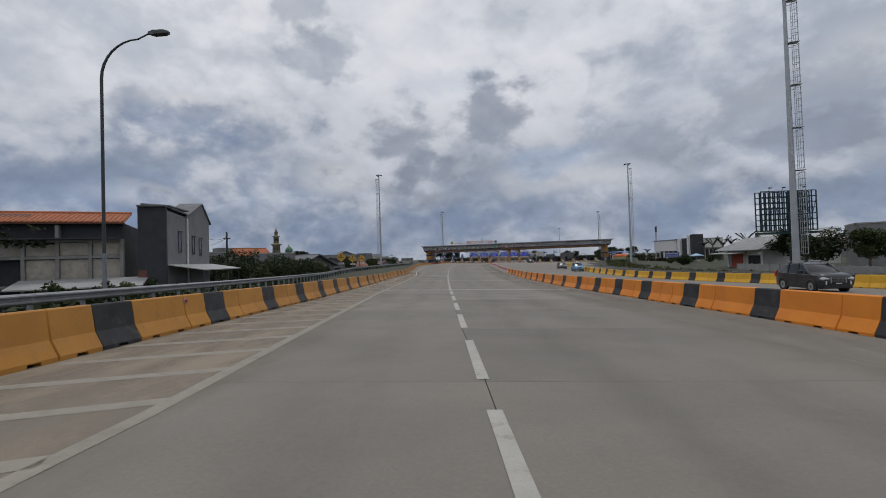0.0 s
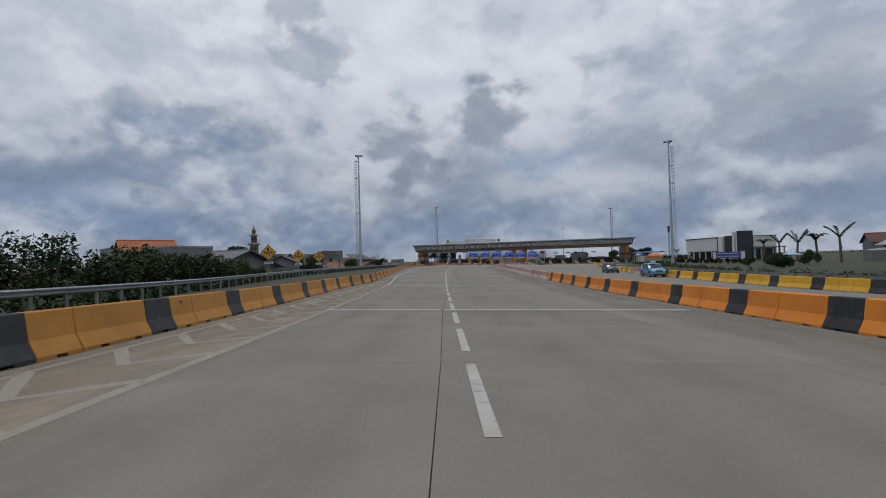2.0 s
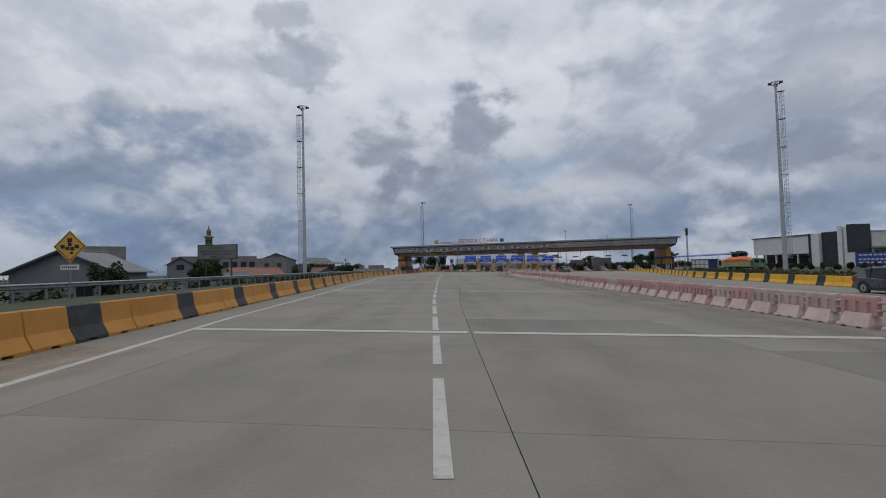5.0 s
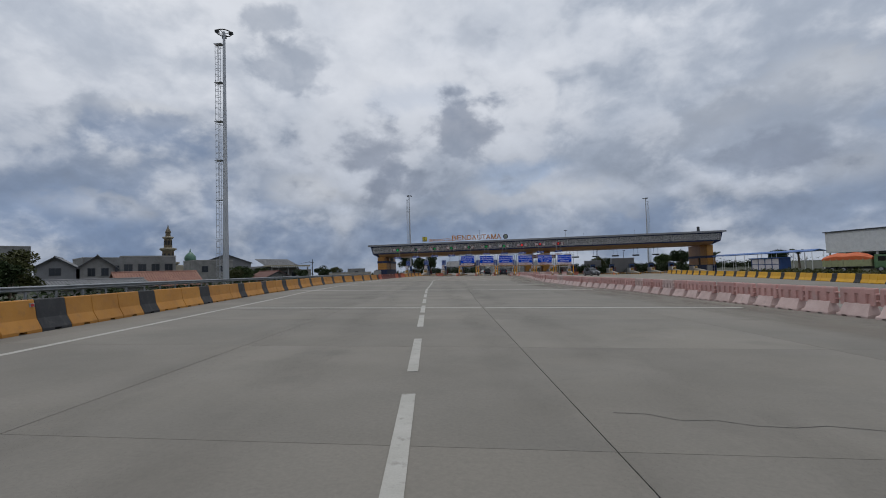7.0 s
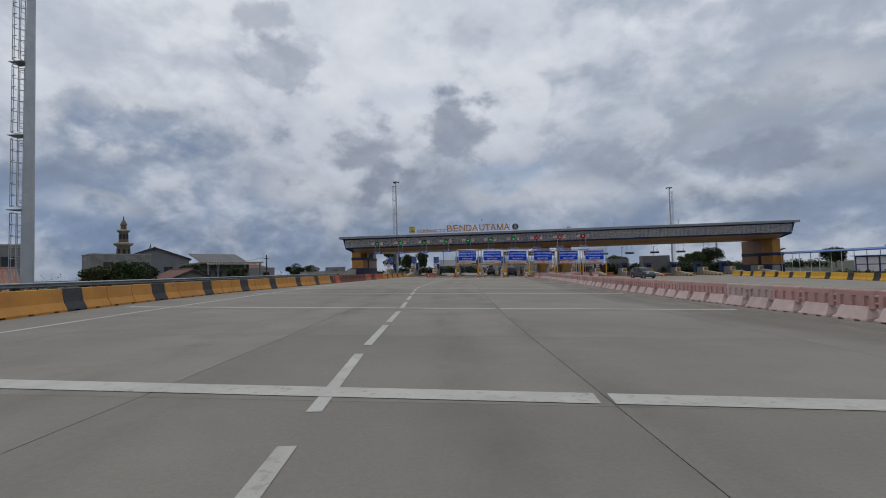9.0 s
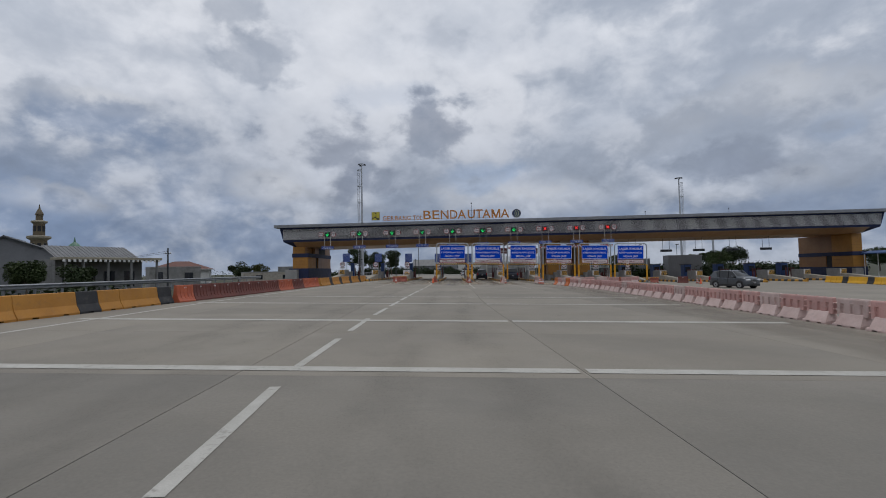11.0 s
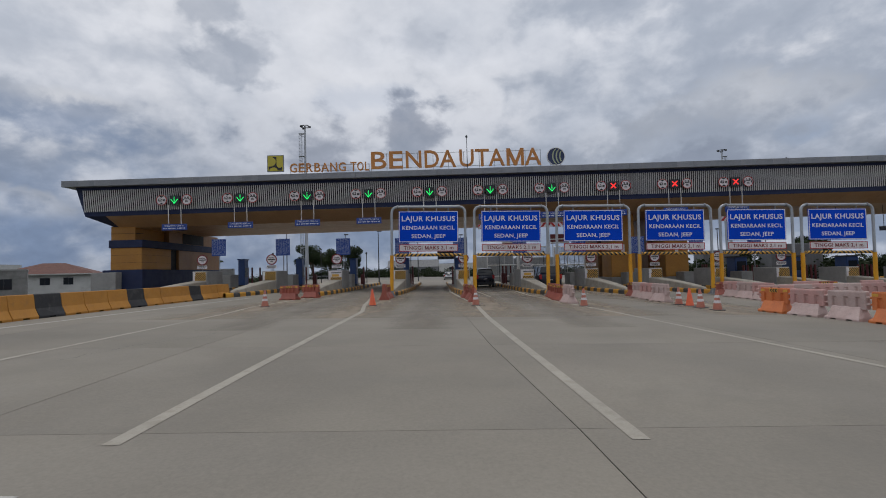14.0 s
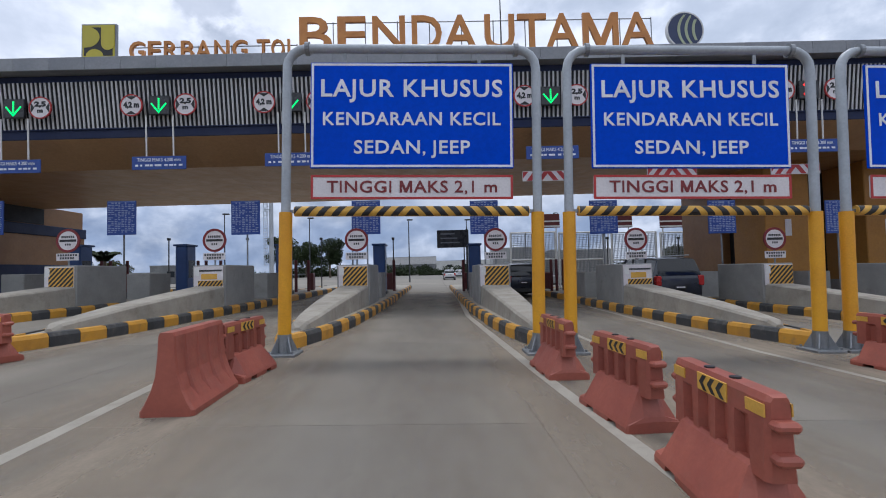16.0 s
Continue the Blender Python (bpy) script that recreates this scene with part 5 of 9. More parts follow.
def lane_signal(x, open_lane):
    z = 7.95 + 0.005 * x
    words = "lane signal showing a lit green arrow above an open lane" if open_lane else "lane signal showing a lit red cross above a closed lane"
    t = thing("lane_signal", words, "lane signal", "lane signals on the canopy", pose(x, 9.16, z))
    part("housing", add_box(bmesh.new(), -0.38, 0.38, 0.0, 0.14, -0.36, 0.36, 0.02), M_SCREEN, t)
    if open_lane:
        # rows of lamps: a stem and two arms
        for k in range(6):
            part("green_lamp", add_box(bmesh.new(), -0.032, 0.032, -0.014, 0.0, -0.17 + 0.075 * k, -0.117 + 0.075 * k), M_GREENLED, t)
        for s in (-1, 1):
            for k in range(6):
                part("green_lamp", add_box(bmesh.new(), -0.045, 0.045, -0.014, 0.0, -0.028, 0.028, 0.0, pose(s * (0.02 + 0.046 * k), 0, -0.25 + 0.056 * k, 0, -50 * s, 0)), M_GREENLED, t)
    else:
        bm = bmesh.new()
        for s in (-1, 1):
            add_box(bm, -0.045, 0.045, -0.012, 0.0, -0.3, 0.3, 0.0, pose(0, -0.002 - 0.006 * s, 0, 0, 45 * s, 0))
        part("red_cross", bm, M_REDLED, t, "lit red cross")
    limit_disc(t, -1.0, ("4,2 m", ""))
    limit_disc(t, 1.0, ("2,5", "m"))
    bm = bmesh.new()
    for sx in (-1.0, 0.0, 1.0):
        add_box(bm, sx - 0.03, sx + 0.03, 0.05, 0.22, -0.3, 0.3)
    part("bracket", bm, M_STEEL, t)
    for s in (-0.5, 0.5):
        part("hanger", add_tube(bmesh.new(), [(s, 0.05, -0.38), (s, 0.1, -1.95)], 0.03, 8), M_WHITE, t, "white hanger tube")
    part("height_board", add_box(bmesh.new(), -1.0, 1.0, 0.02, 0.06, -2.43, -1.93, 0.008), M_BLUEDIM, t, "blue hanging height board")
    lettering("TINGGI MAKS 4.200 mm", 1.6, 0.13, 0.01, M_LETTER, t, pose(0, 0.014, -2.07))
    for i, w in enumerate((0.10, 0.07, 0.15, 0.10, 0.17, 0.06, 0.12, 0.14, 0.08, 0.13)):
        xx = -0.86 + i * 0.178
        part("print_bar", add_box(bmesh.new(), xx, xx + w, 0.004, 0.014, -2.31, -2.24), M_LETTER, t)
    if x > 3:
        part("clearance_board", add_box(bmesh.new(), -1.0, 1.0, 0.9, 0.94, -3.10, -2.70, 0.006), M_SIGNW, t, "white clearance board with red slashes")
        bm = bmesh.new()
        for q in stripe_polys(-0.98, 0.0, -3.08, -2.72, 0.42, 0.8) + [[(-px, pz) for px, pz in reversed(p)] for p in stripe_polys(-0.98, 0.0, -3.08, -2.72, 0.42, 0.8)]:
            add_prism(bm, q, 0.008, pose(0, 0.89, 0))
        part("red_slash", bm, M_REDPAINT, t)


for i, x in enumerate(LANES):
    lane_signal(x, i < 7)


# ---- sign portals over the lanes ----


def sign_portal():
    t = thing("sign_portal", "grey pipe portal with blue lane sign and striped height bar", "sign portal", "sign portals over the lanes")
    bm = bmesh.new()
    r = 0.35
    pts = [(-2.22, 0, 2.4), (-2.22, 0, 5.42 - r)]
    pts += [(-2.22 + r - r * math.cos(radians(a)), 0, 5.42 - r + r * math.sin(radians(a))) for a in (22, 45, 68, 90)]
    pts += [(-x, 0, z) for x, _, z in reversed(pts)]
    add_tube(bm, pts, 0.08, 14)
    part("pipe_frame", bm, M_PIPE, t, smooth=True)
    for s in (-1, 1):
        x = 2.22 * s
        part("yellow_sleeve", add_tube(bmesh.new(), [(x, 0, 0.34), (x, 0, 2.48)], 0.112, 14), M_POSTY, t, "yellow painted post sleeve", True)
        bm = bmesh.new()
        add_tube(bm, [(x, 0, 0.05), (x, 0, 0.36)], 0.118, 14)
        for a in range(4):
            add_prism(bm, [(0.1, 0.04), (0.24, 0.04), (0.24, 0.08), (0.115, 0.32), (0.1, 0.32)], 0.02, pose(x, 0, 0, 0, 0, 45 + 90 * a) @ pose(0, -0.01, 0))
        part("gusset_foot", bm, M_STEEL, t, smooth=False)
        part("base_plate", add_box(bmesh.new(), x - 0.26, x + 0.26, -0.26, 0.26, -0.02, 0.05, 0.01), M_STEEL, t)
        for bx in (-0.2, 0.2):
            for by in (-0.2, 0.2):
                part("bolt", add_tube(bmesh.new(), [(x + bx, by, 0.05), (x + bx, by, 0.09)], 0.022, 6), M_STEEL, t)
        bm = bmesh.new()
        add_disc(bm, 0.12, 0.07, 14, pose(1.86 * s, 0, 5.42, 0, 0, 90) @ pose(0, -0.035, 0), 0.078)
        part("pipe_clamp", bm, M_STEEL, t)
    for x in (-1.2, 1.2):
        part("hanger_strap", add_box(bmesh.new(), x - 0.03, x + 0.03, -0.01, 0.01, 5.12, 5.44), M_STEEL, t)
    face = part("lane_sign", add_box(bmesh.new(), -1.8, 1.8, -0.03, 0.02, 3.26, 5.16, 0.012), M_BLUE, t, "blue sign with white lettering")
    bm = bmesh.new()
    for a, b, c, d in ((-1.78, 1.78, 5.10, 5.14), (-1.78, 1.78, 3.28, 3.32), (-1.78, -1.74, 3.32, 5.10), (1.74, 1.78, 3.32, 5.10)):
        add_box(bm, a, b, -0.036, -0.028, c, d)
    part("white_border", bm, M_LETTER, face)
    letters("LAJUR KHUSUS", 3.22, 0.42, 0.008, M_LETTER, face, pose(0.0, -0.032, 4.645), bold=0.018)
    letters("KENDARAAN KECIL", 3.15, 0.24, 0.008, M_LETTER, face, pose(0.0, -0.032, 4.145), bold=0.018)
    letters("SEDAN, JEEP", 2.05, 0.32, 0.008, M_LETTER, face, pose(0.0, -0.032, 3.60), bold=0.018)
    limit = part("height_sign", add_box(bmesh.new(), -1.78, 1.78, -0.03, 0.02, 2.71, 3.14, 0.03), M_SIGNW, t, "pale sign with dark red height text")
    bm = bmesh.new()
    for a, b, c, d in ((-1.78, 1.78, 3.10, 3.14), (-1.78, 1.78, 2.71, 2.75), (-1.78, -1.74, 2.75, 3.10), (1.74, 1.78, 2.75, 3.10)):
        add_box(bm, a, b, -0.038, -0.028, c, d)
    part("red_border", bm, M_REDPAINT, limit)
    letters("TINGGI MAKS 2,1 m", 3.0, 0.25, 0.008, M_DARKRED, limit, pose(0.0, -0.032, 2.915), bold=0.014)
    bar = part("height_bar", add_tube(bmesh.new(), [(-2.06, 0, 2.5), (2.06, 0, 2.5)], 0.09, 14), M_STRIPEY, t, "yellow height bar with black chevrons", True)
    for q in stripe_polys(-2.05, 0, -0.085, 0.085, 0.26, 0.9) + [[(-px, pz) for px, pz in reversed(p)] for p in stripe_polys(-2.05, 0, -0.085, 0.085, 0.26, 0.9)]:
        xs, zs = [p[0] for p in q], [p[1] for p in q]
        cols = 5
        grid = []
        bm = bmesh.new()
        for i in range(cols + 1):
            z = min(zs) + (max(zs) - min(zs)) * i / cols
            cut = []
            for k, p in enumerate(q):
                n = q[(k + 1) % len(q)]
                if abs(n[1] - p[1]) > 1e-9 and min(p[1], n[1]) - 1e-9 <= z <= max(p[1], n[1]) + 1e-9:
                    cut.append(p[0] + (n[0] - p[0]) * (z - p[1]) / (n[1] - p[1]))
            if cut:
                yy = -math.sqrt(max(0.0, 0.094 ** 2 - z * z)) - 0.001
                grid.append([bm.verts.new((min(cut), yy, 2.5 + z)), bm.verts.new((max(cut), yy, 2.5 + z))])
        for a, b in zip(grid, grid[1:]):
            bm.faces.new((a[0], a[1], b[1], b[0]))
        part("black_chevron", bm, M_STRIPEB, bar)
    for s in (-1, 1):
        part("bar_strap", add_box(bmesh.new(), min(s * 2.04, s * 2.2), max(s * 2.04, s * 2.2), -0.02, 0.02, 2.47, 2.53), M_STEEL, t)
    return t


portal = sign_portal()
portal.matrix_basis = on_deck(0, 0) @ pose(0, 0, 0, 0, 1.26, 0)
for j in range(1, 6):
    copy_thing(portal, on_deck(5.0 * j, 0) @ pose(0, 0, 0, 0, 1.26, 0))


# ---- booth islands ----


def half_width(y):
    return float(np.interp(y, [0.35, 0.6, 1.0, 2.0, 4.0, 7.3, 12, 29, 30], [0.06, 0.2, 0.3, 0.52, 0.72, 0.86, 0.95, 0.95, 0.6]))


def island(x, variant=0, full=True):
    z = deck(x, 8)
    t = thing("booth_island", "concrete toll booth island with yellow and black kerb", "traffic island", "booth islands", pose(x, 0, z))
    tilt = pose(0, 0, 0, 0, 1.26, 0)
    bm = bmesh.new()
    ys = [0.5, 1, 2, 3, 4, 5.5, 7.3, 10, 14, 20, 29, 30]
    loft(bm, [[(-half_width(y) + 0.13, y, -0.05), (half_width(y) - 0.13, y, -0.05), (half_width(y) - 0.13, y, 0.25), (-half_width(y) + 0.13, y, 0.25)] for y in ys])
    part("paved_top", bm, M_CONCPALE, t, m=tilt)
    for s in (-1, 1):
        y, i = 0.38, 0
        while y < 29:
            n = 0.62 if y < 14 else 1.25
            bm = bmesh.new()
            secs = []
            for yy in (y + 0.008, (2 * y + n) / 2, y + n - 0.008):
                h = half_width(yy)
                secs.append([(s * (h - 0.15), yy, -0.05), (s * h, yy, -0.05), (s * h, yy, 0.2), (s * (h - 0.035), yy, 0.27), (s * (h - 0.15), yy, 0.28)])
            loft(bm, secs)
            part("kerb_block", bm, M_KERBY if i % 2 == 0 else M_KERBB, t, m=tilt)
            y += n
            i += 1
    # crash wedge rising towards the head block
    bm = bmesh.new()
    secs = []
    for y, w, h in ((1.35, 0.12, 0.31), (1.5, 0.20, 0.40), (2.4, 0.30, 0.50), (3.6, 0.37, 0.62), (5.4, 0.44, 0.76), (8.0, 0.52, 0.94)):
        secs.append([(-w, y, 0.2), (w, y, 0.2), (w - 0.03, y, h - 0.05), (w - 0.08, y, h), (-w + 0.08, y, h), (-w + 0.03, y, h - 0.05)])
    loft(bm, secs)
    part("crash_wedge", bm, M_CONCPALE, t, "stained pale concrete wedge", m=tilt)
    part("head_block", add_box(bmesh.new(), -0.56, 0.56, 8.0, 10.6, 0.22, 1.66, 0.03), M_CONC, t, "grey concrete head block")
    panel = part("hazard_panel", add_box(bmesh.new(), -0.5, 0.5, 7.955, 7.985, 0.90, 1.62, 0.008), M_SIGNW, t)
    bm = bmesh.new()
    if variant == 0:
        polys = stripe_polys(-0.34, 0.48, 0.94, 1.58, 0.155, 0.95)
        part("panel_ground", add_box(bmesh.new(), -0.35, 0.49, 7.945, 7.954, 0.93, 1.59), M_STRIPEY, panel)
    else:
        polys = stripe_polys(-0.34, 0.48, 0.94, 1.12, 0.125, 0.8)
        part("panel_ground", add_box(bmesh.new(), -0.35, 0.49, 7.945, 7.954, 0.93, 1.13), M_STRIPEY, panel)
        part("notice_patch", add_box(bmesh.new(), -0.24, 0.3, 7.945, 7.954, 1.17, 1.36), M_STRIPEY, panel)
        part("notice_bar", add_box(bmesh.new(), -0.34, 0.46, 7.945, 7.954, 1.44, 1.50), M_DARKGREY, panel)
    for q in polys:
        add_prism(bm, q, 0.006, pose(0, 7.936, 0))
    part("black_stripes", bm, M_STRIPEB, panel)
    part("notice_slip", add_box(bmesh.new(), -0.47, -0.31, 7.93, 7.944, 1.30, 1.56), M_WHITE, panel, "small white notice slip")
    if not full:
        return t
    # stop disc on its post
    part("sign_post", add_tube(bmesh.new(), [(0.1, 8.25, 1.6), (0.1, 8.25, 2.55)], 0.03, 8), M_STEEL, t)
    disc = part("stop_disc", add_disc(bmesh.new(), 0.40, 0.03, 28, pose(0.1, 8.2, 2.53)), M_SIGNW, t, "round white sign with black bar")
    part("red_ring", add_disc(bmesh.new(), 0.41, 0.04, 28, pose(0.1, 8.188, 2.53), 0.33), M_DARKRED, disc)
    part("black_bar", add_box(bmesh.new(), -0.18, 0.38, 8.186, 8.196, 2.49, 2.57), M_STRIPEB, disc)
    bm = bmesh.new()
    for i in range(7):
        add_box(bm, -0.12 + i * 0.065, -0.08 + i * 0.065, 8.19, 8.197, 2.62, 2.70)
    for i in range(3):
        add_box(bm, 0.0 + i * 0.075, 0.045 + i * 0.075, 8.19, 8.197, 2.36, 2.43)
    part("small_print", bm, M_STRIPEB, disc)
    plate = part("order_plate", add_box(bmesh.new(), -0.29, 0.47, 8.19, 8.215, 1.84, 2.09, 0.005), M_SIGNW, t)
    bm = bmesh.new()
    for r_, z_ in enumerate((1.99, 1.885)):
        for i in range(8 - 2 * r_):
            add_box(bm, -0.24 + r_ * 0.08 + i * 0.086, -0.185 + r_ * 0.08 + i * 0.086, 8.18, 8.188, z_, z_ + 0.07)
    part("small_print", bm, M_DARKGREY, plate)
    # rear block and tariff board
    part("rear_block", add_box(bmesh.new(), -0.5, 0.5, 12.2, 13.8, 0.22, 1.35, 0.03), M_CONC, t)
    part("board_post", add_tube(bmesh.new(), [(0.05, 11.2, 0.25), (0.05, 11.2, 3.1)], 0.035, 8), M_STEEL, t)
    board = part("tariff_board", add_box(bmesh.new(), -0.55, 0.62, 11.05, 11.1, 2.95, 4.35, 0.008), M_BLUEDIM if variant != 2 else M_SCREEN, t, "blue tariff board with rows of print")
    bm = bmesh.new()
    rnd = random.Random(int(x * 10) + 77)
    add_box(bm, -0.5, 0.57, 11.04, 11.049, 4.30, 4.315)
    for r_ in range(17):
        z_ = 4.235 - r_ * 0.074
        for c_ in range(8):
            if r_ == 0 and c_ in (0, 7) or rnd.random() < 0.12:
                continue
            xx = -0.5 + c_ * 0.136
            add_box(bm, xx, xx + rnd.uniform(0.05, 0.12), 11.04, 11.049, z_, z_ + (0.034 if r_ else 0.05))
    part("small_print", bm, M_BLUEDIM if variant == 2 else mat_print, board)
    # ticket machine, bollards, planter
    if x < 5:
        mach = part("ticket_machine", add_box(bmesh.new(), -0.30, 0.30, 15.6, 16.5, 0.25, 2.75, 0.06), M_MACHBLUE, t, "tall blue ticket machine")
        part("machine_base", add_box(bmesh.new(), -0.35, 0.35, 15.55, 16.55, 0.24, 0.40, 0.02), M_DARKGREY, mach)
        part("machine_panel", add_box(bmesh.new(), 0.298, 0.312, 15.75, 16.35, 1.1, 2.0, 0.005), M_SCREEN, mach)
        part("machine_hood", add_box(bmesh.new(), -0.35, 0.35, 15.5, 16.6, 2.72, 2.82, 0.02), M_MACHBLUE, mach)
    for bx, by in ((-0.45, 18.2), (-0.1, 18.4), (0.45, 19.0)):
        part("bollard", add_tube(bmesh.new(), [(bx, by, 0.22), (bx, by, 2.05)], 0.085, 10), M_BOLLARD, t, "tall maroon steel bollard", True)
    bm = bmesh.new()
    add_tube(bm, [(0.0, 24.0, 0.25), (0.0, 24.0, 3.6)], 0.04, 8)
    add_box(bm, -0.09, 0.09, 23.9, 24.1, 3.55, 3.72, 0.02)
    part("camera_pole", bm, M_DARKGREY, t)
    part("barrier_gate_box", add_box(bmesh.new(), -0.2, 0.2, 21.0, 21.5, 0.25, 1.3, 0.04), M_BOLLARD, t)
    return t


mat_print = mat("pale_print", (0.30, 0.36, 0.55), rough=0.6)
for i, x in enumerate((-17.75, -12.4, -7.35, -2.4, 2.5, 7.5, 12.5, 17.5, 22.5, 27.5)):
    island(x, (0, 0, 1, 0, 2, 1, 0, 0, 0, 0)[i] if i != 4 else 0)
for x in (33.0, 38.5, 44.0, 49.5, 55.0, 60.5):
    island(x, 0, False)

# ---- masts, lamps and signs along the road ----


def high_mast(x, y, h, turn=0.0, caged=True, base=None):
    z = terrain(x, y) if base is None else base
    t = thing("high_mast", "tall tapered steel light mast with caged ladder and ring", "light mast", "high light masts", pose(x, y, z, 0, 0, turn))
    r0 = 0.42 if h > 30 else 0.3
    part("shaft", add_tube(bmesh.new(), [(0, 0, -1), (0, 0, h * 0.33), (0, 0, h * 0.66), (0, 0, h)], [r0, r0 * 0.8, r0 * 0.6, r0 * 0.42], 12), M_MAST, t, smooth=True)
    bm = bmesh.new()
    n = 20
    ring = [(1.0 * math.cos(2 * math.pi * k / n), 1.0 * math.sin(2 * math.pi * k / n), h - 0.15) for k in range(n + 1)]
    add_tube(bm, ring, 0.075, 6)
    for k in range(4):
        a = math.pi * k / 2
        add_tube(bm, [(0, 0, h - 0.35), (math.cos(a), math.sin(a), h - 0.15)], 0.05, 6)
    part("lamp_ring", bm, M_DARKGREY, t)
    for k in range(3):
        a = 2 * math.pi * k / 3
        part("floodlight", add_box(bmesh.new(), -0.28, 0.28, -0.18, 0.18, -0.3, 0.1, 0.05, pose(math.cos(a), math.sin(a), h - 0.2, 20, 0, 0)), M_DARKGREY, t)
    part("footing", add_tube(bmesh.new(), [(0, 0, -0.6), (0, 0, 0.35)], 0.8, 14), M_CONC, t)
    if not caged:
        return
    seg, z0, off = (h - 4) / 6, 2.5, r0 + 0.28
    for s in range(6):
        a, b = z0 + s * seg, z0 + (s + 1) * seg - 0.5
        bm = bmesh.new()
        for sx in (-0.22, 0.22):
            add_tube(bm, [(-off, sx, a), (-off, sx, b)], 0.032, 5)
        k = a
        while k < b:
            add_tube(bm, [(-off, -0.22, k), (-off, 0.22, k)], 0.018, 4)
            k += 0.45
        part("ladder", bm, M_MAST, t)
        bm = bmesh.new()
        hoops = 7
        for i in range(hoops):
            zz = a + (b - a) * i / (hoops - 1)
            arc = [(-off - 0.62 * math.sin(math.pi * q / 8), 0.42 * math.cos(math.pi * q / 8), zz) for q in range(9)]
            add_tube(bm, arc, 0.03, 4)
        for q in (2, 4, 6):
            px, py = -off - 0.62 * math.sin(math.pi * q / 8), 0.42 * math.cos(math.pi * q / 8)
            add_tube(bm, [(px, py, a), (px, py, b)], 0.026, 4)
        part("safety_cage", bm, M_MAST, t)
        part("rest_plate", add_box(bmesh.new(), -off - 0.6, -0.2, -0.42, 0.42, b + 0.2, b + 0.26), M_MAST, t)
        bm = bmesh.new()
        for zz in (a + 0.3, b - 0.3):
            add_tube(bm, [(0, 0, zz), (-off, 0, zz)], 0.03, 5)
        part("stand_off", bm, M_MAST, t)


high_mast(-29.6, -62.8, 36.6, 0)
high_mast(61.7, -61.0, 35.2, 180)
high_mast(-27.4, 71.9, 33.6, 0)
high_mast(75.7, 91.4, 32.2, 180)
high_mast(55.5, -172.5, 35.0, 175)
high_mast(60.5, 218.7, 29.2, 0, False)


def street_lamp(x, y, h, reach, turn):
    t = thing("street_lamp", "curved arm steel street lamp standing behind the guardrail", "street lamp", m=pose(x, y, terrain(x, y), 0, 0, turn))
    pts = [(0, 0, -0.5), (0, 0, h * 0.5), (0, 0, h - 1.9)]
    for i in range(1, 9):
        a = radians(90 * i / 8)
        pts.append((1.7 - 1.7 * math.cos(a), 0, h - 1.9 + 1.75 * math.sin(a)))
    pts.append((reach, 0, h + 0.12))
    part("pole", add_tube(bmesh.new(), pts, list(np.linspace(0.075, 0.032, len(pts))), 10), M_DARKGREY, t, smooth=True)
    part("sleeve", add_tube(bmesh.new(), [(0, 0, 0), (0, 0, 3.2)], 0.085, 10), M_STEEL, t, smooth=True)
    bm = bmesh.new()
    loft(bm, [[(xx, -w, z0), (xx, w, z0), (xx, w * 0.8, z1), (xx, -w * 0.8, z1)] for xx, w, z0, z1 in
              ((reach - 0.1, 0.06, h + 0.06, h + 0.16), (reach + 0.15, 0.15, h + 0.0, h + 0.2), (reach + 0.65, 0.16, h + 0.02, h + 0.2), (reach + 0.85, 0.09, h + 0.06, h + 0.15))])
    part("lamp_head", bm, M_DARKGREY, t)


street_lamp(4.27, -216.4, 13.0 - terrain(4.27, -216.4), 2.3, 8)


def warning_sign(x, y, z, turn):
    zg = terrain(x, y)
    t = thing("warning_sign", "yellow diamond road sign with black symbols on a post", "road sign", "yellow diamond signs", pose(x, y, zg, 0, 0, turn))
    h = z - zg
    part("post", add_tube(bmesh.new(), [(0, 0.05, -0.2), (0, 0.05, h + 0.5)], 0.04, 8), M_STEEL, t)
    a = 0.9
    part("plate", add_prism(bmesh.new(), [(0, -a), (a, 0), (0, a), (-a, 0)], 0.03, pose(0, 0, h)), M_STRIPEY, t)
    bm = bmesh.new()
    for k in range(4):
        add_box(bm, -0.86 * a / math.sqrt(2), 0.86 * a / math.sqrt(2), -0.008, 0.0, -0.64 * a, -0.60 * a, 0.0, pose(0, 0, h, 0, 45 + 90 * k, 0))
    part("black_border", bm, M_STRIPEB, t)
    bm = bmesh.new()
    for px, pz, s in ((-0.38, 0.0, 0.11), (0.38, 0.0, 0.11), (0.0, 0.36, 0.12), (-0.12, -0.1, 0.1), (0.14, -0.12, 0.1), (0.0, 0.12, 0.09), (0.1, -0.36, 0.07)):
        add_box(bm, px - s, px + s, -0.01, -0.002, h + pz - s, h + pz + s * 0.9, 0.02)
    part("symbols", bm, M_STRIPEB, t)
    part("sub_plate", add_box(bmesh.new(), -0.5, 0.5, 0, 0.02, h - 1.3, h - 1.02), M_SIGNW, t, "small pale plate")
    bm = bmesh.new()
    for i in range(8):
        add_box(bm, -0.42 + i * 0.105, -0.36 + i * 0.105, -0.008, 0.0, h - 1.22, h - 1.1)
    part("small_print", bm, M_STRIPEB, t)


for x, y, z in ((-9.75, -153.0, 3.38), (-11.95, -141.2, 3.15), (-13.85, -130.1, 3.2)):
    warning_sign(x, y, z, 10)


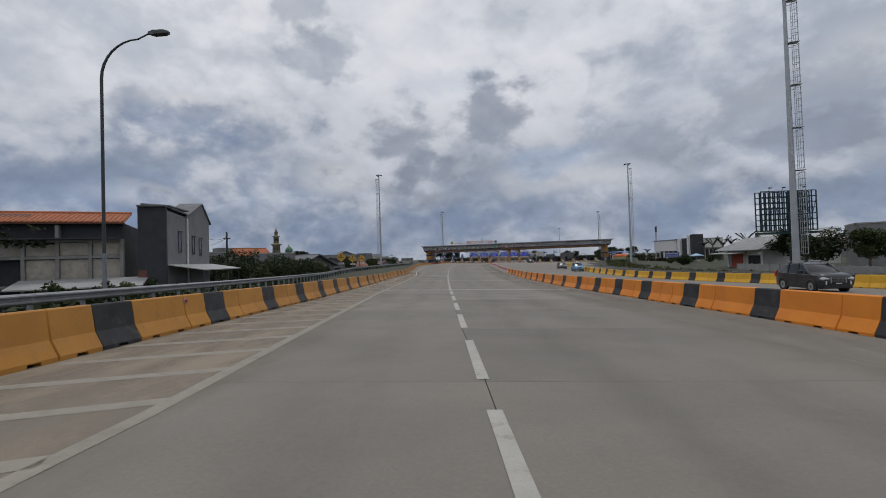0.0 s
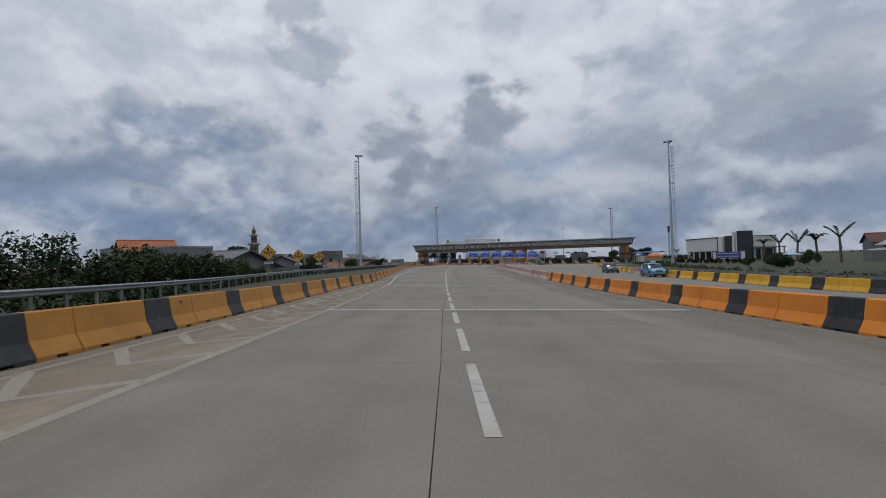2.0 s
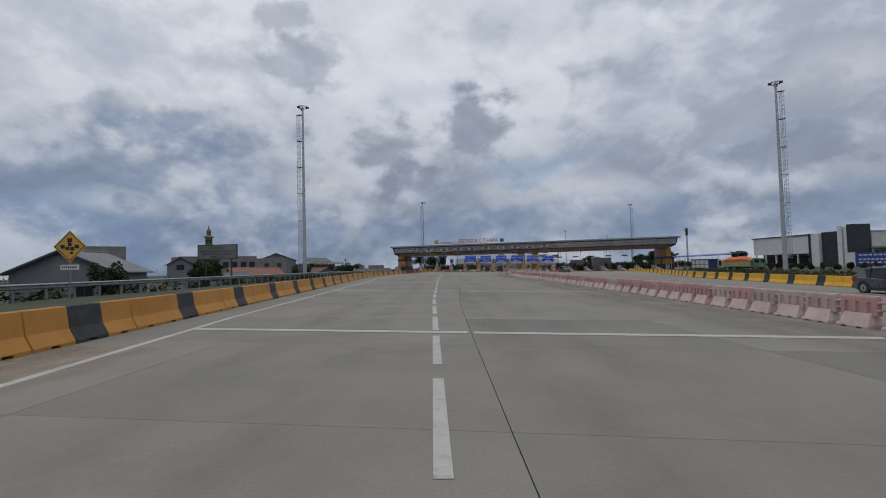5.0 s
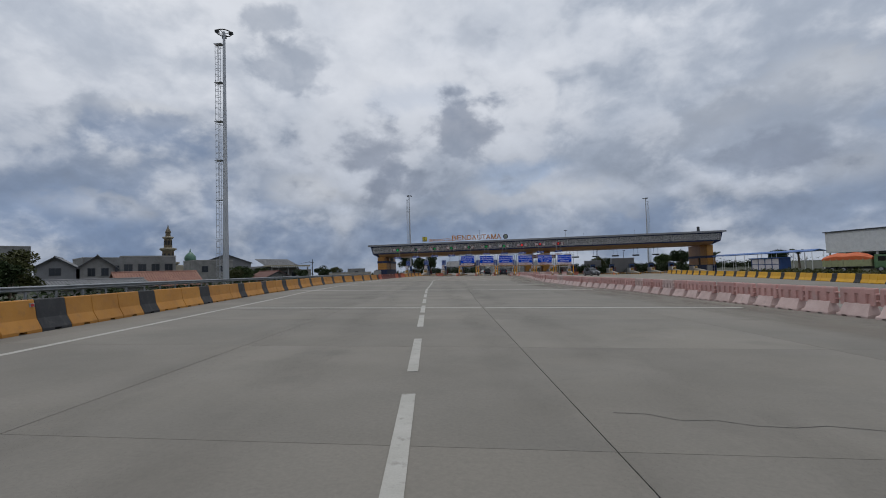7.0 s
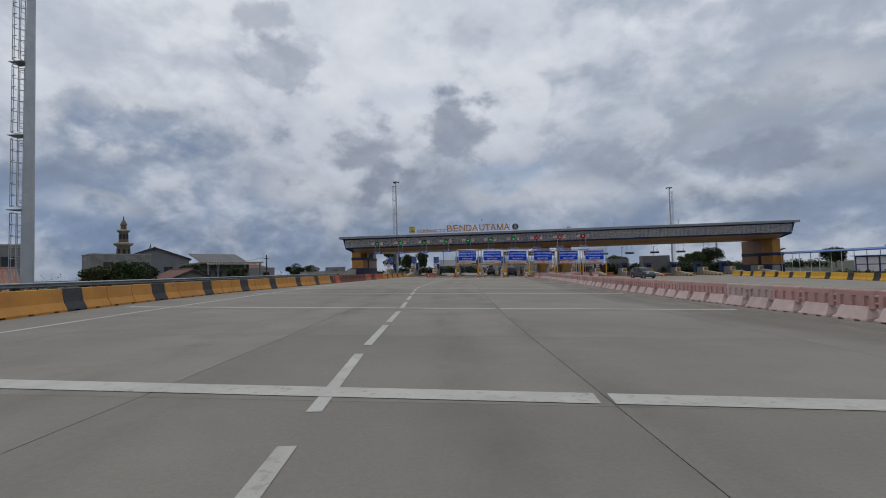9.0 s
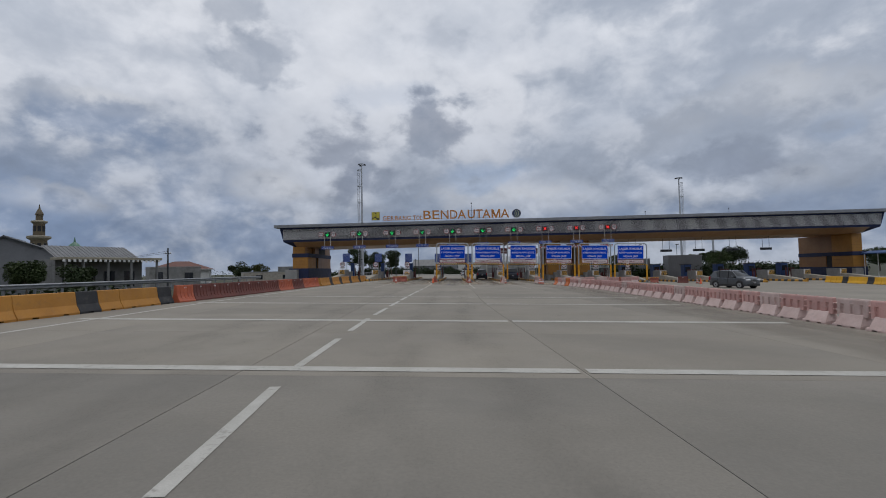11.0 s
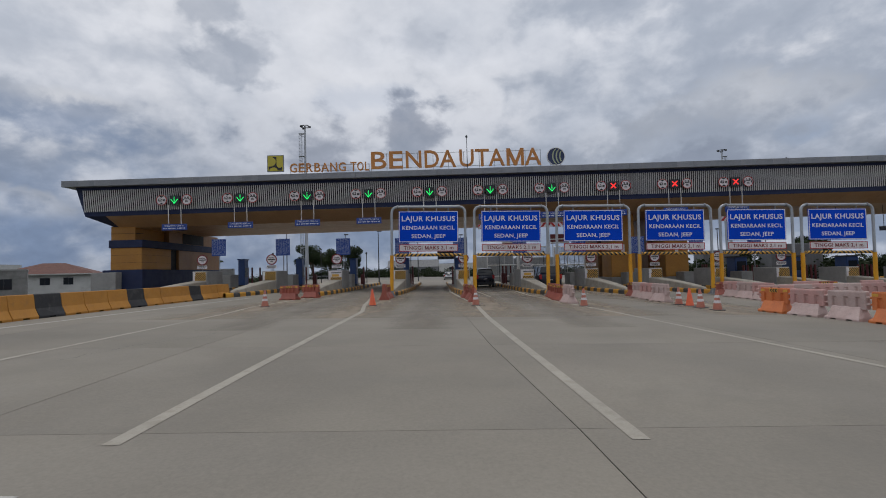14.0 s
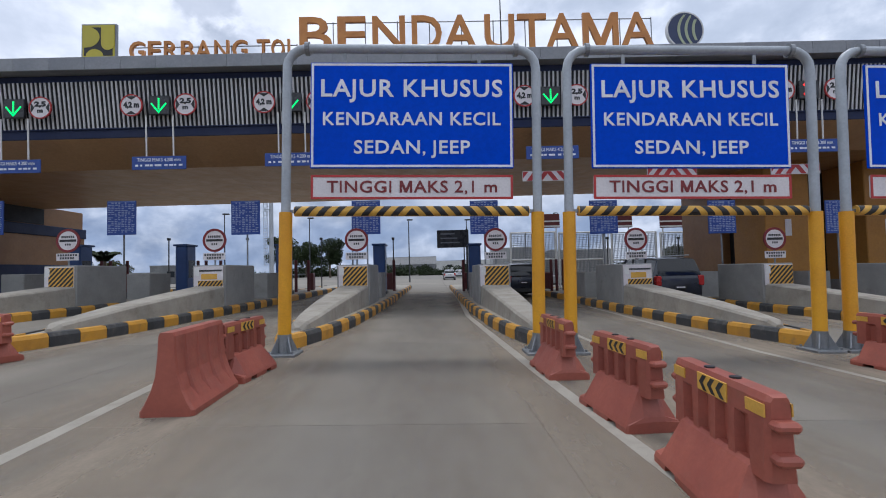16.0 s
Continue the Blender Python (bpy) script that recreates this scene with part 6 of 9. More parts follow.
# ---- plants ----
# x, y, height, fronds, droop
PALMS = ((87.0, -57.6, 8.6, 7, 0.85), (86.7, -66.1, 8.2, 4, 0.25), (86.0, -75.0, 8.0, 5, 0.2), (85.0, -84.5, 8.6, 7, 0.75), (87.0, -89.0, 9.2, 5, 0.3), (70.5, 20.0, 6.5, 7, 0.5), (74.0, 30.0, 6.8, 7, 0.5),
         (96.0, -6.0, 7.4, 6, 0.5), (84.0, 4.0, 6.2, 6, 0.6))
M_LEAFRED = mat("leaf_red_brown", (0.075, 0.035, 0.026), (0.05, 0.035, 0.022), 0.6, big=0.9, fine=9, tint=0.18)


def leaf_cloud(bm, centre, rx, ry, rz, count, size, rnd, hollow=0.45):
    for _ in range(count):
        while True:
            v = Vector((rnd.uniform(-1, 1), rnd.uniform(-1, 1), rnd.uniform(-1, 1)))
            if hollow < v.length < 1.0:
                break
        p = Vector(centre) + Vector((v.x * rx, v.y * ry, v.z * rz))
        d = Vector((rnd.uniform(-1, 1), rnd.uniform(-1, 1), rnd.uniform(-0.6, 0.9))).normalized()
        e = d.cross(Vector((rnd.uniform(-1, 1), rnd.uniform(-1, 1), rnd.uniform(-1, 1)))).normalized()
        s = size * rnd.uniform(0.6, 1.4)
        q = [p + d * s, p + e * s * 0.45, p - d * s * 0.8, p - e * s * 0.45]
        bm.faces.new([bm.verts.new(w) for w in q])


def tree(x, y, h, w, seed, material=None, label="leafy green tree with an uneven crown", trunk=0.35, dens=1.0, group="roadside trees"):
    rnd = random.Random(seed)
    z = terrain(x, y)
    t = thing("tree", label, "tree", group, pose(x, y, z))
    bm = bmesh.new()
    add_tube(bm, [(0, 0, -0.3), (rnd.uniform(-.1, .1) * h * .3, 0, h * trunk * 0.6), (rnd.uniform(-.1, .1) * h * .5, rnd.uniform(-.1, .1) * h * .4, h * (trunk + 0.15))], [h * 0.03, h * 0.022, h * 0.014], 7)
    lumps = []
    for k in range(13):
        a, q = rnd.uniform(0, 6.28), math.sqrt(rnd.random())
        zz = h * rnd.uniform(trunk + 0.05, 0.9)
        spread = w * (1.0 - 0.55 * abs((zz / h - 0.62) / 0.38) ** 1.5) * 0.62
        c = Vector((math.cos(a) * q * spread, math.sin(a) * q * spread, zz))
        lumps.append(c)
        add_tube(bm, [(0, 0, h * trunk * rnd.uniform(0.7, 1.2)), c * 0.55 + Vector((0, 0, c.z * 0.3)), c], [h * 0.012, h * 0.008, h * 0.004], 5)
    part("trunk", bm, M_BARK, t)
    bm = bmesh.new()
    for c in lumps:
        r = w * rnd.uniform(0.24, 0.42)
        leaf_cloud(bm, c, r, r, r * 0.72, int(480 * dens), 0.036 * w * rnd.uniform(0.8, 1.1) + 0.05, rnd, 0.25)
    part("crown", bm, material or M_LEAF, t)


def bush(x, y, h, w, seed, material=None, label="low tangled roadside bush"):
    rnd = random.Random(seed)
    z = terrain(x, y)
    t = thing("bush", label, "bush", "roadside bushes", pose(x, y, z))
    bm = bmesh.new()
    for k in range(6):
        a = rnd.uniform(0, 6.28)
        add_tube(bm, [(0, 0, -0.2), (math.cos(a) * w * 0.3, math.sin(a) * w * 0.3, h * rnd.uniform(0.5, 0.9))], [0.04, 0.012], 5)
    part("stems", bm, M_BARK, t)
    bm = bmesh.new()
    for k in range(7):
        a, q = rnd.uniform(0, 6.28), rnd.uniform(0.1, 0.62)
        r = w * rnd.uniform(0.26, 0.4)
        leaf_cloud(bm, (math.cos(a) * q * w, math.sin(a) * q * w, h * rnd.uniform(0.3, 0.72)), r, r, h * 0.3, 330, 0.09 + 0.026 * w, rnd, 0.15)
    part("crown", bm, material or M_LEAFDK, t)


def palm(x, y, h, seed, fronds=9, droop=0.5, label="thin palm with tied upright fronds"):
    rnd = random.Random(seed)
    z = terrain(x, y)
    t = thing("palm_tree", label, "palm tree", "young palms", pose(x, y, z))
    lean = rnd.uniform(-0.3, 0.3)
    part("trunk", add_tube(bmesh.new(), [(0, 0, -0.2), (lean * 0.4, 0, h * 0.35), (lean, 0, h * 0.62)], [0.3, 0.24, 0.22], 8), M_BARK, t)
    bm = bmesh.new()
    for k in range(fronds):
        a = 2 * math.pi * k / fronds + rnd.uniform(-0.3, 0.3)
        L = h * rnd.uniform(0.34, 0.5)
        d = Vector((math.cos(a), math.sin(a), 0))
        side = Vector((-d.y, d.x, 0))
        prev = None
        n = 9
        for i in range(n + 1):
            u = i / n
            p = Vector((lean, 0, h * 0.62)) + d * L * (0.75 * u * (1 - droop * 0.25)) + Vector((0, 0, L * (0.95 * u - droop * 0.95 * u * u)))
            if i:
                for s in (-1, 1):
                    for q in (0.1, 0.35, 0.6, 0.85):
                        b0 = prev.lerp(p, q)
                        tip = b0 + side * s * 0.62 * (1 - 0.55 * u) + d * 0.25 + Vector((0, 0, -0.22))
                        bm.faces.new([bm.verts.new(w) for w in (b0 - d * 0.16, tip, b0 + d * 0.16)])
                add_tube(bm, [prev, p], 0.03, 3, False)
            prev = p
    part("fronds", bm, M_LEAFDK, t)


def hedge_strip(name, pts, h, w, count, seed, material, label, leaves=9):
    """Uncountable low growth along a line."""
    rnd = random.Random(seed)
    bm = bmesh.new()
    for _ in range(count):
        k = rnd.randrange(len(pts) - 1)
        u = rnd.random()
        x = pts[k][0] + (pts[k + 1][0] - pts[k][0]) * u + rnd.uniform(-w, w)
        y = pts[k][1] + (pts[k + 1][1] - pts[k][1]) * u + rnd.uniform(-w, w)
        z = terrain(x, y)
        hh = h * rnd.uniform(0.35, 1.0)
        a = rnd.uniform(0, 6.28)
        leaf_cloud(bm, (x, y, z + hh * 0.5), 0.35 * h + 0.2, 0.35 * h + 0.2, hh * 0.5, leaves, (0.13 + 0.05 * h) * (1.0 if leaves < 60 else 0.95), rnd, 0.1)
    lone(name, bm, material, label, "plants", kind="stuff")


for i, (x, y, h, w) in enumerate(((-13.0, -171.0, 5.2, 3.4), (-15.6, -165.0, 5.5, 3.6), (-13.8, -159.5, 4.2, 3.2), (-17.5, -158.0, 5.3, 3.4), (-11.5, -176.5, 4.0, 2.6), (-16.5, -176.0, 5.4, 3.4), (-18.5, -170.5, 6.2, 3.6), (-20.5, -163.5, 4.8, 3.6), (-21.0, -156.5, 4.5, 3.2), (-15.5, -153.5, 4.3, 2.8), (-15.5, -181.0, 5.4, 2.8), (-12.5, -165.2, 4.0, 2.6), (-23.5, -151.5, 4.2, 2.6))):
    bush(x, y, h, w, 20 + i, (M_LEAFDK, M_LEAF, M_LEAFDK)[i % 3])
for i, (x, y, h, w) in enumerate(((-3.5, -212.5, 3.0, 1.6), (-5.8, -206.8, 2.8, 1.8), (-6.8, -203.5, 2.6, 1.8), (-7.6, -200.4, 2.8, 1.6), (-4.6, -217.0, 3.9, 2.0), (-17.5, -206.5, 6.2, 1.6), (-15.5, -208.0, 4.6, 1.6), (-8.6, -204.0, 2.6, 1.2), (-17.5, -146.5, 4.2, 2.2), (-16.0, -150, 3.4, 2.0),
                                  (-20.5, -120.5, 3.4, 1.8), (-19.0, -140.2, 3.2, 2.0))):
    bush(x, y, h, w, 50 + i, (M_LEAF, M_LEAFDK, M_LEAFYEL)[i % 3])
for i, (x, y, h, w) in enumerate(((-33.5, -122.7, 6.9, 4.4), (-28.5, -97.0, 4.6, 2.2), (-31.0, -90.0, 4.4, 2.0), (-34.8, -86.5, 5.6, 2.7), (66.0, -151.0, 6.6, 3.4), (-40.0, -40.0, 4.4, 3.4), (-43.5, -33.0, 4.2, 3.4), (-37.0, -48.0, 3.8, 2.6), (-36.0, -22.0, 3.8, 2.4), (-50.5, -12.0, 4.8, 2.8),
                                  (-72.0, 86.5, 6.9, 5.2), (-66.0, 90.0, 5.8, 4.0), (-34.6, 103.0, 11.8, 6.0), (-28.0, 96.0, 8.4, 5.0), (-21.0, 88.0, 8.2, 4.6),
                                  (68.2, -145.5, 6.4, 3.6), (62.6, -164.5, 6.0, 4.4), (66.0, -168.5, 5.4, 3.6), (105.0, 130.0, 8.6, 6.0), (96.0, 128.0, 7.0, 4.6), (112.0, 60.0, 6.0, 5.0), (70.0, 60.0, 6.6, 4.0),
                                  (80.0, 70.0, 7.4, 4.6), (55.0, 96.0, 7.0, 4.4), (62.0, 110.0, 6.4, 4.0))):
    tree(x, y, h, w, 100 + i, (M_LEAFDK, M_LEAF, M_LEAFDK, M_LEAFYEL)[i % 4])
for i, (x, y, h, n, d) in enumerate(PALMS):
    palm(x, y, h, 300 + i, n, d)
palm(-29.5, 34.5, 4.4, 320, 10, 0.6, "small green palm behind the booth islands")
hedge_strip("verge_plants", [(8.0, -225), (3.5, -211), (-5.0, -184), (-12.2, -157), (-18.0, -133), (-23, -88), (-25, -62), (-27, -30)], 1.5, 0.9, 520, 7, M_LEAFDK, "tangled weeds and creepers below the guardrail", 24)
hedge_strip("verge_plants", [(49, -175), (46.5, -150), (49, -110), (53, -80), (58, -55), (62, -30), (66, -8)], 0.9, 3.0, 420, 8, M_LEAFYEL, "scrubby low planting behind the far divider", 24)
hedge_strip("far_woods", [(-260, 60), (-200, 220), (-120, 300), (-40, 330), (40, 340), (120, 320), (220, 260), (300, 120), (320, 0)], 7.0, 14.0, 560, 9, M_LEAFDK, "hazy belt of far trees on the horizon")
hedge_strip("far_woods", [(-240, -160), (-210, -60), (-230, 60)], 6.0, 12.0, 260, 10, M_LEAFDK, "hazy belt of far trees on the horizon")
hedge_strip("far_woods", [(230, -220), (220, -100), (260, 20)], 6.0, 12.0, 260, 11, M_LEAFDK, "hazy belt of far trees on the horizon")
hedge_strip("tree_belt", [(-70, 118), (-44, 112), (-30, 104), (-12, 112), (6, 126), (24, 120), (44, 104), (62, 92), (84, 84), (112, 66)], 3.4, 3.0, 620, 14, M_LEAFDK, "dark belt of trees behind the toll gate", 105)
hedge_strip("tree_belt", [(28, 62), (44, 60), (60, 56), (72, 40)], 3.2, 2.2, 240, 15, M_LEAFDK, "dark belt of trees behind the toll gate", 105)
hedge_strip("tree_belt", [(28, 38), (36, 36), (46, 37), (56, 35), (64, 30)], 3.6, 1.6, 200, 17, M_LEAFDK, "dark trees and shrubs behind the exit lanes", 105)
hedge_strip("grass_tufts", [(58, -60), (66, -20)], 0.5, 5.0, 160, 12, M_LEAFYEL, "rough grass tufts on the verge")

for i in range(16):
    bush(70.4 + 0.16 * (i % 4), -84.0 + i * 3.4, 1.5, 0.85, 400 + i, M_LEAFRED if i % 3 else M_LEAFDK, "small red-brown shrub in the office verge")
for i, (x, y, h, w) in enumerate(((60.5, -118.0, 2.4, 2.0), (62.5, -112.5, 2.2, 2.2), (65.0, -106.0, 2.6, 2.4), (63.0, -101.0, 1.8, 1.8), (68.0, -99.5, 2.6, 2.2), (72.0, -104.0, 3.0, 2.4))):
    bush(x, y, h, w, 430 + i, (M_LEAFDK, M_LEAF)[i % 2], "dense green shrub before the low houses")

# ---- buildings beside the road ----
M_PLASTER = mat("grey_plaster", (0.20, 0.205, 0.215), (0.165, 0.17, 0.18), 0.85, big=0.5, fine=14, grime=(0.12, 0.12, 0.12), grime_scale=0.8, grime_lo=0.55, grime_hi=0.8)
# Near-black wall tone; behind open bays and in recesses it stands for shade.
M_WALLDK = mat("near_black_wall", (0.045, 0.048, 0.056), (0.035, 0.037, 0.043), 0.85, big=0.5, fine=14)
M_RENDERW = mat("white_render", (0.56, 0.56, 0.54), (0.46, 0.46, 0.44), 0.8, big=0.4, fine=14, grime=(0.28, 0.27, 0.25), grime_scale=0.7, grime_lo=0.55, grime_hi=0.8)
M_WEATHERED = mat("weathered_render", (0.24, 0.24, 0.235), (0.17, 0.17, 0.168), 0.85, big=0.35, fine=12, grime=(0.09, 0.088, 0.082), grime_scale=0.8, grime_lo=0.5, grime_hi=0.75)
M_BLOCK = mat("grey_blockwork", (0.27, 0.265, 0.255), (0.19, 0.19, 0.18), 0.9, big=0.8, fine=14, grime=(0.11, 0.11, 0.10), grime_scale=0.9, grime_lo=0.5, grime_hi=0.75)
M_TILE = mat("orange_clay_tile", (0.40, 0.135, 0.055), (0.31, 0.10, 0.045), 0.8, big=1.4, fine=16, grime=(0.17, 0.09, 0.06), grime_scale=1.2, grime_lo=0.55, grime_hi=0.75, tint=0.1)
M_TILEBR = mat("brown_clay_tile", (0.15, 0.065, 0.048), (0.11, 0.05, 0.04), 0.8, big=1.2, fine=16, grime=(0.08, 0.05, 0.045), grime_scale=1.0)
M_TILEPINK = mat("faded_clay_tile", (0.30, 0.16, 0.115), (0.22, 0.11, 0.085), 0.85, big=1.2, fine=16, grime=(0.14, 0.10, 0.08), grime_scale=1.0)
M_SHEET = mat("grey_roof_sheet", (0.16, 0.165, 0.175), (0.12, 0.125, 0.13), 0.6, 0.2, big=0.6, fine=12, grime=(0.10, 0.085, 0.07), grime_scale=0.8)
M_SHEETPALE = mat("pale_roof_sheet", (0.44, 0.45, 0.45), (0.35, 0.36, 0.36), 0.55, 0.2, big=0.6, fine=12, grime=(0.24, 0.22, 0.19), grime_scale=0.8)
M_SHEETBLUE = mat("blue_roof_sheet", (0.05, 0.14, 0.40), (0.045, 0.12, 0.33), 0.5, 0.1, big=0.6, fine=12)
M_PANE = glass("dark_window_glass", (0.02, 0.024, 0.03), 0.1)
M_DOORRED = mat("red_shutter", (0.36, 0.055, 0.025), (0.30, 0.045, 0.02), 0.6, big=1.2)
M_TEAL = mat("teal_sheet", (0.045, 0.16, 0.15), (0.035, 0.12, 0.12), 0.6, big=0.8)
M_FRAMEGRN = mat("green_steel_frame", (0.010, 0.045, 0.05), (0.008, 0.035, 0.04), 0.5, 0.3, big=1.0)
M_TARP = mat("orange_tarpaulin", (0.62, 0.13, 0.03), (0.52, 0.10, 0.025), 0.6, big=1.0)
M_DOMEGRN = mat("green_dome", (0.09, 0.20, 0.14), (0.07, 0.16, 0.11), 0.5, big=0.6)
M_CREAM = mat("cream_stone", (0.33, 0.30, 0.23), (0.27, 0.24, 0.18), 0.8, big=0.4, fine=8)
M_TANSTONE = mat("tan_stone", (0.15, 0.12, 0.075), (0.12, 0.095, 0.06), 0.8, big=0.4, fine=8)


def window(t, x, z, w, h, y=0.0, bars=True, hood=False):
    """A window with reveal, frame and pane in a wall that faces -y."""
    fr = bmesh.new()
    e = 0.07
    for a, b, c, d in ((x - w / 2 - e, x + w / 2 + e, z + h, z + h + e), (x - w / 2 - e, x + w / 2 + e, z - e, z), (x - w / 2 - e, x - w / 2, z, z + h), (x + w / 2, x + w / 2 + e, z, z + h)):
        add_box(fr, a, b, y - 0.05, y + 0.02, c, d)
    if bars:
        add_box(fr, x - 0.025, x + 0.025, y - 0.03, y, z, z + h)
    win = part("window", fr, M_DARKGREY, t)
    part("pane", add_box(bmesh.new(), x - w / 2, x + w / 2, y - 0.015, y - 0.004, z, z + h), M_PANE, win)
    if hood:
        part("hood", add_box(bmesh.new(), x - w / 2 - 0.15, x + w / 2 + 0.15, y - 0.45, y - 0.0, z + h + 0.1, z + h + 0.18), M_CONC, win)


def tiled_slope(t, x0, x1, y0, z0, y1, z1, material, name="roof", ribs=0.34):
    """A roof slope with rolls running down it."""
    bm = bmesh.new()
    loft(bm, [[(x, y0, z0), (x, y1, z1), (x, y1, z1 + 0.09), (x, y0, z0 + 0.09)] for x in (x0, x1)])
    roof = part(name, bm, material, t)
    me = mesh_of(add_tube(bmesh.new(), [(0, y0 - 0.02 * (1 if y1 > y0 else -1), z0 + 0.09), (0, y1, z1 + 0.09)], 0.075, 5), "tile_roll", material)
    x = x0 + ribs / 2
    while x < x1:
        share("tile_roll", me, roof, pose(x, 0, 0))
        x += ribs


def gable_house(x, y, turn, w, d, eave, ridge, wall, roof, label, windows=(), axis="x", base=-1.1, over=0.5, category="house", door=None, name="house", ribs=0.34):
    """A house with a gable roof; its front wall faces -y of its own frame; the ridge runs along x or y."""
    t = thing(name, label, category, "houses beside the toll road", pose(x, y, base, 0, 0, turn))
    e, r = eave - base, ridge - base
    if axis == "x":
        bm = bmesh.new()
        prof = [(0, 0), (d, 0), (d, e - 0.02), (d / 2, r - 0.02), (0, e - 0.02)]
        loft(bm, [[(xx, yy, zz) for yy, zz in prof] for xx in (-w / 2, w / 2)])
        part("wall", bm, wall, t)
        k = over * (r - e) / (d / 2)
        tiled_slope(t, -w / 2 - over, w / 2 + over, -over, e - k, d / 2, r, roof, "roof", ribs)
        tiled_slope(t, -w / 2 - over, w / 2 + over, d + over, e - k, d / 2, r, roof, "roof", ribs)
        part("ridge_cap", add_tube(bmesh.new(), [(-w / 2 - over, d / 2, r + 0.1), (w / 2 + over, d / 2, r + 0.1)], 0.13, 7), roof, t)
    else:
        bm = bmesh.new()
        prof = [(-w / 2, 0), (w / 2, 0), (w / 2, e - 0.02), (0, r - 0.02), (-w / 2, e - 0.02)]
        loft(bm, [[(xx, yy, zz) for xx, zz in prof] for yy in (0, d)])
        part("wall", bm, wall, t)
        k = over * (r - e) / (w / 2)
        for s in (-1, 1):
            bm = bmesh.new()
            loft(bm, [[(s * (w / 2 + over), yy, e - k), (0, yy, r), (0, yy, r + 0.1), (s * (w / 2 + over), yy, e - k + 0.1)] for yy in (-over, d + over)])
            part("roof", bm, roof, t)
        part("ridge_cap", add_tube(bmesh.new(), [(0, -over, r + 0.1), (0, d + over, r + 0.1)], 0.12, 7), roof, t)
        part("fascia_board", add_prism(bmesh.new(), [(-w / 2 - over, e - k - 0.12), (0, r - 0.12), (w / 2 + over, e - k - 0.12), (w / 2 + over, e - k), (0, r + 0.02), (-w / 2 - over, e - k)], 0.06, pose(0, -over - 0.05, 0)), M_DARKGREY, t)
    for wx, wz, ww, wh in windows:
        window(t, wx, wz - base, ww, wh)
    if door:
        dx, dw, dh, dm = door
        part("door", add_box(bmesh.new(), dx - dw / 2, dx + dw / 2, -0.06, -0.005, 0.1, dh, 0.01), dm, t)
    return t


def hip_house(x, y, turn, w, d, eave, peak, wall, roof, label, windows=(), base=-1.0, over=0.9):
    t = thing("house", label, "house", "houses beside the toll road", pose(x, y, base, 0, 0, turn))
    e, r = eave - base, peak - base
    part("wall", add_box(bmesh.new(), -w / 2, w / 2, 0, d, 0, e - 0.02), wall, t)
    bm = bmesh.new()
    a = [(-w / 2 - over, -over), (w / 2 + over, -over), (w / 2 + over, d + over), (-w / 2 - over, d + over)]
    q = min(w, d) / 2
    ridge = [(-w / 2 + q, d / 2), (w / 2 - q, d / 2)] if w > d else [(0, q), (0, d - q)]
    low = [bm.verts.new((px, py, e)) for px, py in a]
    lid = [bm.verts.new((px, py, e + 0.12)) for px, py in a]
    top = [bm.verts.new((px, py, r)) for px, py in ridge]
    bm.faces.new(low[::-1])
    for i in range(4):
        bm.faces.new((low[i], low[(i + 1) % 4], lid[(i + 1) % 4], lid[i]))
    bm.faces.new((lid[0], lid[1], top[1], top[0]))
    bm.faces.new((lid[2], lid[3], top[0], top[1]))
    bm.faces.new((lid[1], lid[2], top[1]))
    bm.faces.new((lid[3], lid[0], top[0]))
    part("roof", bm, roof, t)
    part("eave_board", add_box(bmesh.new(), -w / 2 - over, w / 2 + over, -over - 0.05, -over, e - 0.12, e + 0.12), M_RENDERW, t)
    for wx, wz, ww, wh in windows:
        window(t, wx, wz - base, ww, wh)
    return t


def flat_house(x, y, turn, w, d, top, wall, label, windows=(), base=-1.1, name="house", category="house", coping=True, roof=M_SHEET):
    t = thing(name, label, category, "houses beside the toll road", pose(x, y, base, 0, 0, turn))
    h = top - base
    part("wall", add_box(bmesh.new(), -w / 2, w / 2, 0, d, 0, h - 0.02), wall, t)
    part("roof", add_box(bmesh.new(), -w / 2 + 0.19, w / 2 - 0.19, 0.19, d - 0.19, h - 0.012, h + 0.05), roof, t)
    if coping:
        bm = bmesh.new()
        for a, b, c, dd in ((-w / 2 - 0.06, w / 2 + 0.06, -0.06, 0.2), (-w / 2 - 0.06, w / 2 + 0.06, d - 0.2, d + 0.06), (-w / 2 - 0.06, -w / 2 + 0.2, 0.2, d - 0.2), (w / 2 - 0.2, w / 2 + 0.06, 0.2, d - 0.2)):
            add_box(bm, a, b, c, dd, h, h + 0.22)
        part("parapet", bm, M_CONC, t)
    for wx, wz, ww, wh in windows:
        window(t, wx, wz - base, ww, wh)
    return t


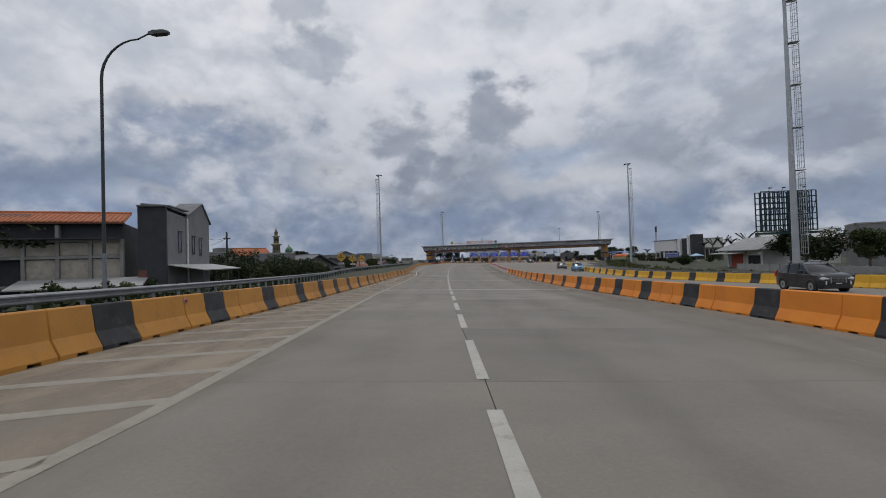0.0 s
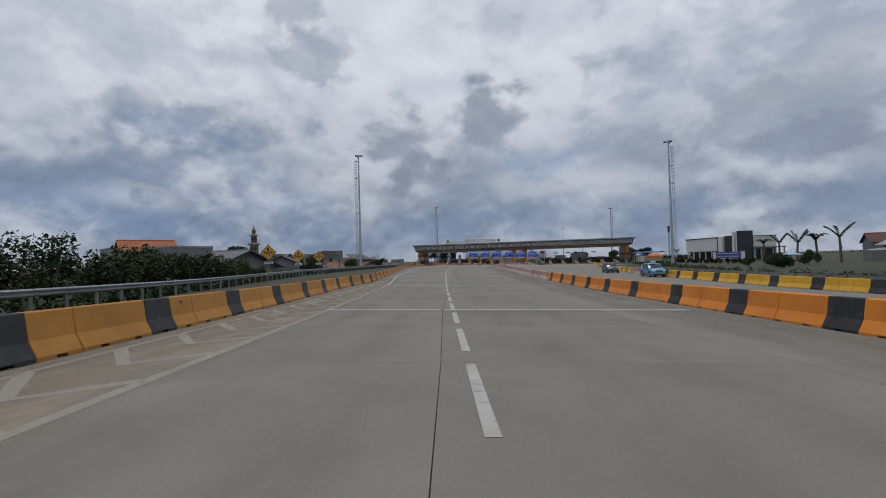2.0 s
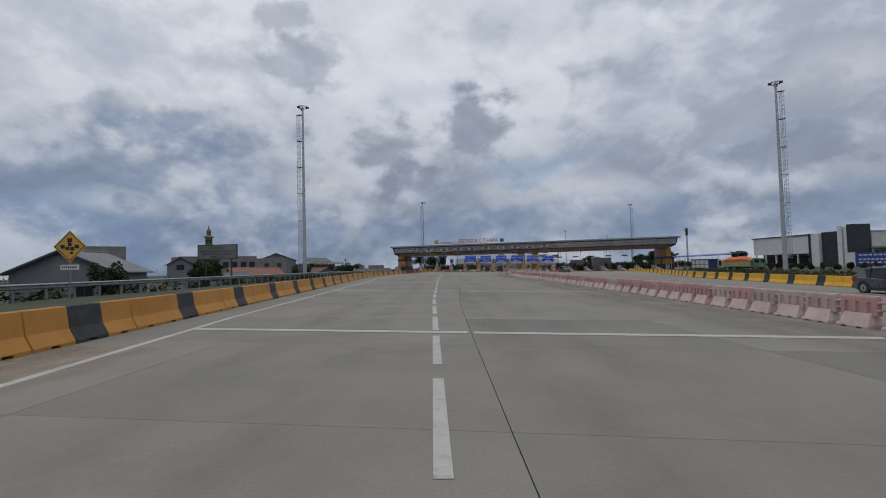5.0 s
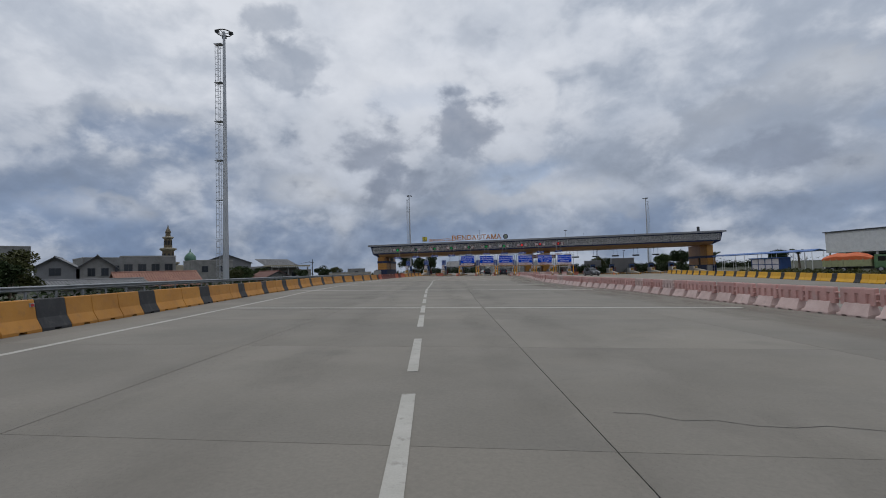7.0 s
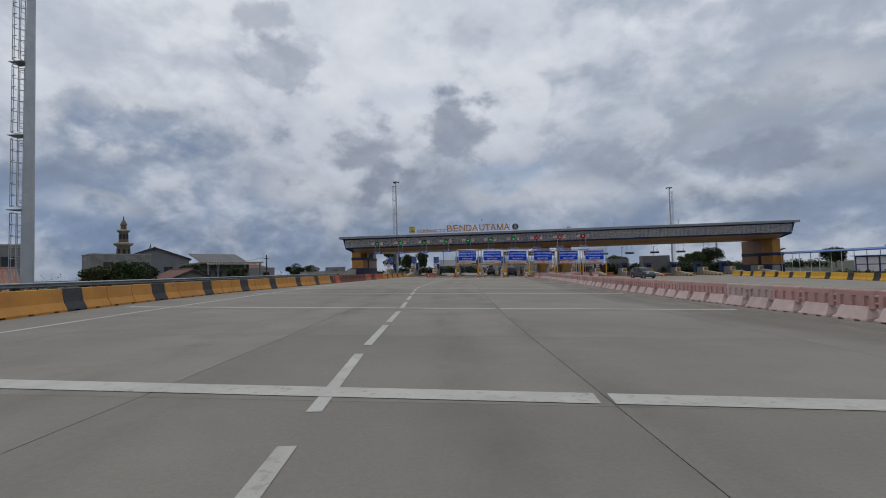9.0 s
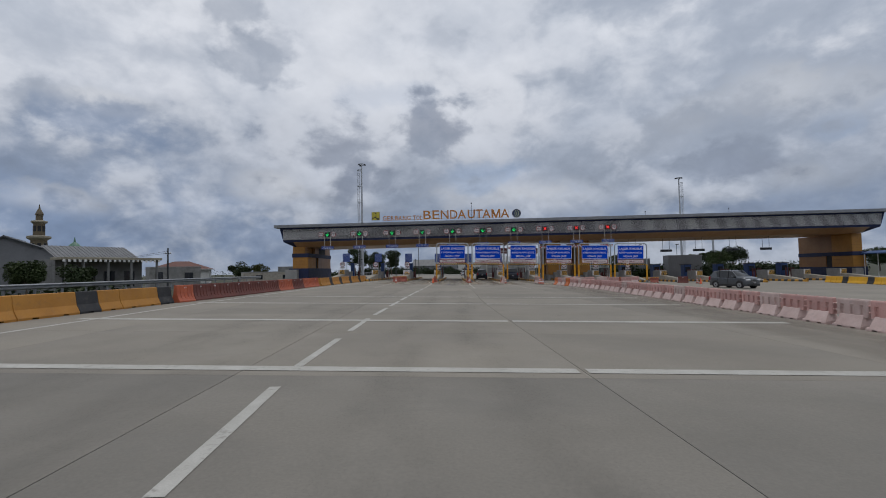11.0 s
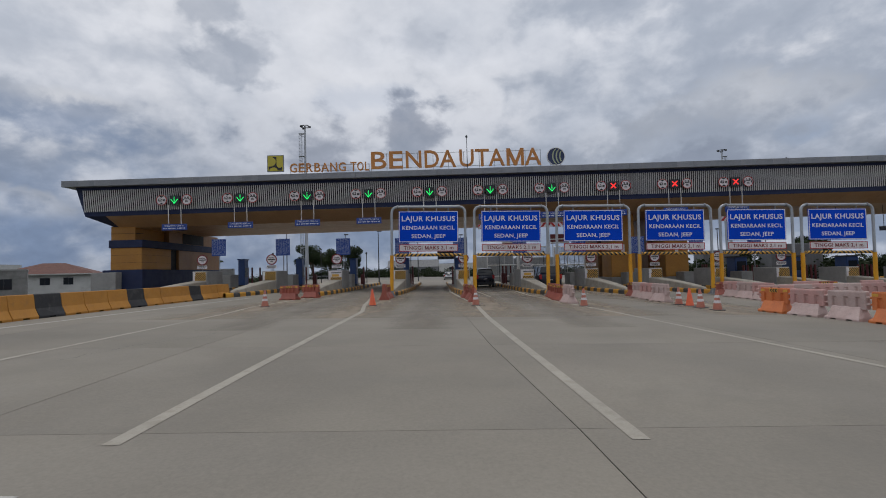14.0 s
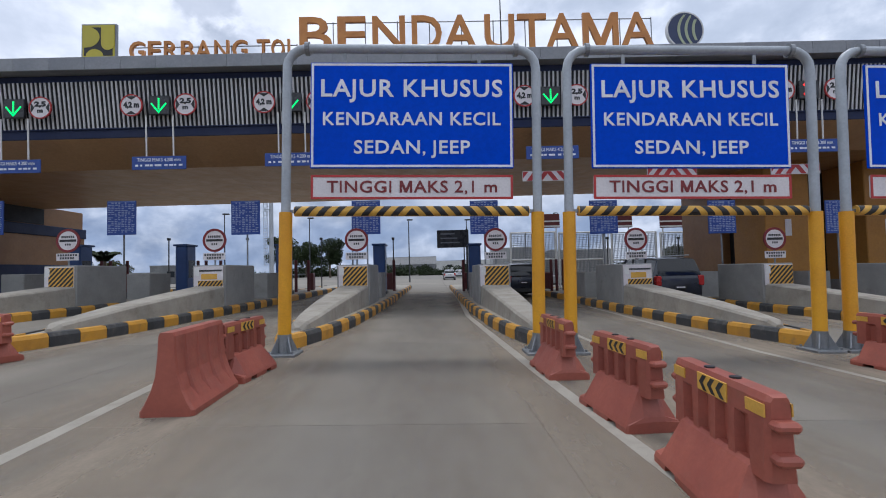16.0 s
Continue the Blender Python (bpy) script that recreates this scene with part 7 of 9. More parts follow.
def grey_house():
    """The tall plastered house: its long wall runs from (-8.4, -197.6) to (-12.4, -186.2)."""
    ax, ay, bx, by = -8.4, -197.6, -12.45, -186.2
    L = math.hypot(bx - ax, by - ay)
    turn = math.degrees(math.atan2(by - ay, bx - ax))
    t = thing("house", "tall grey plastered house with dark end wall and gable", "house", "houses beside the toll road", pose(ax, ay, -1.1, 0, 0, turn))
    d = 2.1
    prof = [(0, 0), (L, 0), (L, 8.6), (L - 2.4, 10.25), (L - 7.2, 8.5), (0, 8.75)]
    bm = bmesh.new()
    loft(bm, [[(x, yy, z) for x, z in prof] for yy in (0, d)])
    part("wall", bm, M_PLASTER, t)
    # End wall drawn far darker than the long wall.
    part("end_wall", add_box(bmesh.new(), -0.25, -0.01, -0.1, d + 0.1, 0, 9.05), M_WALLDK, t, "almost black end wall")
    for x, z0, z1 in ((3.2, 5.0, 6.9), (6.9, 4.9, 6.6), (9.0, 4.8, 6.5)):
        window(t, x, z0, 0.6, z1 - z0, 0.0, False, True)
    part("downpipe", add_tube(bmesh.new(), [(4.9, -0.14, 0.2), (4.9, -0.14, 8.4)], 0.09, 8), M_WHITE, t, "white drain pipe")
    bm = bmesh.new()
    for a, b in (((-0.5, 9.0), (L - 7.0, 8.75)), ((L - 7.3, 8.5), (L - 2.4, 10.35)), ((L - 2.4, 10.35), (L + 0.5, 8.35))):
        loft(bm, [[(p[0], yy, p[1]), (p[0], yy, p[1] + 0.14), (q[0], yy, q[1] + 0.14), (q[0], yy, q[1])] for p, q in ((a, b),) for yy in (-0.12, d + 0.1)])
    part("roof", bm, M_SHEET, t)
    me = mesh_of(add_tube(bmesh.new(), [(0, -0.3, 9.1), (0, d, 9.3)], 0.09, 5), "roof_roll", M_SHEET)
    for i in range(12):
        share("roof_roll", me, t, pose(0.2 + i * 0.42, 0, 0))
    bm = bmesh.new()
    loft(bm, [[(x, -3.2, 3.2), (x, 0.0, 3.75), (x, 0.0, 3.84), (x, -3.2, 3.29)] for x in (0.2, L + 0.8)])
    canopy = part("canopy", bm, M_SHEETPALE, t, "pale sheet metal canopy")
    for x in (0.4, 4.0, 8.0, L + 0.5):
        part("canopy_post", add_tube(bmesh.new(), [(x, -3.0, 0.0), (x, -3.0, 3.2)], 0.06, 6), M_DARKGREY, canopy)
    part("red_gate", add_box(bmesh.new(), -0.30, -0.26, 1.5, 2.2, 2.2, 3.4), M_TILEBR, t, "rusty brown gate")
    part("water_tank", add_tube(bmesh.new(), [(L + 0.6, 0.8, 7.8), (L + 0.6, 0.8, 8.5)], 0.4, 10), M_CONC, t)


grey_house()


def frame_building():
    """The unfinished block beside it: concrete frame, grey infill, long orange tile roof; it ends at (-11.7, -198.9)."""
    W, d = 18.0, 8.0
    a = radians(34.0)
    t = thing("house", "unfinished grey block building with a long orange tiled roof", "house", "houses beside the toll road",
              pose(-11.7 - W * math.cos(a), -198.9 - W * math.sin(a), -1.1, 0, 0, 34.0))
    # Back of the open frame: the bays' shade is put into its near-black colour.
    part("wall", add_box(bmesh.new(), 0, W, 0.5, d, 0, 7.66), M_WALLDK, t)
    part("eave_soffit", add_box(bmesh.new(), -0.3, W + 0.2, -0.3, 0.5, 7.5, 7.62), M_TILEBR, t)
    bay = W / 8
    for z, h in ((2.2, 0.22), (4.55, 0.26), (5.95, 0.22)):
        part("concrete_beam", add_box(bmesh.new(), 0.13, W - 0.13, -0.12, 0.5, z, z + h, 0.015), M_BLOCK, t)
    for i in range(9):
        x = i * bay
        part("column", add_box(bmesh.new(), x - 0.13, x + 0.13, -0.15, 0.5, 0, 6.2 if i % 3 else 7.4, 0.015), M_BLOCK, t)
    rnd = random.Random(3)
    for z, hh, odds in ((2.5, (1.5, 1.9, 2.0), 0.8), (4.83, (1.08, 1.1, 0.95), 1.0)):
        for i in range(8):
            if rnd.random() < odds:
                x0, x1 = i * bay + 0.15, (i + 1) * bay - 0.15
                part("infill_panel", add_box(bmesh.new(), x0, x1, 0.1, 0.45, z, z + rnd.choice(hh), 0.01), M_BLOCK if i < 3 else M_CONCPALE, t)
    part("ledge", add_box(bmesh.new(), -0.3, W, -0.9, 0.5, 6.17, 6.3), M_WALLDK, t)
    tiled_slope(t, -0.4, W + 0.3, -0.35, 7.6, 3.0, 8.62, M_TILE, "roof", 0.36)
    part("ridge_cap", add_tube(bmesh.new(), [(-0.4, 3.0, 8.74), (W + 0.3, 3.0, 8.74)], 0.14, 7), M_TILE, t)
    bm = bmesh.new()
    loft(bm, [[(x, 1.1, 8.1), (x, 1.9, 8.5), (x, 2.0, 8.3)] for x in (9.2, 11.2)])
    part("roof_hatch", bm, M_TILEBR, t, "small raised hatch of darker tile")
    part("teal_fence", add_box(bmesh.new(), 1.0, 10.5, -3.0, -2.9, 0, 2.3), M_TEAL, t, "teal sheet fence")
    bm = bmesh.new()
    loft(bm, [[(x, -3.4, 2.1), (x, -0.15, 2.75), (x, -0.15, 2.85), (x, -3.4, 2.2)] for x in (11.0, W + 2.0)])
    part("lean_to", bm, M_SHEETPALE, t, "low sheet metal lean-to")
    bm = bmesh.new()
    for k in range(60):
        x = rnd.uniform(0.5, 13.0)
        leaf_cloud(bm, (x, -0.5, rnd.choice((6.3, 5.9, 7.0))), 0.7, 0.5, 0.45, 14, 0.17, rnd, 0.1)
    part("creepers", bm, M_LEAFDK, t, "dark creepers hanging from the ledge")
    bm = bmesh.new()
    for x in (4.0, 8.5):
        add_tube(bm, [(x, -0.4, 3.2), (x + 2.4, -0.4, 6.0)], 0.05, 6)
    part("props", bm, M_STEEL, t)


frame_building()


def utility_pole(x, y, top, label="dark timber utility pole with cross arm and wires"):
    z = terrain(x, y)
    t = thing("utility_pole", label, "utility pole", "utility poles", pose(x, y, z))
    h = top - z
    part("pole", add_tube(bmesh.new(), [(0, 0, -0.5), (0, 0, h)], [0.16, 0.11], 8), M_DARKGREY, t)
    part("cross_arm", add_box(bmesh.new(), -0.5, 0.5, -0.05, 0.05, h - 0.9, h - 0.78), M_DARKGREY, t)
    bm = bmesh.new()
    for s in (-0.42, 0.42):
        add_tube(bm, [(s, 0, h - 0.78), (s, 0, h - 0.6)], 0.05, 6)
    part("insulators", bm, M_WHITE, t)
    return h


def wire(p, q, sag, label="sagging black cable between pole and house"):
    bm = bmesh.new()
    p, q = Vector(p), Vector(q)
    add_tube(bm, [p.lerp(q, i / 12) - Vector((0, 0, sag * 4 * (i / 12) * (1 - i / 12))) for i in range(13)], 0.022, 4)
    lone("cable", bm, M_STRIPEB, label, "cable", "overhead cables")


utility_pole(-14.7, -179.6, 6.8)
wire((-14.7, -179.6, 6.2), (-12.4, -186.4, 5.6), 0.25)
wire((-14.7, -179.6, 6.0), (-60.0, -140.0, 6.0), 1.2)
utility_pole(-44.2, 5.0, 5.9)
wire((-44.2, 5.0, 5.5), (-58.0, -12.0, 2.8), 0.6)
wire((-44.2, 5.0, 5.2), (-70.0, 12.0, 4.8), 0.6)

# houses on the near side, from the ramp to the gate
gable_house(-20.5, -183.0, 75, 7, 6, 3.4, 4.6, M_PLASTER, M_TILE, "small grey house with an orange tiled roof", [(0, 1.4, 1.0, 1.2)], "x")
M_BROWNWALL = mat("red_brown_wall", (0.055, 0.030, 0.028), (0.042, 0.024, 0.022), 0.85, big=0.6, fine=12, grime=(0.09, 0.06, 0.05), grime_scale=0.8)
flat_house(-24.6, -173.4, 50, 4.4, 6, 6.0, M_BROWNWALL, "tall narrow house with dark red-brown walls", [(1.0, 3.4, 0.8, 1.2)])
gable_house(-33.8, -142.1, 50, 6.4, 6, 4.6, 6.0, M_WEATHERED, M_TILE, "pale house under an orange-red tiled roof", [(-1.4, 2.6, 1.0, 1.1), (1.4, 2.6, 1.0, 1.1)], "x")
flat_house(-25.2, -144.9, 70, 5.6, 6, 4.6, M_PLASTER, "flat-roofed grey house behind the bushes", [(-2, 1.6, 1.2, 1.2), (2, 1.6, 1.2, 1.2)])
gable_house(-21.0, -138.9, 72, 11.2, 10, 1.95, 4.2, M_PLASTER, M_SHEET, "wide shed with a dark sheet metal roof", [(-3.4, -0.2, 1.8, 1.3), (-0.6, -0.2, 1.4, 1.3), (2.6, -0.2, 1.6, 1.2)], "y", over=0.9, category="shed", name="shed")
gable_house(-33.0, -126.0, 72, 9, 9, 1.8, 3.6, M_BLOCK, M_TILEPINK, "block house under a faded clay roof", [(1.5, 0.2, 1.2, 1.0)], "x")
gable_house(-26.2, -118.8, 22, 7.4, 8, 2.0, 3.75, M_PLASTER, M_SHEET, "grey gable house with weathered sheet roof", [(1.6, -0.1, 1.2, 1.0)], "y")
flat_house(-55.0, -118.0, 60, 12, 8, 6.0, M_WEATHERED, "pale two-storey house with dark windows", [(-3, 3.4, 1.6, 1.4), (1, 3.4, 1.6, 1.4), (4, 3.4, 1.2, 1.4)])
flat_house(-122.0, -15.5, 50, 16, 10, 11.4, M_WEATHERED, "large pale block standing far off", [(-4, 7, 2, 1.6), (2, 7, 2, 1.6)])
gable_house(-62.5, -55.5, 38, 5.2, 7, 3.9, 5.5, M_PLASTER, M_SHEET, "narrow grey house with a sheet metal gable roof", [(0, 2.6, 1.4, 1.1)], "y")
gable_house(-58.4, -52.0, 40, 4.6, 7, 4.0, 5.7, M_WEATHERED, M_SHEET, "pale gable house wedged between its neighbours", [(-0.8, 2.4, 0.9, 1.2), (1.0, 2.4, 0.9, 1.2)], "y")
flat_house(-53.6, -46.5, 42, 8.2, 7, 5.5, M_WEATHERED, "pale two-storey house with rows of windows", [(-3.0, 2.9, 1.1, 1.3), (-1.0, 2.9, 1.1, 1.3), (1.0, 2.9, 1.1, 1.3), (3.0, 2.9, 1.1, 1.3), (-2.2, 0.4, 1.4, 1.3), (1.6, 0.4, 1.4, 1.3)])
flat_house(-73.5, -31.0, 55, 11, 9, 6.3, M_WEATHERED, "white two-storey house with flat grey roof", [(-3.4, 3.2, 1.4, 1.5), (0, 3.2, 1.4, 1.5), (3.4, 3.2, 1.4, 1.5), (-3, 0.2, 1.6, 1.5), (2.6, 0.2, 1.6, 1.5)])
gable_house(-40.0, -61.0, 52, 10, 7, 0.7, 2.5, M_WEATHERED, M_TILEPINK, "low white house under a faded brown tiled roof", [], "x")
gable_house(-41.0, -70.0, 60, 10, 6, 0.7, 1.6, M_BLOCK, M_SHEET, "low shed with a grey sheet metal roof", [], "x", category="shed", name="shed")
gable_house(-69.5, 4.0, 34, 13.4, 14, 5.7, 8.2, M_PLASTER, M_SHEET, "wide grey house with a blue-grey gable roof", [(-3, 2.6, 1.6, 1.2), (2.6, 2.6, 1.6, 1.2)], "y")
flat_house(-60.0, -17.0, 52, 9, 7, 5.6, M_BLOCK, "unplastered grey house behind the gable roof", [(-2, 3.0, 1.3, 1.3), (2, 3.0, 1.3, 1.3)])
gable_house(-36.0, -34.0, 58, 7, 6, 0.9, 2.4, M_BLOCK, M_TILEBR, "low house under a dark brown gable roof", [], "y")


def mosque_annex():
    t = thing("house", "cream hall with grey roof and scalloped white porch", "house", "houses beside the toll road", pose(-48.5, -2.0, -1.0, 0, 0, 62))
    part("wall", add_box(bmesh.new(), -5, 6, 2.6, 11, 0, 5.2), M_WEATHERED, t)
    tiled_slope(t, -5.2, 5.4, 2.2, 5.3, 6.6, 7.1, M_SHEET, "roof", 0.5)
    part("porch_slab", add_box(bmesh.new(), -5.6, 7.2, -0.8, 2.6, 5.0, 5.35, 0.03), M_CREAM, t)
    for i in range(21):
        part("scallop", add_box(bmesh.new(), -5.5 + i * 0.6, -5.2 + i * 0.6, -0.85, -0.78, 4.7, 5.02, 0.02), M_WHITE, t)
    for x in (-5, -3, 0, 3, 6.6):
        part("column", add_tube(bmesh.new(), [(x, -0.4, 0), (x, -0.4, 5.0)], 0.17, 10), M_WEATHERED, t)
    part("railing", add_box(bmesh.new(), -5, 6.6, -0.45, -0.38, 1.6, 1.75), M_WEATHERED, t)
    for x in (-3.5, -1.0, 1.5, 4.2):
        window(t, x, 1.2, 1.3, 2.2, 2.58)


mosque_annex()
hip_house(-83.0, 72.0, 25, 16, 12, 3.4, 6.0, M_RENDERW, M_TILEBR, "white house under a hipped brown tiled roof", [(-4, 1.2, 1.6, 1.4), (0, 1.2, 1.6, 1.4), (4, 1.2, 1.6, 1.4)])
flat_house(-62.0, 36.0, 40, 10, 7, 3.4, M_BLOCK, "grey flat-roofed house with dark doorway", [(-3, 0.8, 1.0, 1.6), (2.6, 0.8, 1.6, 1.4)])
flat_house(-50.0, 62.0, 30, 16, 7, 2.0, M_CONCPALE, "low pale outbuilding behind the pier", [(-4, 0.2, 1.6, 1.0), (3, 0.2, 1.6, 1.0)])
flat_house(-58.0, 96.0, 20, 8, 6, 3.8, M_WEATHERED, "small white block house among trees", [(0, 1.4, 1.4, 1.2)])


def minaret():
    t = thing("minaret", "cream and tan tiered minaret rising over the houses", "minaret", m=pose(-178.5, 128.0, -1.0) @ Matrix.Diagonal((1.3, 1.3, 0.94, 1)))
    part("base", add_box(bmesh.new(), -4.4, 4.4, -4.4, 4.4, 0, 11.5, 0.3), M_CREAM, t)
    n = 8
    ring = lambda r, z: [(r * math.cos(2 * math.pi * (k + 0.5) / n), r * math.sin(2 * math.pi * (k + 0.5) / n), z) for k in range(n)]

    def tier(name, rows, material):
        bm = bmesh.new()
        loft(bm, [ring(r, z) for r, z in rows])
        return part(name, bm, material, t)

    tier("lower_gallery", ((3.6, 11.5), (4.6, 12.4), (4.6, 13.2), (3.2, 13.6)), M_CREAM)
    tier("middle_shaft", ((2.5, 13.6), (2.3, 20.0)), M_TANSTONE)
    tier("middle_gallery", ((2.3, 20.0), (3.4, 21.0), (3.4, 21.8), (2.0, 22.2)), M_CREAM)
    tier("upper_shaft", ((1.7, 22.2), (1.6, 27.5)), M_TANSTONE)
    tier("upper_gallery", ((1.6, 27.5), (2.3, 28.2), (2.3, 28.8), (1.1, 29.2)), M_CREAM)
    tier("lantern", ((1.0, 29.2), (1.0, 31.4), (1.25, 31.8), (0.9, 33.0), (0.3, 34.6), (0.08, 36.6)), M_TANSTONE)
    for z, r in ((16.0, 2.36), (24.0, 1.63)):
        for k in range(8):
            a = 2 * math.pi * k / 8
            # Flat plate for each opening; the dark inside is put into its colour.
            part("arch_opening", add_box(bmesh.new(), -0.45, 0.45, -0.05, 0.08, 0, 2.6, 0.0, pose(r * 0.93 * math.sin(a), -r * 0.93 * math.cos(a), z, 0, 0, math.degrees(a))), M_JOINTSHADE, t)


minaret()


def mosque_dome():
    t = thing("mosque", "white mosque hall with a pale green onion dome", "mosque", m=pose(-174.5, 142.0, -1.0))
    part("hall", add_box(bmesh.new(), -14, 14, -3, 12, 0, 10.0), M_RENDERW, t)
    n = 16
    bm = bmesh.new()
    loft(bm, [[(r * math.cos(2 * math.pi * k / n), r * math.sin(2 * math.pi * k / n), z) for k in range(n)] for r, z in ((2.4, 10), (2.4, 13), (3.0, 13.6), (3.3, 14.8), (2.9, 16.4), (1.7, 17.8), (0.5, 18.8), (0.1, 21.0))])
    part("dome", bm, M_DOMEGRN, t, "pale green dome", True)
    for x in (-10, -5, 5, 10):
        window(t, x, 4, 1.6, 3.0, -3.0)


mosque_dome()


def small_billboard():
    t = thing("billboard", "low greyed billboard lettered DILARANG on two steel legs", "billboard", m=pose(-24.9, -103.4, terrain(-24.4, -103.4), 0, 0, 8))
    part("board", add_box(bmesh.new(), 0.2, 4.6, 0, 0.15, 4.02, 5.58, 0.02), M_WEATHERED, t)
    for a, b, c, d in ((0.13, 4.67, 5.58, 5.66), (0.13, 4.67, 3.94, 4.02), (0.13, 0.2, 4.02, 5.58), (4.6, 4.67, 4.02, 5.58)):
        part("frame_bar", add_box(bmesh.new(), a, b, -0.03, 0.18, c, d), M_DARKGREY, t)
    for words, w, h, z in (("DILARANG", 1.75, 0.27, 5.28), ("MENAIKKAN DAN MENURUNKAN", 4.0, 0.2, 4.9), ("PENUMPANG DI DAERAH", 3.2, 0.2, 4.57), ("GERBANG TOL", 1.8, 0.2, 4.24)):
        lettering(words, w, h, 0.012, M_DARKGREY, t, pose(2.4, -0.012, z), "lettering", 0.008)
    for x in (0.9, 3.9):
        part("leg", add_tube(bmesh.new(), [(x, 0.26, 0), (x, 0.26, 5.4)], 0.1, 8), M_DARKGREY, t)


small_billboard()

# ---- the far side of the plaza ----


def steel_hoarding():
    zg = terrain(62, -154)
    t = thing("steel_hoarding", "bare dark green steel billboard lattice on a mast", "billboard", m=pose(64.4, -154.3, zg, 0, 0, 6))
    w, z0, z1 = 4.15, 5.2 - zg, 11.4 - zg
    bm = bmesh.new()
    for y in (0.0, 1.5):
        for i in range(13):
            x = -w + 2 * w * i / 12
            add_box(bm, x - 0.07, x + 0.07, y - 0.07, y + 0.07, z0, z1)
        for z in np.linspace(z0, z1, 8):
            add_box(bm, -w, w, y - 0.06, y + 0.06, z - 0.06, z + 0.06)
    part("lattice", bm, M_FRAMEGRN, t)
    bm = bmesh.new()
    for i in range(8):
        x, q = -w + 2 * w * i / 8, 2 * w / 8
        add_tube(bm, [(x, 0, z0 if i % 2 else z1), (x + q, 1.5, z1 if i % 2 else z0)], 0.055, 5)
        add_tube(bm, [(x, 0.0, z0 + (z1 - z0) * 0.4 * (i % 3) / 2), (x + q, 0.0, z0 + (z1 - z0) * (0.6 + 0.2 * (i % 3)))], 0.05, 5)
    part("bracing", bm, M_FRAMEGRN, t)
    part("catwalk", add_box(bmesh.new(), -w - 0.2, w + 0.2, -0.9, 1.6, z0 - 0.5, z0 - 0.2), M_FRAMEGRN, t)
    part("side_panel", add_box(bmesh.new(), 0.4, 2.4, 0.6, 0.7, z0, z1), M_FRAMEGRN, t)
    part("column", add_tube(bmesh.new(), [(0.9, 0.8, 0), (0.9, 0.8, z1)], 0.5, 14), M_FRAMEGRN, t, smooth=True)
    for x in (-3.0, -1.0, 2.0):
        part("lamp_arm", add_tube(bmesh.new(), [(x, 0, z1), (x - 0.8, -1.8, z1 + 0.35)], 0.03, 5), M_DARKGREY, t)
        part("lamp", add_box(bmesh.new(), x - 1.1, x - 0.6, -2.0, -1.75, z1 + 0.25, z1 + 0.4, 0.03), M_DARKGREY, t)


steel_hoarding()


def shop_house():
    t = thing("house", "low shop house with red shutter and pale sheet roof", "house", "houses beside the toll road", pose(62.2, -144.3, -0.8, 0, 0, -76))
    part("wall", add_box(bmesh.new(), -4.5, 4.5, 0, 7, 0, 3.3), M_RENDERW, t)
    part("shutter", add_box(bmesh.new(), -3.4, -0.4, -0.06, -0.004, 0.1, 2.5), M_DOORRED, t, "red roller shutter")
    bm = bmesh.new()
    for i in range(9):
        add_box(bm, -3.4, -0.4, -0.075, -0.06, 0.2 + i * 0.26, 0.24 + i * 0.26)
    part("shutter_ribs", bm, M_DOORRED, t)
    for x in (-4.0, 0.1, 4.2):
        part("pillar", add_box(bmesh.new(), x - 0.22, x + 0.22, -0.25, 0.0, 0, 3.3, 0.02), M_RENDERW, t)
    # Flat near-black plate; the bay's dark inside is put into its colour.
    part("dark_bay", add_box(bmesh.new(), 0.8, 3.6, -0.03, -0.004, 0.1, 2.2), M_JOINTSHADE, t)
    tiled_slope(t, -5.4, 5.4, -1.8, 3.1, 4.2, 5.3, M_SHEETPALE, "roof", 0.5)
    part("awning", add_box(bmesh.new(), -5.6, 1.0, -2.6, -0.1, 2.75, 2.85, 0.0, pose(0, 0, 0, 5, 0, 0)), M_SHEETPALE, t)
    part("ac_unit", add_box(bmesh.new(), 3.7, 4.4, -0.45, -0.02, 2.3, 2.8, 0.03), M_WHITE, t)


shop_house()
gable_house(78.0, -132.0, -14, 12, 9, 4.4, 6.2, M_RENDERW, M_SHEETPALE, "pale warehouse shed behind the shop house", [(-3, 2, 1.5, 1.2)], "x", base=-0.8, category="shed", name="shed", ribs=0.6)
flat_house(100.0, -168.0, -22, 40, 16, 9.0, M_PLASTER, "long grey industrial hall with dark eaves", [(-14, 4, 3, 1.6), (-7, 4, 3, 1.6), (0, 4, 3, 1.6), (7, 4, 3, 1.6)], base=-0.8, name="warehouse", category="warehouse")
flat_house(84.0, -158.0, -22, 22, 8, 5.8, M_WEATHERED, "white low hall with a dark roof edge", [(-7, 2, 2.4, 1.4), (0, 2, 2.4, 1.4), (7, 2, 2.4, 1.4)], base=-0.8, name="warehouse", category="warehouse")
gable_house(99.0, -88.0, -20, 9, 7, 3.6, 5.4, M_PLASTER, M_TILEBR, "brown-roofed house behind the young palms", [(-2, 1.5, 1.2, 1.2), (2, 1.5, 1.2, 1.2)], "x", base=-0.8)
gable_house(118.0, -70.0, -20, 12, 8, 3.0, 4.6, M_WEATHERED, M_TILEPINK, "distant house with faded red roof", [(-3, 1.2, 1.2, 1.2), (3, 1.2, 1.2, 1.2)], "x", base=-0.8)


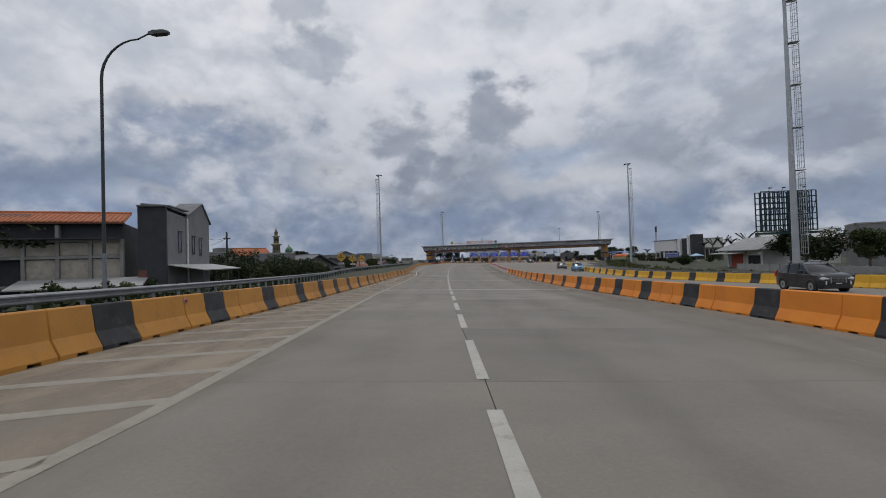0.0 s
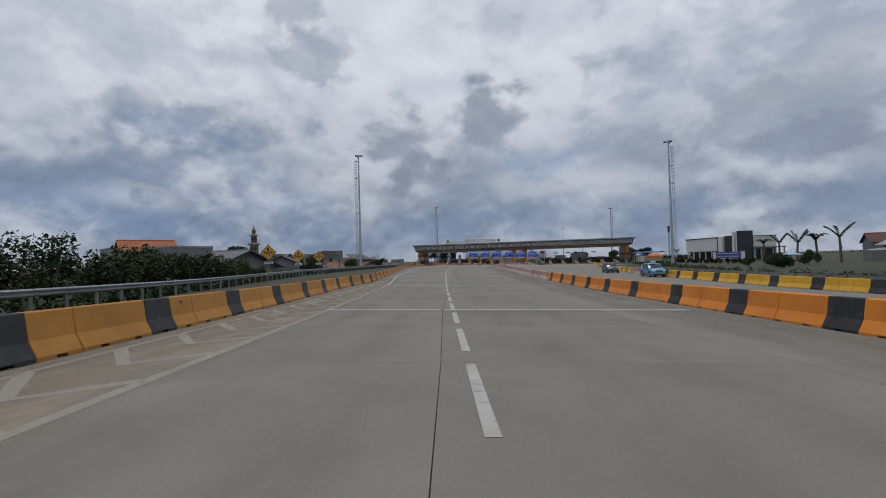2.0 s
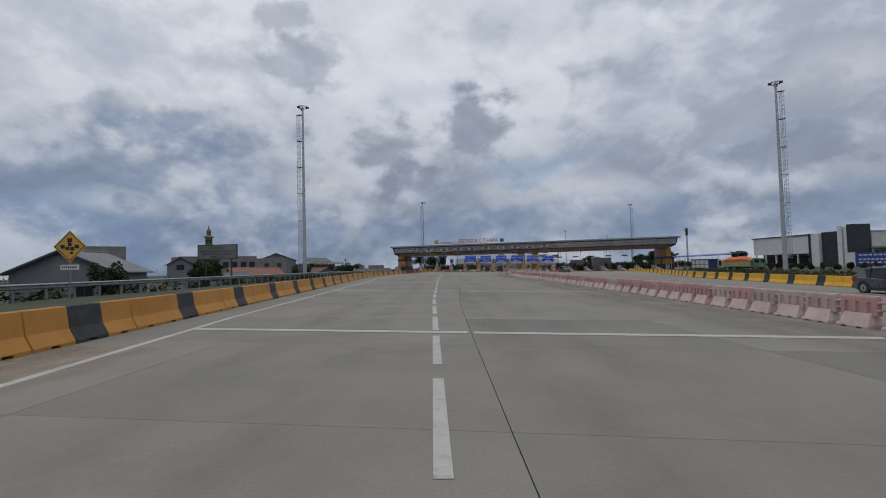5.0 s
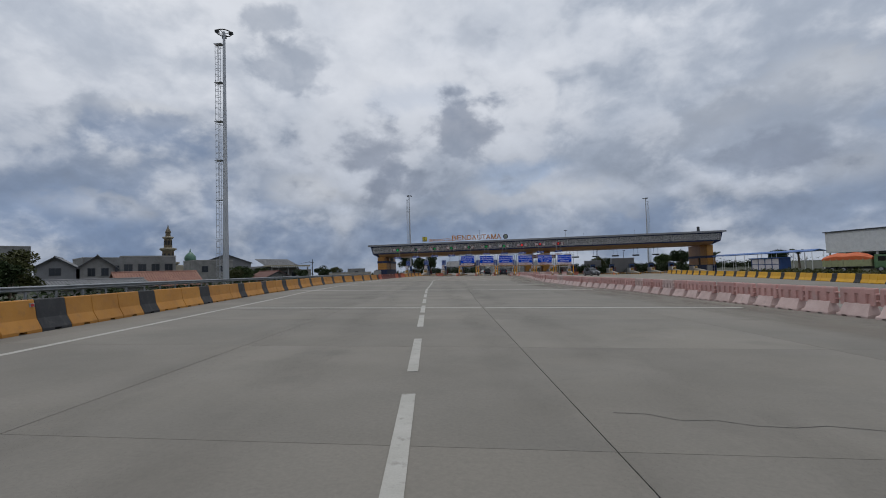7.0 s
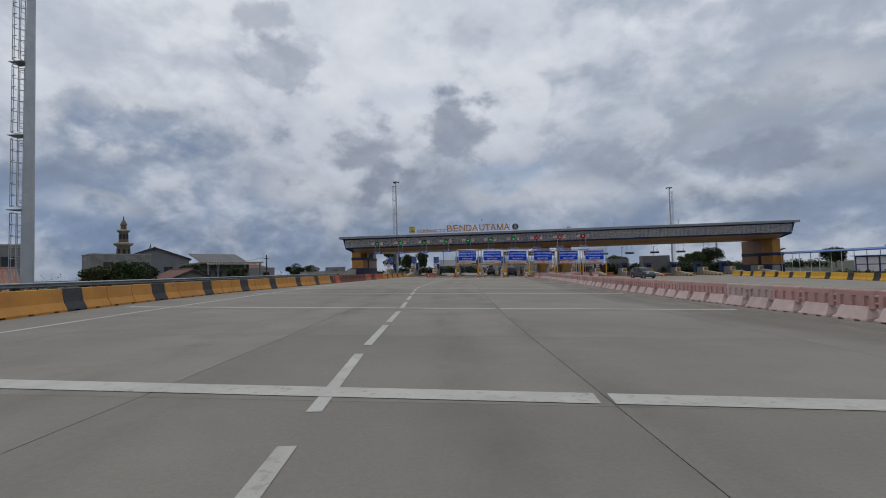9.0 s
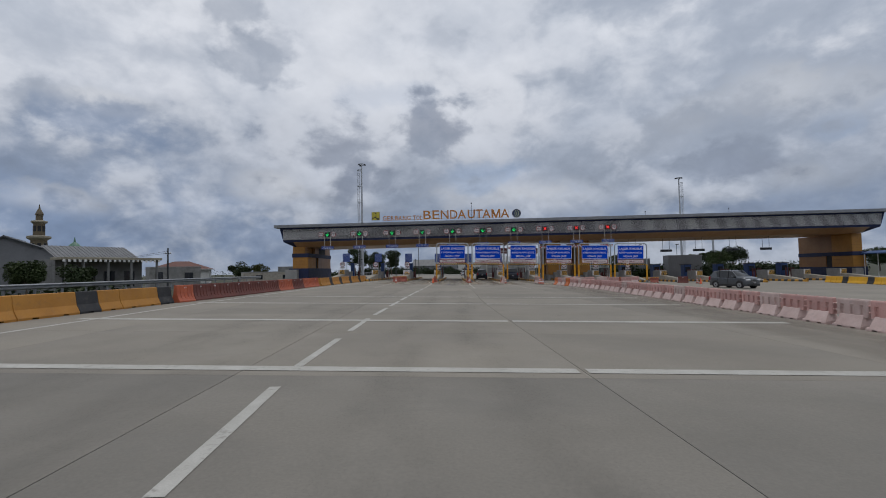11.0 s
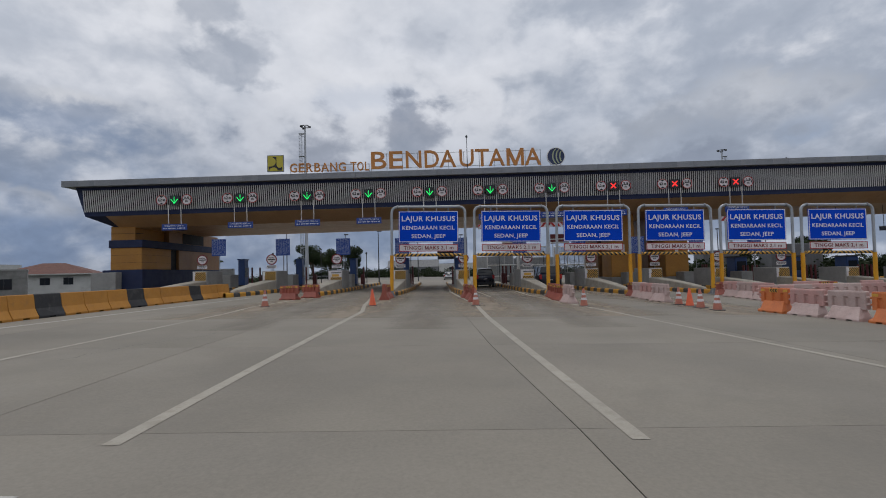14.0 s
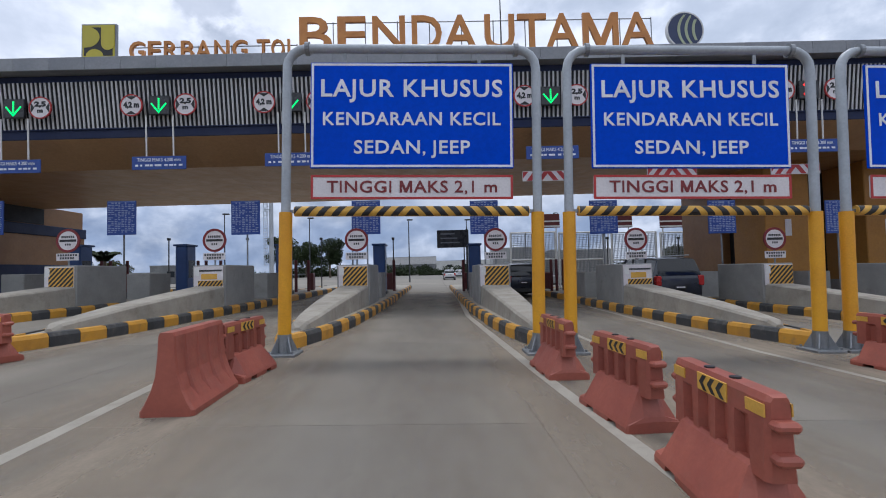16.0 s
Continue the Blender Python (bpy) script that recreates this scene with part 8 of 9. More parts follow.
def parasol(x, y):
    t = thing("parasol", "pale blue market parasol over a stall", "parasol", m=pose(x, y, terrain(x, y)))
    part("pole", add_tube(bmesh.new(), [(0, 0, 0), (0, 0, 2.6)], 0.03, 6), M_STEEL, t)
    bm = bmesh.new()
    n = 8
    tip = bm.verts.new((0, 0, 2.65))
    rim = [bm.verts.new((1.7 * math.cos(2 * math.pi * k / n), 1.7 * math.sin(2 * math.pi * k / n), 2.1)) for k in range(n)]
    hem = [bm.verts.new((v.co.x, v.co.y, 1.95)) for v in rim]
    for k in range(n):
        bm.faces.new((tip, rim[k], rim[(k + 1) % n]))
        bm.faces.new((rim[k], hem[k], hem[(k + 1) % n], rim[(k + 1) % n]))
    part("canopy", bm, mat("pale_blue_canvas", (0.36, 0.52, 0.64), (0.3, 0.45, 0.56), 0.8, big=2), t)
    part("stall_table", add_box(bmesh.new(), -0.9, 0.9, -0.4, 0.4, 0.7, 0.78, 0.01), M_WHITE, t)


parasol(66.5, -108.9)


def boundary_wall():
    t = thing("boundary_wall", "low grey panelled boundary wall beside the verge", "wall", kind="structure")
    me, y = None, -178.0
    pts = [(60.5, -180), (58.5, -160), (58.0, -140), (60.0, -120), (66, -100)]
    while y < -150:
        if me is None:
            bm = bmesh.new()
            add_box(bm, -0.06, 0.06, -1.15, 1.15, -0.3, 0.95)
            add_box(bm, -0.1, 0.1, -1.25, -1.15, -0.3, 1.1)
            me = mesh_of(bm, "wall_panel", M_CONC)
        x = along(pts, y)
        share("wall_panel", me, t, pose(x, y, terrain(x, y), 0, 0, math.degrees(math.atan2(along(pts, y) - along(pts, y + 2.4), 2.4))))
        y += 2.4


boundary_wall()


def toll_office():
    """Own x runs along the facade away from the gate; the portal ends at its own zero, where the side wall begins."""
    t = thing("office_building", "white flat-roofed toll office with dark portal columns", "office", m=pose(92.6, -35.4, -0.8, 0, 0, -76))
    part("main_wall", add_box(bmesh.new(), -32.0, -13.5, 0, 9.0, 3.6, 8.3), M_WHITE, t)
    part("roof_edge", add_box(bmesh.new(), -32.3, -13.2, -0.35, 9.2, 8.3, 8.55), M_DARKGREY, t)
    part("lower_wall", add_box(bmesh.new(), -31.0, -13.5, 2.2, 9.0, 0, 3.6), M_PLASTER, t)
    part("glazing", add_box(bmesh.new(), -30.0, -14.5, 2.12, 2.19, 0.3, 3.1), M_PANE, t)
    for i in range(6):
        part("post", add_box(bmesh.new(), -31.6 + i * 3.5, -31.3 + i * 3.5, 0.2, 0.5, 0, 3.6), M_WHITE, t)
    # The 5 m dark piece is a recess, its shade painted near-black.
    for x, w, m_, h, dep in ((-13.5, 1.5, M_WALLDK, 8.6, 0.4), (-12.0, 2.2, M_WHITE, 8.5, 1.1), (-9.8, 5.0, M_WALLDK, 8.7, 0.3), (-4.8, 1.1, M_WHITE, 9.9, 1.3), (-3.5, 1.1, M_WHITE, 9.6, 1.0), (-2.4, 1.8, M_WALLDK, 10.0, 1.4)):
        part("portal_column", add_box(bmesh.new(), x, x + w, -dep, 3, 0, h, 0.03), m_, t)
    part("side_wall", add_box(bmesh.new(), -12.0, -0.4, 3.0, 11.0, 0, 8.2), M_RENDERW, t)
    part("side_coping", add_box(bmesh.new(), -12.0, -0.2, 3.0, 11.2, 8.2, 8.42), M_CONC, t)
    part("side_canopy", add_box(bmesh.new(), -0.4, 3.0, 2.6, 11.6, 4.3, 4.65), M_CONC, t)
    part("side_glazing", add_box(bmesh.new(), -0.38, -0.32, 3.6, 10.4, 0.3, 3.8), M_PANE, t)
    for y in (3.0, 7.0, 11.0):
        part("canopy_post", add_box(bmesh.new(), 2.4, 2.7, y, y + 0.3, 0, 4.3), M_CONC, t)


toll_office()


def banner():
    t = thing("banner", "long blue banner with white ends on short posts", "banner", m=pose(73.0, -68.5, -0.75, 0, 0, -88))
    part("cloth", add_box(bmesh.new(), -6.6, 6.6, -0.03, 0.03, 0.9, 3.0), M_BLUEDIM, t)
    for s in (-1, 1):
        part("white_end", add_box(bmesh.new(), min(s * 6.6, s * 8.4), max(s * 6.6, s * 8.4), -0.03, 0.03, 0.6, 3.1), M_SIGNW, t)
    for z, n in ((2.45, 11), (1.7, 13), (1.15, 9)):
        for i in range(n):
            part("print_bar", add_box(bmesh.new(), -5.8 + i * 11.6 / n, -5.8 + (i + 0.7) * 11.6 / n, -0.04, -0.032, z, z + 0.25), M_SIGNW, t)
    for x in (-8, -3, 3, 8):
        part("post", add_tube(bmesh.new(), [(x, 0.08, 0), (x, 0.08, 3.0)], 0.05, 6), M_STEEL, t)


banner()


def walkway():
    t = thing("covered_walkway", "covered walkway with a blue sheet roof on thin posts", "walkway", m=pose(68.6, -7.0, -0.75, 0, 0, 92))
    bm = bmesh.new()
    loft(bm, [[(x, -1.3, 3.75), (x, 0, 4.1), (x, 1.3, 3.75), (x, 1.3, 3.85), (x, 0, 4.2), (x, -1.3, 3.85)] for x in (-19, 19)])
    part("roof", bm, M_SHEETBLUE, t)
    for i in range(8):
        for y in (-1.1, 1.1):
            part("post", add_tube(bmesh.new(), [(-18.5 + i * 5.3, y, 0), (-18.5 + i * 5.3, y, 3.8)], 0.05, 6), M_WHITE, t)


walkway()


def kiosk():
    t = thing("kiosk", "small blue kiosk covered with white notice sheets", "kiosk", m=pose(65.3, -15.2, -0.75, 0, 0, -80))
    part("cabin", add_box(bmesh.new(), -4.2, 4.2, 0, 2.2, 0, 2.7, 0.03), M_MACHBLUE, t)
    for r in range(2):
        for c in range(4):
            part("notice_sheet", add_box(bmesh.new(), -3.9 + c * 1.95, -2.25 + c * 1.95, -0.03, -0.004, 0.2 + r * 1.25, 1.3 + r * 1.25), M_SIGNW, t)
    part("roof", add_box(bmesh.new(), -4.5, 4.5, -0.4, 2.5, 2.7, 2.82), M_SHEETBLUE, t)


kiosk()


def oval_sign():
    t = thing("oval_sign", "white oval sign on a post in the verge", "sign", m=pose(81.9, -2.0, -0.75, 0, 0, 60))
    part("plate", add_disc(bmesh.new(), 1.0, 0.1, 24, pose(0, 0, 2.6) @ Matrix.Diagonal((1.5, 1, 0.8, 1))), M_SIGNW, t)
    part("post", add_tube(bmesh.new(), [(0, 0.15, 0), (0, 0.15, 2.4)], 0.07, 6), M_STEEL, t)


oval_sign()


def tower_mast():
    t = thing("antenna_tower", "slim grey antenna tower with panel head far off", "tower", m=pose(138.5, 188.0, -0.8))
    part("shaft", add_tube(bmesh.new(), [(0, 0, 0), (0, 0, 22)], [0.7, 0.45], 8), M_MAST, t)
    part("antenna_head", add_box(bmesh.new(), -0.7, 0.7, -0.7, 0.7, 20.5, 25.5, 0.2), M_DARKGREY, t)


tower_mast()

# ---- beyond the gate ----
flat_house(20.0, 290.0, 0, 60, 14, 7.0, M_RENDERW, "long pale houses far beyond the gate", [(-20, 3, 3, 1.6), (-10, 3, 3, 1.6), (0, 3, 3, 1.6), (10, 3, 3, 1.6), (20, 3, 3, 1.6)])
gable_house(-14.0, 250.0, 0, 30, 14, 5.0, 9.0, M_PLASTER, M_SHEET, "grey sheds with gable roofs beyond the gate", [(-6, 2, 3, 1.6), (6, 2, 3, 1.6)], "x", ribs=1.2, category="shed", name="shed")
guardrail([(-30.2, 64), (-27.5, 110), (-10, 190)], 66, 180, "galvanised guardrail beyond the gate")


def far_road():
    bm = bmesh.new()
    rows = []
    for y in np.linspace(66, 330, 34):
        xl, xr = float(np.interp(y, [66, 150, 330], [-30, -20, -6])), float(np.interp(y, [66, 150, 330], [60, 52, 40]))
        rows.append([bm.verts.new((x, y, deck(x, 60) + 0.02 - 0.02)) for x in np.linspace(xl, xr, 8)])
    for a, b in zip(rows, rows[1:]):
        for i in range(7):
            bm.faces.new((a[i], a[i + 1], b[i + 1], b[i]))
    part("far_pavement", bm, M_SLAB, road)


far_road()


def side_lamp(x, y, h=7.5):
    t = thing("plaza_lamp", "slim dark plaza lamp post behind the booths", "lamp post", "plaza lamps", pose(x, y, deck(x, 30)))
    part("pole", add_tube(bmesh.new(), [(0, 0, 0), (0, 0, h)], [0.09, 0.05], 8), M_DARKGREY, t)
    part("lamp_head", add_box(bmesh.new(), -0.2, 0.5, -0.12, 0.12, h - 0.05, h + 0.12, 0.03), M_DARKGREY, t)


for x, y in ((-22, 42), (-14.0, 46), (-8.0, 40), (-2.6, 48), (4.4, 48), (12, 44), (22, 50), (34, 46), (42, 40), (52, 44)):
    side_lamp(x, y)


def cage_gantry(x):
    """White pipe enforcement frame seen behind the lanes."""
    t = thing("inspection_frame", "white pipe frame with grey mesh panels behind the booths", "frame", "white pipe frames", on_deck(x, 31))
    for sx in (-1.9, 1.9):
        part("upright", add_tube(bmesh.new(), [(sx, 0, 0), (sx, 0, 4.62)], 0.085, 8), M_WHITE, t)
    for z in (0.9, 2.3, 4.6):
        part("cross_pipe", add_tube(bmesh.new(), [(-1.9, 0, z), (1.9, 0, z)], 0.065, 8), M_WHITE, t)
    for sx in (-0.63, 0.63):
        part("mullion", add_tube(bmesh.new(), [(sx, 0, 0.9), (sx, 0, 4.6)], 0.035, 6), M_STEEL, t)
    bm = bmesh.new()
    for i in range(1, 32):
        add_tube(bm, [(-1.9 + i * 0.119, 0.03, 1.0), (-1.9 + i * 0.119, 0.03, 4.5)], 0.022, 4, False)
    for i in range(0, 24):
        add_tube(bm, [(-1.85, 0.05, 1.0 + i * 0.15), (1.85, 0.05, 1.0 + i * 0.15)], 0.02, 4, False)
    part("mesh_panel", bm, M_STEEL, t, "grey wire mesh")


for x in (8.8, 12.9, 17.4, 21.6, 25.8, 30.1):
    cage_gantry(x)


def lane_board(x):
    """Back of an exit lane board, dark with two pale bars, on a thin pole."""
    t = thing("lane_board", "dark brown lane board with pale bars on twin poles", "sign", "exit lane boards", on_deck(x, 31.6))
    part("board", add_box(bmesh.new(), -1.2, 1.2, 0, 0.08, 5.05, 6.25, 0.02), M_BOLLARD, t)
    for z in (5.12, 5.55):
        part("pale_bar", add_box(bmesh.new(), -1.2, 1.2, -0.04, -0.004, z, z + 0.12), M_WHITE, t)
    for sx in (-0.9, 0.9):
        part("pole", add_tube(bmesh.new(), [(sx, 0.14, 0), (sx, 0.14, 6.2)], 0.06, 8), M_WHITE, t)


for x in (10.1, 16.4, 21.2, 26.1, 31.0):
    lane_board(x)


def container_office(x, y, w, h, material, label):
    t = thing("container_office", label, "site office", "site offices behind the booths", on_deck(x, y))
    part("cabin", add_box(bmesh.new(), -w / 2, w / 2, 0, 2.6, 0.2, h, 0.03), material, t)
    bm = bmesh.new()
    n = int(w / 0.4)
    for i in range(n):
        add_box(bm, -w / 2 + (i + 0.25) * w / n, -w / 2 + (i + 0.7) * w / n, -0.04, 0.0, 0.35, h - 0.15)
    part("ribs", bm, material, t)
    part("skid", add_box(bmesh.new(), -w / 2, w / 2, 0.1, 2.5, 0, 0.2), M_DARKGREY, t)


container_office(8.5, 36.0, 5.0, 3.6, M_SHEETPALE, "pale ribbed cabin behind the booths")
container_office(14.5, 36.0, 6.0, 3.4, M_SHEETPALE, "pale ribbed cabin behind the booths")
container_office(40.0, 36.0, 5.0, 4.2, M_PLASTER, "grey ribbed cabin behind the exit lanes")
container_office(49.0, 34.0, 7.0, 4.8, M_PLASTER, "grey ribbed cabin behind the exit lanes")


def exit_booth(x, y):
    t = thing("exit_booth", "dark blue exit lane cabinet with maroon bollards", "booth", "exit lane cabinets", on_deck(x, y))
    part("cabinet", add_box(bmesh.new(), -0.6, 0.6, 0, 1.4, 0.3, 2.7, 0.05), M_MACHBLUE, t)
    part("cabinet_roof", add_box(bmesh.new(), -0.75, 0.75, -0.15, 1.55, 2.7, 2.82, 0.02), M_DARKGREY, t)
    part("pane", add_box(bmesh.new(), -0.45, 0.45, -0.02, -0.004, 1.4, 2.3), M_PANE, t)
    for bx in (-0.6, -0.2, 0.25, 0.65):
        part("bollard", add_tube(bmesh.new(), [(bx, -1.2, 0.0), (bx, -1.2, 1.9)], 0.1, 10), M_BOLLARD, t)
    part("kerb", add_box(bmesh.new(), -0.95, 0.95, -2.4, 6, -0.05, 0.24, 0.03), M_CONCPALE, t)


for x in (30.2, 35.8, 41.2, 46.8, 52.2, 57.8):
    exit_booth(x, 17.0)


def ad_panel():
    t = thing("display_board", "dark lane display board on a pole at the island", "display", m=on_deck(2.3, 18.3))
    part("pole", add_tube(bmesh.new(), [(0, 0, 0.2), (0, 0, 3.8)], 0.06, 8), M_DARKGREY, t)
    part("screen", add_box(bmesh.new(), -1.7, 0.1, -0.08, 0.04, 2.75, 3.75, 0.02), M_SCREEN, t)
    bm = bmesh.new()
    for i, z in enumerate((3.5, 3.25, 3.0)):
        add_box(bm, -1.5, -0.7 + 0.15 * i, -0.09, -0.082, z, z + 0.07)
    part("small_print", bm, M_STEEL, t)


ad_panel()


def hanging_board(x):
    """A dark lane display hung from the soffit on two rods."""
    t = thing("hanging_board", "slim dark display board hung from the canopy on rods", "display", "hanging displays of the exit lanes", pose(x, 13.0, 0))
    for s in (-0.55, 0.55):
        part("rod", add_tube(bmesh.new(), [(s, 0, 4.35), (s, 0, 6.3 + 0.005 * x)], 0.028, 6), M_DARKGREY, t)
    part("display", add_box(bmesh.new(), -0.95, 0.95, -0.06, 0.06, 4.0, 4.36, 0.015), M_SCREEN, t)
    part("frame_edge", add_box(bmesh.new(), -0.98, 0.98, -0.03, 0.05, 4.36, 4.41), M_STEEL, t)


for x in (30.2, 35.8, 41.2, 46.8, 52.2):
    hanging_board(x)

# ---- vehicles ----
M_TYRE = mat("tyre_rubber", (0.02, 0.02, 0.021), rough=0.85, big=4)
M_RIM = mat("alloy_rim", (0.40, 0.41, 0.42), rough=0.35, metal=0.8, big=3)
M_CARGLASS = glass("car_glass", (0.012, 0.015, 0.018), 0.04)
M_LAMPGLASS = glass("headlamp_glass", (0.60, 0.62, 0.64), 0.1)
M_TAIL = mat("tail_lamp_red", (0.45, 0.02, 0.02), rough=0.25, big=4)
M_TRIM = mat("black_trim", (0.022, 0.022, 0.023), rough=0.55, big=3)


def car_paint(name, col):
    m = mat(name, col, tuple(c * 0.94 for c in col), 0.3, 0.15, big=0.8, fine=20, rough_var=0.05)
    b = m.node_tree.nodes["Principled BSDF"]
    b.inputs["Coat Weight"].default_value, b.inputs["Coat Roughness"].default_value = 0.35, 0.08
    return m


def ring(y, w, z0, z1, round_=0.12, top_in=0.03):
    """Half-rounded section of the lower body at y."""
    return [(-w + round_ * 0.6, y, z0), (w - round_ * 0.6, y, z0), (w, y, z0 + round_), (w, y, (z0 + z1) / 2), (w - top_in * 0.5, y, z1 - round_), (w - top_in - round_, y, z1),
            (-w + top_in + round_, y, z1), (-w + top_in * 0.5, y, z1 - round_), (-w, y, (z0 + z1) / 2), (-w, y, z0 + round_)]


def car(x, y, heading, paint, label, length=4.4, width=1.78, height=1.65, kind="mpv", on=True, sign=False, brake=False):
    """A car whose front points along -y of its own frame before turning."""
    t = thing("car", label, "car", "cars on the plaza", on_deck(x, y, heading))
    L, W, H = length / 2, width / 2, height
    belt = H * (0.62 if kind == "suv" else 0.57)
    bonnet = {"mpv": 0.62, "suv": 0.63, "van": 0.60}[kind] * H
    rear = {"mpv": 0.64, "suv": 0.68, "van": 0.64}[kind] * H
    zc = 0.22
    n0, n1, n2 = (0.84, 0.93, 0.985) if kind == "suv" else (0.72, 0.87, 0.96)
    bm = bmesh.new()
    loft(bm, [ring(-L, W * 0.72, zc + 0.16, bonnet * n0 * 0.95, 0.09), ring(-L + 0.05, W * 0.84, zc + 0.08, bonnet * n0 + 0.01, 0.1), ring(-L + 0.16, W * 0.93, zc, bonnet * n1), ring(-L + 0.45, W * 0.985, zc - 0.02, bonnet * n2),
              ring(-L + 0.8, W, zc - 0.02, bonnet + 0.01), ring(-L + 1.08, W, zc - 0.02, bonnet + 0.03), ring(-L + 1.3, W * 0.99, zc - 0.02, belt + 0.03), ring(0.0, W * 0.985, zc - 0.02, belt + 0.035),
              ring(L - 1.0, W, zc - 0.02, (belt + rear) / 2 + 0.03), ring(L - 0.5, W, zc - 0.02, rear), ring(L - 0.14, W * 0.96, zc, rear * 0.98), ring(L - 0.04, W * 0.88, zc + 0.1, rear * 0.95, 0.1), ring(L, W * 0.8, zc + 0.16, rear * 0.9, 0.1)])
    body = part("body", bm, paint, t, smooth=True)
    # cabin: a rounded glass house under a crowned roof
    f0, f1 = -L + 1.0, -L + (1.8 if kind != "van" else 1.5)
    r0, r1 = L - 0.08, L - {"suv": 0.62, "mpv": 0.45, "van": 0.25}[kind]
    w0, w1 = W * 0.94, W * 0.77
    zt = H - 0.09
    drop_ = {"suv": 0.10, "mpv": 0.05, "van": 0.02}[kind]
    tops = [(f0, belt + 0.0, w0 * 0.97), (f0 + 0.3, belt + (zt - belt) * 0.42, w0 * 0.93), (f1 - 0.06, zt - 0.06, w1 * 1.03), (f1 + 0.25, zt + 0.015, w1 * 1.01), (0.25, zt + 0.035, w1), (r1 - 0.5, zt + 0.02 - drop_ * 0.5, w1), (r1, zt - 0.02 - drop_, w1 * 0.97),
            (r1 + (r0 - r1) * 0.5, (zt + rear) / 2 - drop_ * 0.4, w0 * 0.9), (r0, rear - 0.02, w0 * 0.92)]
    bm = bmesh.new()
    loft(bm, [[(-w0, yy, belt - 0.04), (-wt, yy, max(zz - 0.05, belt - 0.03)), (-wt + 0.1, yy, zz), (wt - 0.1, yy, zz), (wt, yy, max(zz - 0.05, belt - 0.03)), (w0, yy, belt - 0.04)] for yy, zz, wt in tops])
    part("glazing", bm, M_CARGLASS, t, "dark tinted glass", True)
    bm = bmesh.new()
    loft(bm, [[(-wt - 0.012, yy, zz - 0.075), (-wt + 0.05, yy, zz - 0.008), (-wt + 0.2, yy, zz + 0.014), (wt - 0.2, yy, zz + 0.014), (wt - 0.05, yy, zz - 0.008), (wt + 0.012, yy, zz - 0.075), (wt - 0.03, yy, zz - 0.10), (-wt + 0.03, yy, zz - 0.10)]
              for yy, zz, wt in tops[2:7]])
    part("roof", bm, paint, t, smooth=True)
    for s in (-1, 1):
        # broad rear quarter between the side glass and the tailgate
        quarter = [(r1 - 0.62 if kind != "van" else r1 - 0.1, belt - 0.02, w0), (r1 - 0.34 if kind != "van" else r1 - 0.06, zt - 0.10 - drop_ * 0.7, w1), (r1, zt - 0.08 - drop_, w1 * 0.98), (r0, rear - 0.02, w0 * 0.95)]
        bm = bmesh.new()
        inner = [bm.verts.new((s * (wx - 0.02), yy, zz)) for yy, zz, wx in quarter]
        outer = [bm.verts.new((s * (wx + 0.016), yy, zz)) for yy, zz, wx in quarter]
        bm.faces.new(inner)
        bm.faces.new(outer)
        for k in range(4):
            bm.faces.new((inner[k], inner[(k + 1) % 4], outer[(k + 1) % 4], outer[k]))
        part("rear_quarter", bm, paint, t)
        if kind == "suv":
            part("daytime_lamp", add_box(bmesh.new(), min(s * W * 0.66, s * W * 0.74), max(s * W * 0.66, s * W * 0.74), -L - 0.02, -L + 0.12, bonnet * 0.42, bonnet * 0.60, 0.015), M_SIGNW, t, "white daytime lamp")
            part("grille_bracket", add_box(bmesh.new(), min(s * W * 0.40, s * W * 0.46), max(s * W * 0.40, s * W * 0.46), -L - 0.03, -L + 0.05, bonnet * 0.50, bonnet * 0.78, 0.012), M_RIM, t, "chrome grille bracket")
    for s in (-1, 1):
        for ya, yb, q in ((f0, f1, 0.045), (-0.1, -0.06, 0.035), (L - 1.25, L - 1.2, 0.035)):
            za = belt - 0.03 if ya < L - 0.3 else rear - 0.05
            p = add_tube(bmesh.new(), [(s * w0, ya, za), (s * w1, yb, zt)], q, 6)
            part("pillar", p, paint if q != 0.035 else M_TRIM, t)
        for wy in (-L + 0.82, L - 0.85):
            wh = part("wheel", add_tube(bmesh.new(), [(s * (W - 0.2), wy, 0.32), (s * (W - 0.17), wy, 0.32), (s * (W - 0.02), wy, 0.32), (s * (W + 0.015), wy, 0.32)], [0.31, 0.335, 0.335, 0.31], 20), M_TYRE, t)
            part("rim", add_tube(bmesh.new(), [(s * (W - 0.03), wy, 0.32), (s * (W + 0.02), wy, 0.32)], 0.225, 14), M_RIM, wh)
            part("hub", add_tube(bmesh.new(), [(s * (W), wy, 0.32), (s * (W + 0.028), wy, 0.32)], 0.06, 8), M_TRIM, wh)
            # Black disc on the body side stands for the shaded open wheel well.
            part("wheel_well", add_tube(bmesh.new(), [(s * (W - 0.12), wy, 0.36), (s * (W + 0.006), wy, 0.36)], 0.405, 20), M_TRIM, t)
            n = 14
            arc = [((0.39 + 0.0) * math.cos(math.pi * i / n), 0.39 * math.sin(math.pi * i / n)) for i in range(n + 1)]
            bm = bmesh.new()
            add_tube(bm, [(s * (W + 0.003), wy + c, 0.32 + q) for c, q in arc], 0.035, 5)
            part("wheel_arch", bm, M_TRIM, t)
        part("mirror", add_box(bmesh.new(), min(s * W, s * (W + 0.2)), max(s * W, s * (W + 0.2)), f0 + 0.38, f0 + 0.52, belt + 0.02, belt + 0.18, 0.04), paint, t)
